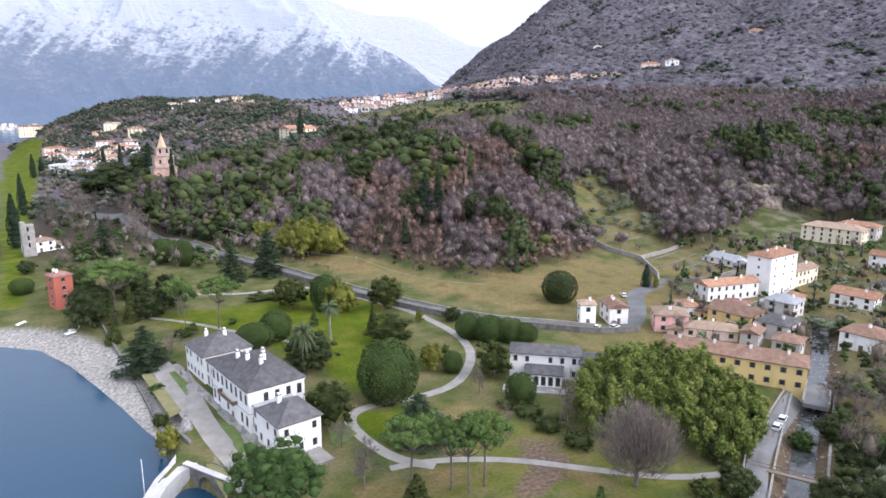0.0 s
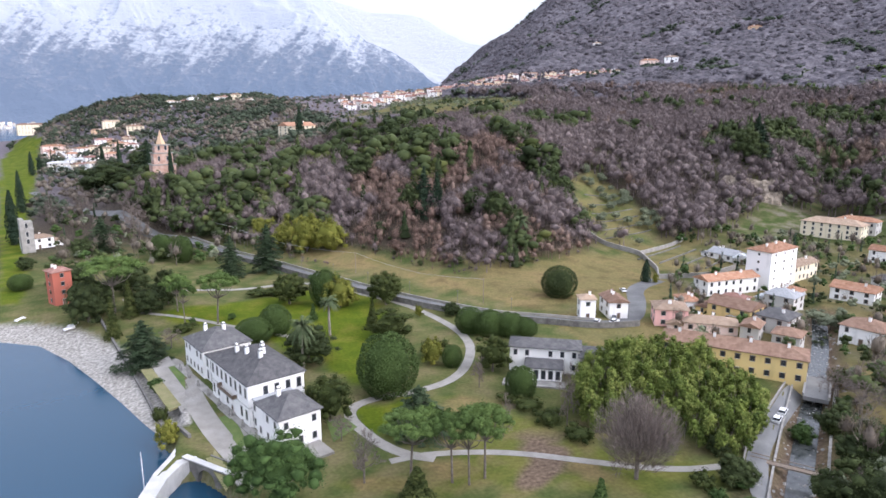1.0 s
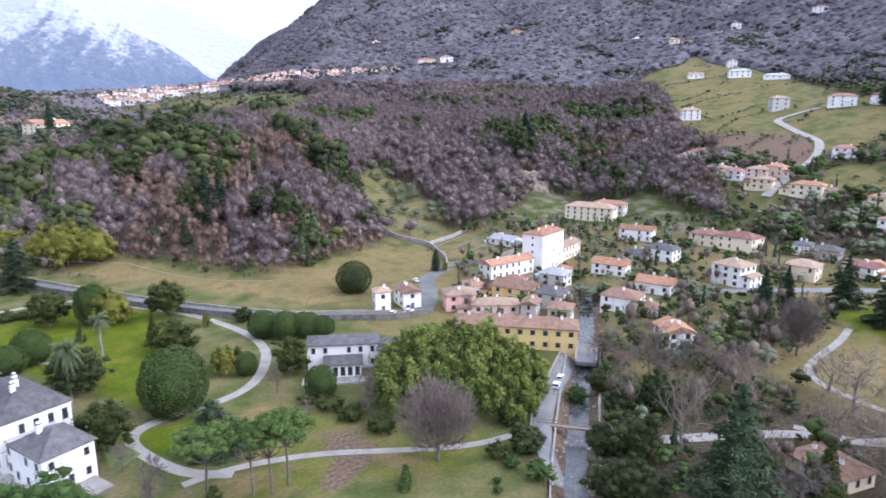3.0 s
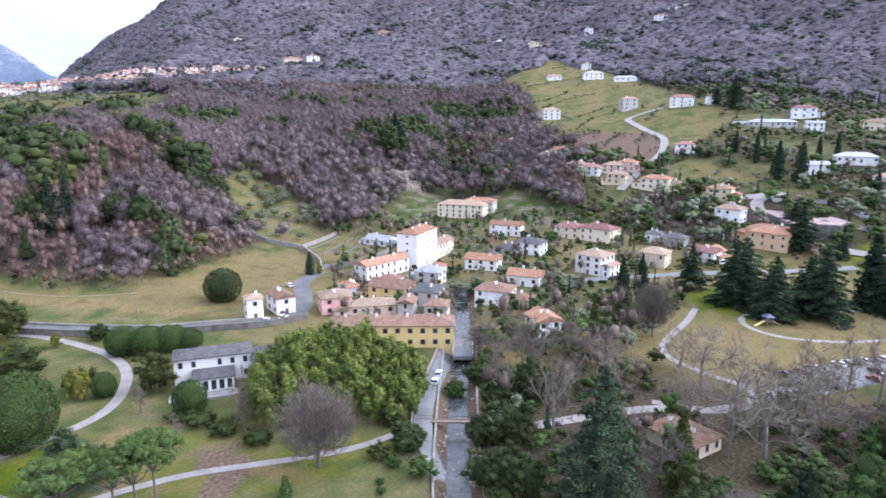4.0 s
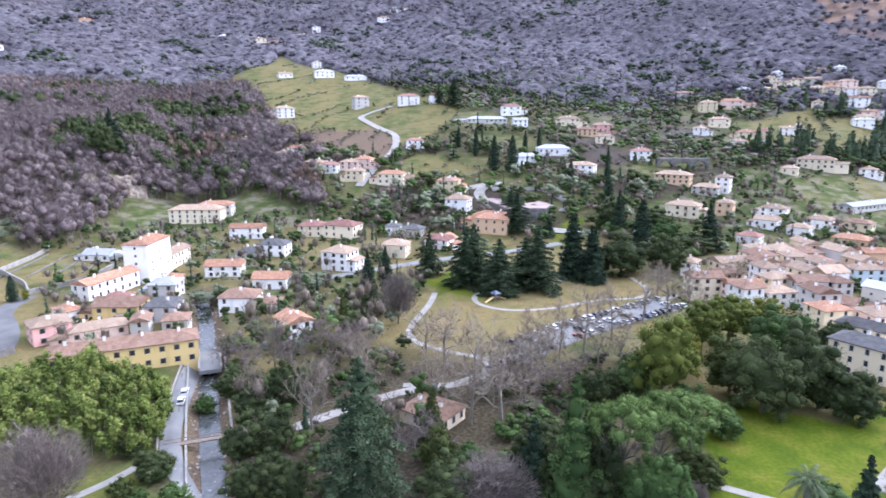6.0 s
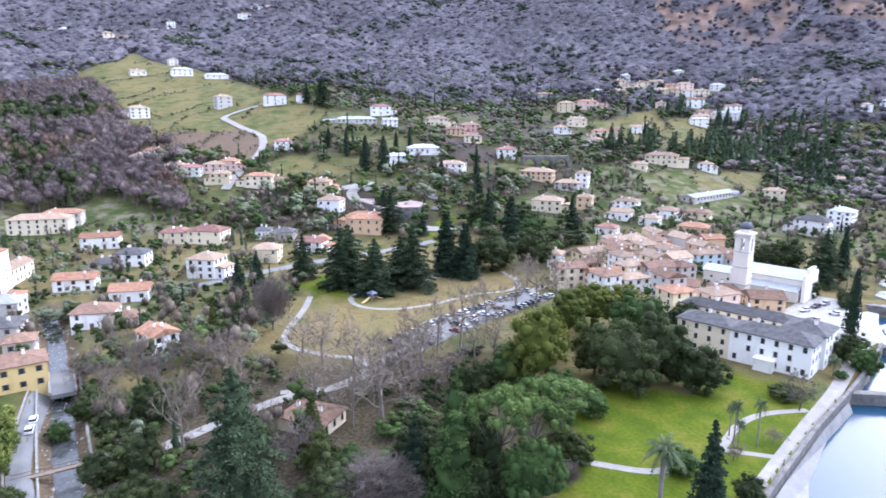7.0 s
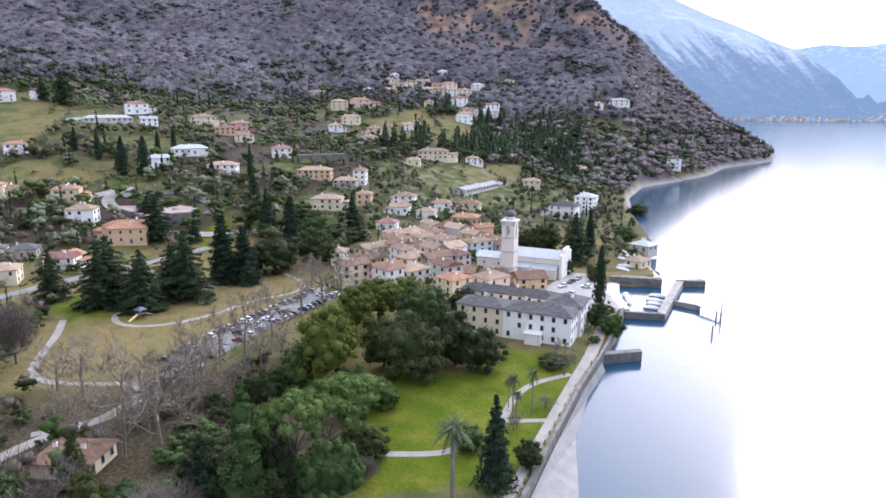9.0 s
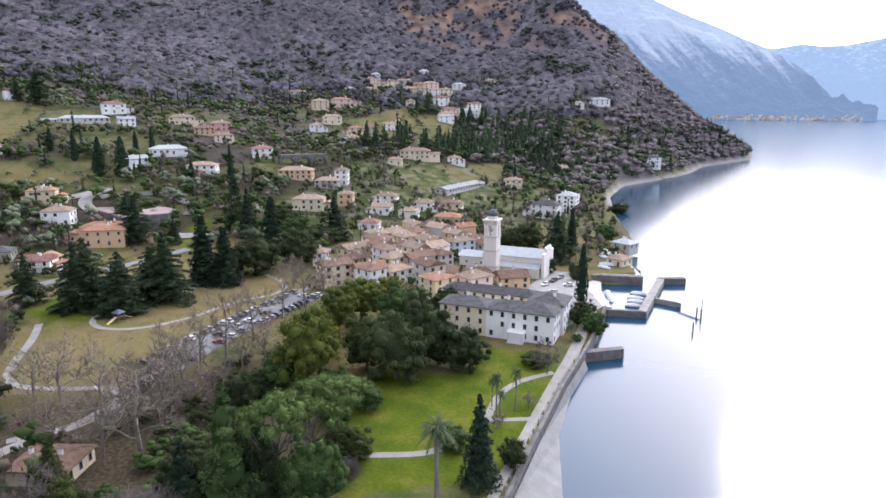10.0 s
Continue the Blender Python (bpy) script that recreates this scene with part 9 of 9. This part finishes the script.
slab("harbour_wall", [(243.0, -165.6), (245.8, -163.2), (243.8, -175.4), (240.2, -174.4)], -6, -1.2, DARK_STONE, "stone end of the breakwater", "pier")
slab("jetty", [(222.4, -144.4), (220.6, -146.6), (212.4, -153.0), (213.6, -150.6)], -6, -2.0, STONE, "stone landing jetty", "pier")
slab("quay", [(254.2, -134.4), (256.6, -136), (247.2, -157), (243.8, -155.4)], -6, -0.2, DARK_STONE, "dark stone quay by the boatyard", "quay")
slab("boatyard_floor", [(256.6, -136.2), (275, -145), (290, -150.6), (306, -165), (287, -169), (247.4, -157)], -5, -0.4, CONCRETE, "pale concrete slipway of the boatyard", "quay")
slab("slipway", [(217.5, -119.4), (238, -124.4), (255, -134.6), (250, -138.5), (234.5, -130.5), (215.5, -124.6)], -6, -2.6, CONCRETE, "pale stone slipway into the harbour", "quay")
STRAND = [((96.5, -36.2), (97, -52)), ((105.3, -42.3), (109.4, -55.5)), ((126.3, -57.3), (132, -65)), ((150.5, -75.2), (150.5, -76.6)), ((167.4, -88.9), (166, -89.6))]
strand_v = [(*a, -1.6) for a, b in STRAND] + [(*b, -4.1) for a, b in STRAND] + [(*b, -6) for a, b in STRAND] + [(*a, -6) for a, b in STRAND]
strand_q = [(k + 5 * q, k + 1 + 5 * q, k + 6 + 5 * q, k + 5 + 5 * q) for q in range(3) for k in range(4)]
tagged(new("strand", np_mesh("strand", strand_v, [strand_q], SHELF)), "pale gravel strand sloping from the lake wall into water", "shore", kind="structure")
PAVING = plain("grey_stone_paving", (0.24, 0.23, 0.215), (0.36, 0.345, 0.32), 0.3, 0.9, 3.0)
slab("square_floor", [(203, -109.5), (216, -101), (234, -94), (250, -108), (262, -122), (256, -134), (238, -124), (217.5, -119), (209.5, -117.4)], -4, 0.15, PAVING, "pale paved lakeside square", "square")


def gangway():
    g = thing("gangway", 213.0, -152.0, -2.2, 0, "white steel landing gangway with mooring posts", "gangway")
    part("deck", Bag().box(-11, 0, -0.8, 0.8, 0.2, 0.4).mesh("deck", STEEL), g, "", pose(0, 0, 0, 0, 0, 12))
    for y in (-0.8, 0.8):
        part("rail", Bag().box(-11, 0, y - 0.04, y + 0.04, 1.2, 1.3).mesh("rail", CAR_WHITE), g, "", pose(0, 0, 0, 0, 0, 12))
    for x, y, h, m in ((-11.3, -2.3, 4.5, CAR_WHITE), (-10.9, -0.6, 1.6, DARK_STONE), (-12.1, -1.6, 1.2, DARK_STONE), (-25.8, 11.6, 1.5, DARK_STONE)):
        part("post", Bag().tube([(x, y, -4), (x, y, h)], [0.3, 0.25], 7).mesh("post", m), g, "white mooring post" if m is CAR_WHITE else "dark mooring post")


gangway()


# ---- boats ----
def hull(length, beam):
    b = Bag()
    n = 9
    V = []
    for k in range(n):
        u = k / (n - 1)
        w = beam / 2 * (1 - max(0, (u - 0.45) / 0.55) ** 2.2) * (0.86 + 0.14 * min(1, u * 4))
        x = (u - 0.5) * length
        sheer = 0.25 * u * u
        V += [(x, -w, 0.75 + sheer), (x, -w * 0.75, 0.1), (x, 0, -0.25), (x, w * 0.75, 0.1), (x, w, 0.75 + sheer)]
    Q = [(5 * k + s, 5 * k + s + 1, 5 * k + s + 6, 5 * k + s + 5) for k in range(n - 1) for s in range(4)]
    Q += [(5 * k + 4, 5 * k, 5 * k + 5, 5 * k + 9) for k in range(n - 1)]
    b.add(V, quad=Q, tri=[(0, 4, 2), (0, 2, 1), (2, 4, 3)])
    return b.mesh("hull", CAR_WHITE, True)


def cover(length, beam):
    b = Bag()
    V = []
    for k in range(6):
        u = k / 5
        x, w = (u - 0.5) * length * 0.8, beam * 0.42 * (1 - 0.6 * u * u)
        V += [(x, -w, 0.75), (x, 0, 1.35 + 0.3 * math.sin(math.pi * u)), (x, w, 0.75)]
    Q = [(3 * k + s, 3 * k + s + 1, 3 * k + s + 4, 3 * k + s + 3) for k in range(5) for s in range(2)]
    return b.add(V, quad=Q).mesh("cover", [BOAT_COVER], True)


BOAT_COVER = plain("boat_tarpaulin", (0.5, 0.51, 0.53), (0.66, 0.67, 0.68), 1, 0.8)
BOAT = (hull(6.5, 2.3), cover(6.5, 2.3))
SKIFF = hull(4.2, 1.5)


def boat(x, y, turn, z=-4.05, covered=True):
    ob = thing("motor_boat" if covered else "rowing_boat", x, y, z, turn, "white motor boat under a pale cover, moored" if covered else "small white rowing boat drawn up on shingle", "boat", "boats")
    part("hull", BOAT[0] if covered else SKIFF, ob)
    if covered:
        part("cover", BOAT[1], ob, "pale tarpaulin cover")


for x, y, turn in ((236, -134, 150), (231.5, -132.4, 150), (227.5, -131, 155), (223.6, -126.6, 145), (219.5, -124.6, 140), (232, -146.2, -128), (226.6, -141.8, -132), (222.2, -139.2, -130), (217.6, -135.4, -128)):
    boat(x, y, turn)
for x, y, turn in ((262, -146, 30), (267, -150, 60), (280, -156, 20), (286, -161, 75), (296, -163, 40)):
    boat(x, y, turn, 0.0)
boat(-68.9, 270.0, 60, -1.70, False)
boat(-67.2, 272.2, 70, -1.70, False)
boat(-49.7, 252.1, 40, -1.70, False)
boat(-49.1, 255.8, 45, -1.70, False)
boat(-71.1, 275.1, 60, -1.70, False)


# ---- cars ----
def car_body(length=4.2, w=1.75):
    prof = [(-0.5, 0.35), (-0.5, 0.85), (-0.3, 0.95), (-0.2, 0.97), (0.18, 0.95), (0.22, 0.9), (0.48, 0.78), (0.5, 0.4)]
    b = Bag()
    V = [(x * length, s * w / 2, z) for s in (-1, 1) for x, z in prof]
    n = len(prof)
    b.add(V, quad=[(k, k + 1, n + k + 1, n + k) for k in range(n - 1)] + [(n - 1, 0, n, 2 * n - 1)])
    for s in (0, n):
        b.add(V[s:s + n], tri=[(0, k, k + 1) for k in range(1, n - 1)])
    return b


def car_cabin(length=4.2, w=1.75):
    prof = [(-0.46, 0.9), (-0.38, 1.42), (0.02, 1.45), (0.2, 0.93)]
    b = Bag()
    V = [(x * length, s * w / 2 * (0.93 if z < 1 else 0.78), z) for s in (-1, 1) for x, z in prof]
    b.add(V, quad=[(0, 1, 5, 4), (2, 3, 7, 6), (0, 3, 2, 1), (4, 5, 6, 7)], mat=0)
    return b.add(V, quad=[(1, 2, 6, 5)], mat=1)


WHEEL = Bag().tube([(0, -0.1, 0), (0, 0.1, 0)], [0.32, 0.32], 10).mesh("wheel", TYRE)
CARS = [(car_body().mesh("body", m), car_cabin().mesh("cabin", [GLASS, m]), t) for m, t in
        ((CAR_WHITE, "white"), (CAR_GREY, "silver grey"), (CAR_DARK, "black"), (CAR_BLUE, "dark blue"), (CAR_RED, "red"))]


def car(x, y, turn, which, group="parked cars", lift=0.16):
    body, cabin, tone = CARS[which]
    ob = thing("car", x, y, ground(x, y) + lift, turn, tone + " parked hatchback car on asphalt", "car", group)
    part("body", body, ob)
    part("cabin", cabin, ob)
    for sx in (-1.3, 1.3):
        for sy in (-0.8, 0.8):
            part("wheel", WHEEL, ob, "", pose(sx, sy, 0.32))


car_rng = np.random.default_rng(9)
row = resample(PARKING, 2.9)
way = np.gradient(row, axis=0)
for k in range(len(row)):
    d = way[k] / np.linalg.norm(way[k])
    for s in (-5.6, 5.4, -1.2):
        if car_rng.uniform() < (0.66 if s != -1.2 else 0.2):
            car(row[k][0] - d[1] * s, row[k][1] + d[0] * s, math.degrees(math.atan2(d[1], d[0])) + 90 + float(car_rng.uniform(-6, 6)), int(car_rng.choice([0, 0, 0, 1, 1, 1, 2, 2, 3, 4])))
for x, y, a, w in ((226, -103, 30, 0), (230, -106.5, 35, 1), (241, -108, 120, 0), (246, -114, 125, 2), (250, -119, 130, 1), (238, -117, 60, 0)):
    car(x, y, a, w, "cars on the square", 0.3)
car(131.8, 112.2, 32, 0, "cars in the lane")
car(126.3, 108.8, 32, 0, "cars in the lane")
for x, y, w, a in ((133, 186, 0, 20), (136, 191, 1, 60), (141, 195, 0, 80), (130, 183, 2, 10), (150, 205, 1, 60), (160, 219, 0, 70), (127, 188, 0, 40)):
    car(x, y, a, w, "cars in the village")


# ---- bridge over the stream ----
def build_bridge():
    b = thing("bridge", 152, 119.5, 0, 128, "low stone road bridge with parapets over the stream", "bridge", kind="structure")
    part("deck", Bag().box(-3, 3, -8, 8, -0.9, 0.2).mesh("deck", ASPHALT), b)
    for x in (-3, 3):
        part("parapet", Bag().box(x - 0.25, x + 0.25, -8, 8, 0.2, 1.1).mesh("parapet", STONE), b)


build_bridge()
foot = thing("footbridge", 112, 91.6, -0.2, 38, "narrow dark footbridge over the stream", "bridge")
part("deck", Bag().box(-0.8, 0.8, -8, 8, -0.2, 0.1).mesh("deck", TIMBER), foot)
for x in (-0.8, 0.8):
    part("railing", Bag().box(x - 0.05, x + 0.05, -8, 8, 0.8, 0.95).mesh("railing", TIMBER), foot)


# ---- stream bed stones ----
def build_stones():
    rng = np.random.default_rng(8)
    p = resample(STREAM, 0.5)
    b = Bag()
    for _ in range(420):
        c = p[int(rng.integers(len(p)))] + rng.normal(size=2) * 2.6
        s = rng.uniform(0.2, 0.75)
        V, N = shell(rng, 7, (0, 0, 0), (s, s, s * 0.7), 0.9)
        V = np.concatenate([[(0, 0, s * 0.6), (0, 0, -s)], [(s * math.cos(a) * rng.uniform(0.7, 1.1), s * math.sin(a) * rng.uniform(0.7, 1.1), 0) for a in np.arange(6) * 1.047]])
        z = max(ground(c[0], c[1]), -3.1)
        b.add(V + (c[0], c[1], z), tri=[(0, 2 + k, 2 + (k + 1) % 6) for k in range(6)] + [(1, 2 + (k + 1) % 6, 2 + k) for k in range(6)])
    tagged(new("stream_stones", b.mesh("stream_stones", STONE)), "grey boulders in the stream bed", "stones", kind="stuff")


build_stones()


# ---- playground ----
play = thing("play_slide", 236.5, 52.5, ground(236.5, 52.5), -40, "blue and yellow playground slide on grass", "playground slide")
for x in (-1.2, 1.2):
    for y in (-1.2, 1.2):
        part("post", Bag().box(x - 0.08, x + 0.08, y - 0.08, y + 0.08, 0, 3.2).mesh("post", TIMBER), play)
part("platform", Bag().box(-1.3, 1.3, -1.3, 1.3, 1.6, 1.75).mesh("platform", TIMBER), play)
part("roof", Bag().add([(-1.7, -1.7, 3.1), (1.7, -1.7, 3.1), (1.7, 1.7, 3.1), (-1.7, 1.7, 3.1), (0, 0, 4.3)], tri=[(0, 1, 4), (1, 2, 4), (2, 3, 4), (3, 0, 4)], quad=[(3, 2, 1, 0)]).mesh("roof", CAR_BLUE), play, "blue pointed roof")
for s in (-1, 1):
    part("chute", Bag().add([(1.3 * s, -0.5, 1.7), (1.3 * s, 0.5, 1.7), (4.8 * s, 0.5, 0.2), (4.8 * s, -0.5, 0.2), (1.3 * s, -0.5, 1.5), (1.3 * s, 0.5, 1.5), (4.8 * s, 0.5, 0), (4.8 * s, -0.5, 0)],
                            quad=[(0, 1, 2, 3), (7, 6, 5, 4), (0, 3, 7, 4), (1, 5, 6, 2), (2, 6, 7, 3)]).mesh("chute", YELLOW), play, "yellow slide chute")


# ---- lake pole, street lamps and the overhead line ----
def flagpole(x, y, h):
    ob = thing("pole", x, y, -4, 0, "slim white pole standing in the lake", "pole")
    part("shaft", Bag().tube([(0, 0, -4), (0, 0, h)], [0.13, 0.07], 6).mesh("shaft", CAR_WHITE), ob)


flagpole(-17.0, 136.4, 9.0)
LAMP_POST = Bag().tube([(0, 0, -0.3), (0, 0, 5.5)], [0.09, 0.05], 6).mesh("post", DARK_STONE)
LAMP_HEAD = Bag().tube([(0, 0, 5.5), (0, 0, 5.6), (0, 0, 6.0)], [0.1, 0.28, 0.08], 8).mesh("lantern", DARK_STONE)
for x, y in offset(ROAD_MAIN[4:11], 5.2)[::6]:
    lamp = thing("street_lamp", x, y, ground(x, y), 0, "slender dark street lamp beside the road", "street lamp", "lamps along the road")
    part("post", LAMP_POST, lamp)
    part("lantern", LAMP_HEAD, lamp)
poles = [(-60, 520), (10, 372), (62, 288), (99, 225)]
for x, y in poles:
    ob = thing("power_pole", x, y, ground(x, y), 25, "wooden power line pole in the meadow", "pole", "power line poles")
    part("shaft", Bag().tube([(0, 0, -1), (0, 0, 10)], [0.18, 0.1], 7).mesh("shaft", TIMBER), ob)
    part("crossbar", Bag().box(-0.9, 0.9, -0.08, 0.08, 9.4, 9.6).mesh("crossbar", TIMBER), ob)
for (ax, ay), (bx, by) in zip(poles[:-1], poles[1:]):
    za, zb = ground(ax, ay) + 9.6, ground(bx, by) + 9.6
    pts = [(ax + (bx - ax) * u, ay + (by - ay) * u, za + (zb - za) * u - 3.0 * math.sin(math.pi * u)) for u in np.linspace(0, 1, 14)]
    tagged(new("power_cable", Bag().tube(pts, [0.05] * 14, 3).mesh("power_cable", STEEL)), "thin sagging overhead power cable between poles", "cable")

oblong("gardener_house", "low garden house with an orange-brown tiled roof among trees", (133.5, 52.0), (130.0, 40.5), 10, 3.4, CREAM, TILE_BROWN, "hip", 1, "plain", 3.0)


# ---- terraces and the viaduct of the valley ----
PINK_GRAVEL = plain("pink_brown_gravel", (0.26, 0.185, 0.17), (0.38, 0.29, 0.27), 0.12, 0.95, 3.0)
slab("terrace", [(407, 102), (419.5, 96.5), (413, 72.5), (390, 52), (374, 54.5), (366, 76)], 4, 15.6, DARK_STONE, "dark stone retaining wall under a gravel terrace", "terrace")
slab("terrace", [(406.6, 101.4), (418.7, 96), (412.4, 72.9), (389.8, 52.7), (374.6, 55.2), (367, 76)], 15.6, 16.0, PINK_GRAVEL, "pink-brown gravel terrace with a stone edge", "terrace")


def build_viaduct():
    """A stone bridge with three round arches across a side valley."""
    a, b = np.array((502.0, -6.0)), np.array((511.0, -42.0))
    ln = float(np.hypot(*(b - a)))
    along_it, across = (b - a) / ln, np.array((-(b - a)[1], (b - a)[0])) / ln * 2.6
    z0, z1 = 24.0, 37.0
    span, rad = ln / 3, ln / 6 - 1.4
    us, low = [], []
    for k in range(3):
        c = span * (k + 0.5)
        us += [c - span / 2, c - rad - 0.01] + [c - rad * math.cos(q) for q in np.linspace(0, math.pi, 13)] + [c + rad + 0.01, c + span / 2]
        low += [z0, z0] + [z1 - 2.0 - rad + rad * math.sin(q) for q in np.linspace(0, math.pi, 13)] + [z0, z0]
    n = len(us)
    V = []
    for s in (-1, 1):
        for u, z in zip(us, low):
            V.append((*(a + along_it * u + across * s), z))
        for u in us:
            V.append((*(a + along_it * u + across * s), z1))
    Q = []
    for k in range(n - 1):
        Q += [(k, k + 1, n + k + 1, n + k), (2 * n + k, 3 * n + k, 3 * n + k + 1, 2 * n + k + 1),
              (k, 2 * n + k, 2 * n + k + 1, k + 1), (n + k, n + k + 1, 3 * n + k + 1, 3 * n + k)]
    tagged(new("viaduct", np_mesh("viaduct", V, [np.array(Q)], DARK_STONE)), "grey stone road bridge with round arches", "bridge", kind="structure")


build_viaduct()

# ---- far villages on the other shores ----
def far_village(seed, count, b0, b1, r_foot, depth, top, label):
    rng = np.random.default_rng(seed)
    b = Bag()
    for _ in range(count):
        q = math.radians(b0 + (b1 - b0) * rng.uniform())
        z = -4 + 26 * rng.uniform() ** 2.2
        r = r_foot + depth * ((z + 12) / (top + 12)) ** 0.833 - 6
        w, d, h = rng.uniform(5, 11), rng.uniform(5, 9), rng.uniform(5, 10)
        x, y = r * math.sin(q), r * math.cos(q)
        b.box(x - w, x + w, y - d, y + d, z - 12, z + h, int(rng.integers(3)))
        b.add([(x - w, y - d, z + h), (x + w, y - d, z + h), (x + w, y + d, z + h), (x - w, y + d, z + h), (x, y, z + h + 4)], tri=[(0, 1, 4), (1, 2, 4), (2, 3, 4), (3, 0, 4)], mat=3)
    tagged(new("far_village", b.mesh("far_village", [WHITE, WHITE, GREY, TILE_TAN])), label, "village", kind="stuff")


far_village(71, 130, 126.5, 137.0, 4250, 350, 400, "pale houses of a far village at the lake's edge")
far_village(72, 70, -14.5, -8.0, 4100, 500, 1100, "pale houses of a far village under the mountains")

# ---- rock outcrop above the mill ----
def build_outcrop():
    """A broken cliff face along the gorge: ledges and fissures, with the slope behind it."""
    pts = resample([(308, 336), (318, 326), (327, 322), (338, 312), (350, 305)], 1.4)
    rows = np.linspace(-3, 17, 15)
    n, k = len(pts), len(rows)
    g = np.gradient(pts, axis=0)
    g /= np.linalg.norm(g, axis=1)[:, None] + 1e-9
    back = np.stack([-g[:, 1], g[:, 0]], -1)
    back *= np.sign((back * pts).sum(1))[:, None]
    i, j = np.meshgrid(np.arange(n), np.arange(k), indexing="ij")
    crag = value_noise(i * 0.33, j * 0.2, 3, 5)
    step = np.floor(rows[j] / 3.2 + crag * 2) * 0.9 + 5.0 * crag
    fall = np.clip(np.minimum(i, n - 1 - i) / 6, 0.15, 1)
    X = pts[i, 0] + back[i, 0] * (step + rows[j] * 0.28)
    Y = pts[i, 1] + back[i, 1] * (step + rows[j] * 0.28)
    Z = ground_many(pts[:, 0], pts[:, 1])[i] + np.where(rows[j] > 0, rows[j] * fall * (0.75 + 0.4 * value_noise(i * 0.25, j * 0, 2, 8)), rows[j])
    V = np.stack([X, Y, Z], -1).reshape(-1, 3)
    q = (i[:-1, :-1] * k + j[:-1, :-1]).ravel()
    crest = np.arange(n) * k + k - 1
    foot = np.column_stack([V[crest, :2] + back * 9, V[crest, 2] - 9])
    c2 = len(V) + np.arange(n)
    Q = np.concatenate([np.stack([q, q + k, q + k + 1, q + 1], -1), np.stack([crest[:-1], crest[1:], c2[1:], c2[:-1]], -1)])
    me = np_mesh("rock_outcrop", np.concatenate([V, foot]), [Q], ROCK)
    tagged(new("rock_outcrop", me), "tan weathered rock cliff in the wood", "rocks", kind="stuff")


ROCK = plain("tan_cliff_rock", (0.16, 0.13, 0.10), (0.34, 0.28, 0.21), 0.15, 0.95, 1.0, bump=1.0, depth=0.4)
build_outcrop()

# ---- shrubs along the stream banks ----
bank_rng = np.random.default_rng(61)
for side_gap in (7.0, -7.5):
    for x, y in offset(STREAM[1:6], side_gap)[::1]:
        if bank_rng.uniform() < 0.7 and (side_gap < 0):
            plant(("heath", "bush", "privet", "bare")[int(bank_rng.integers(4))], x + bank_rng.uniform(-1.5, 1.5), y + bank_rng.uniform(-1.5, 1.5), float(bank_rng.uniform(1.5, 4.5)))
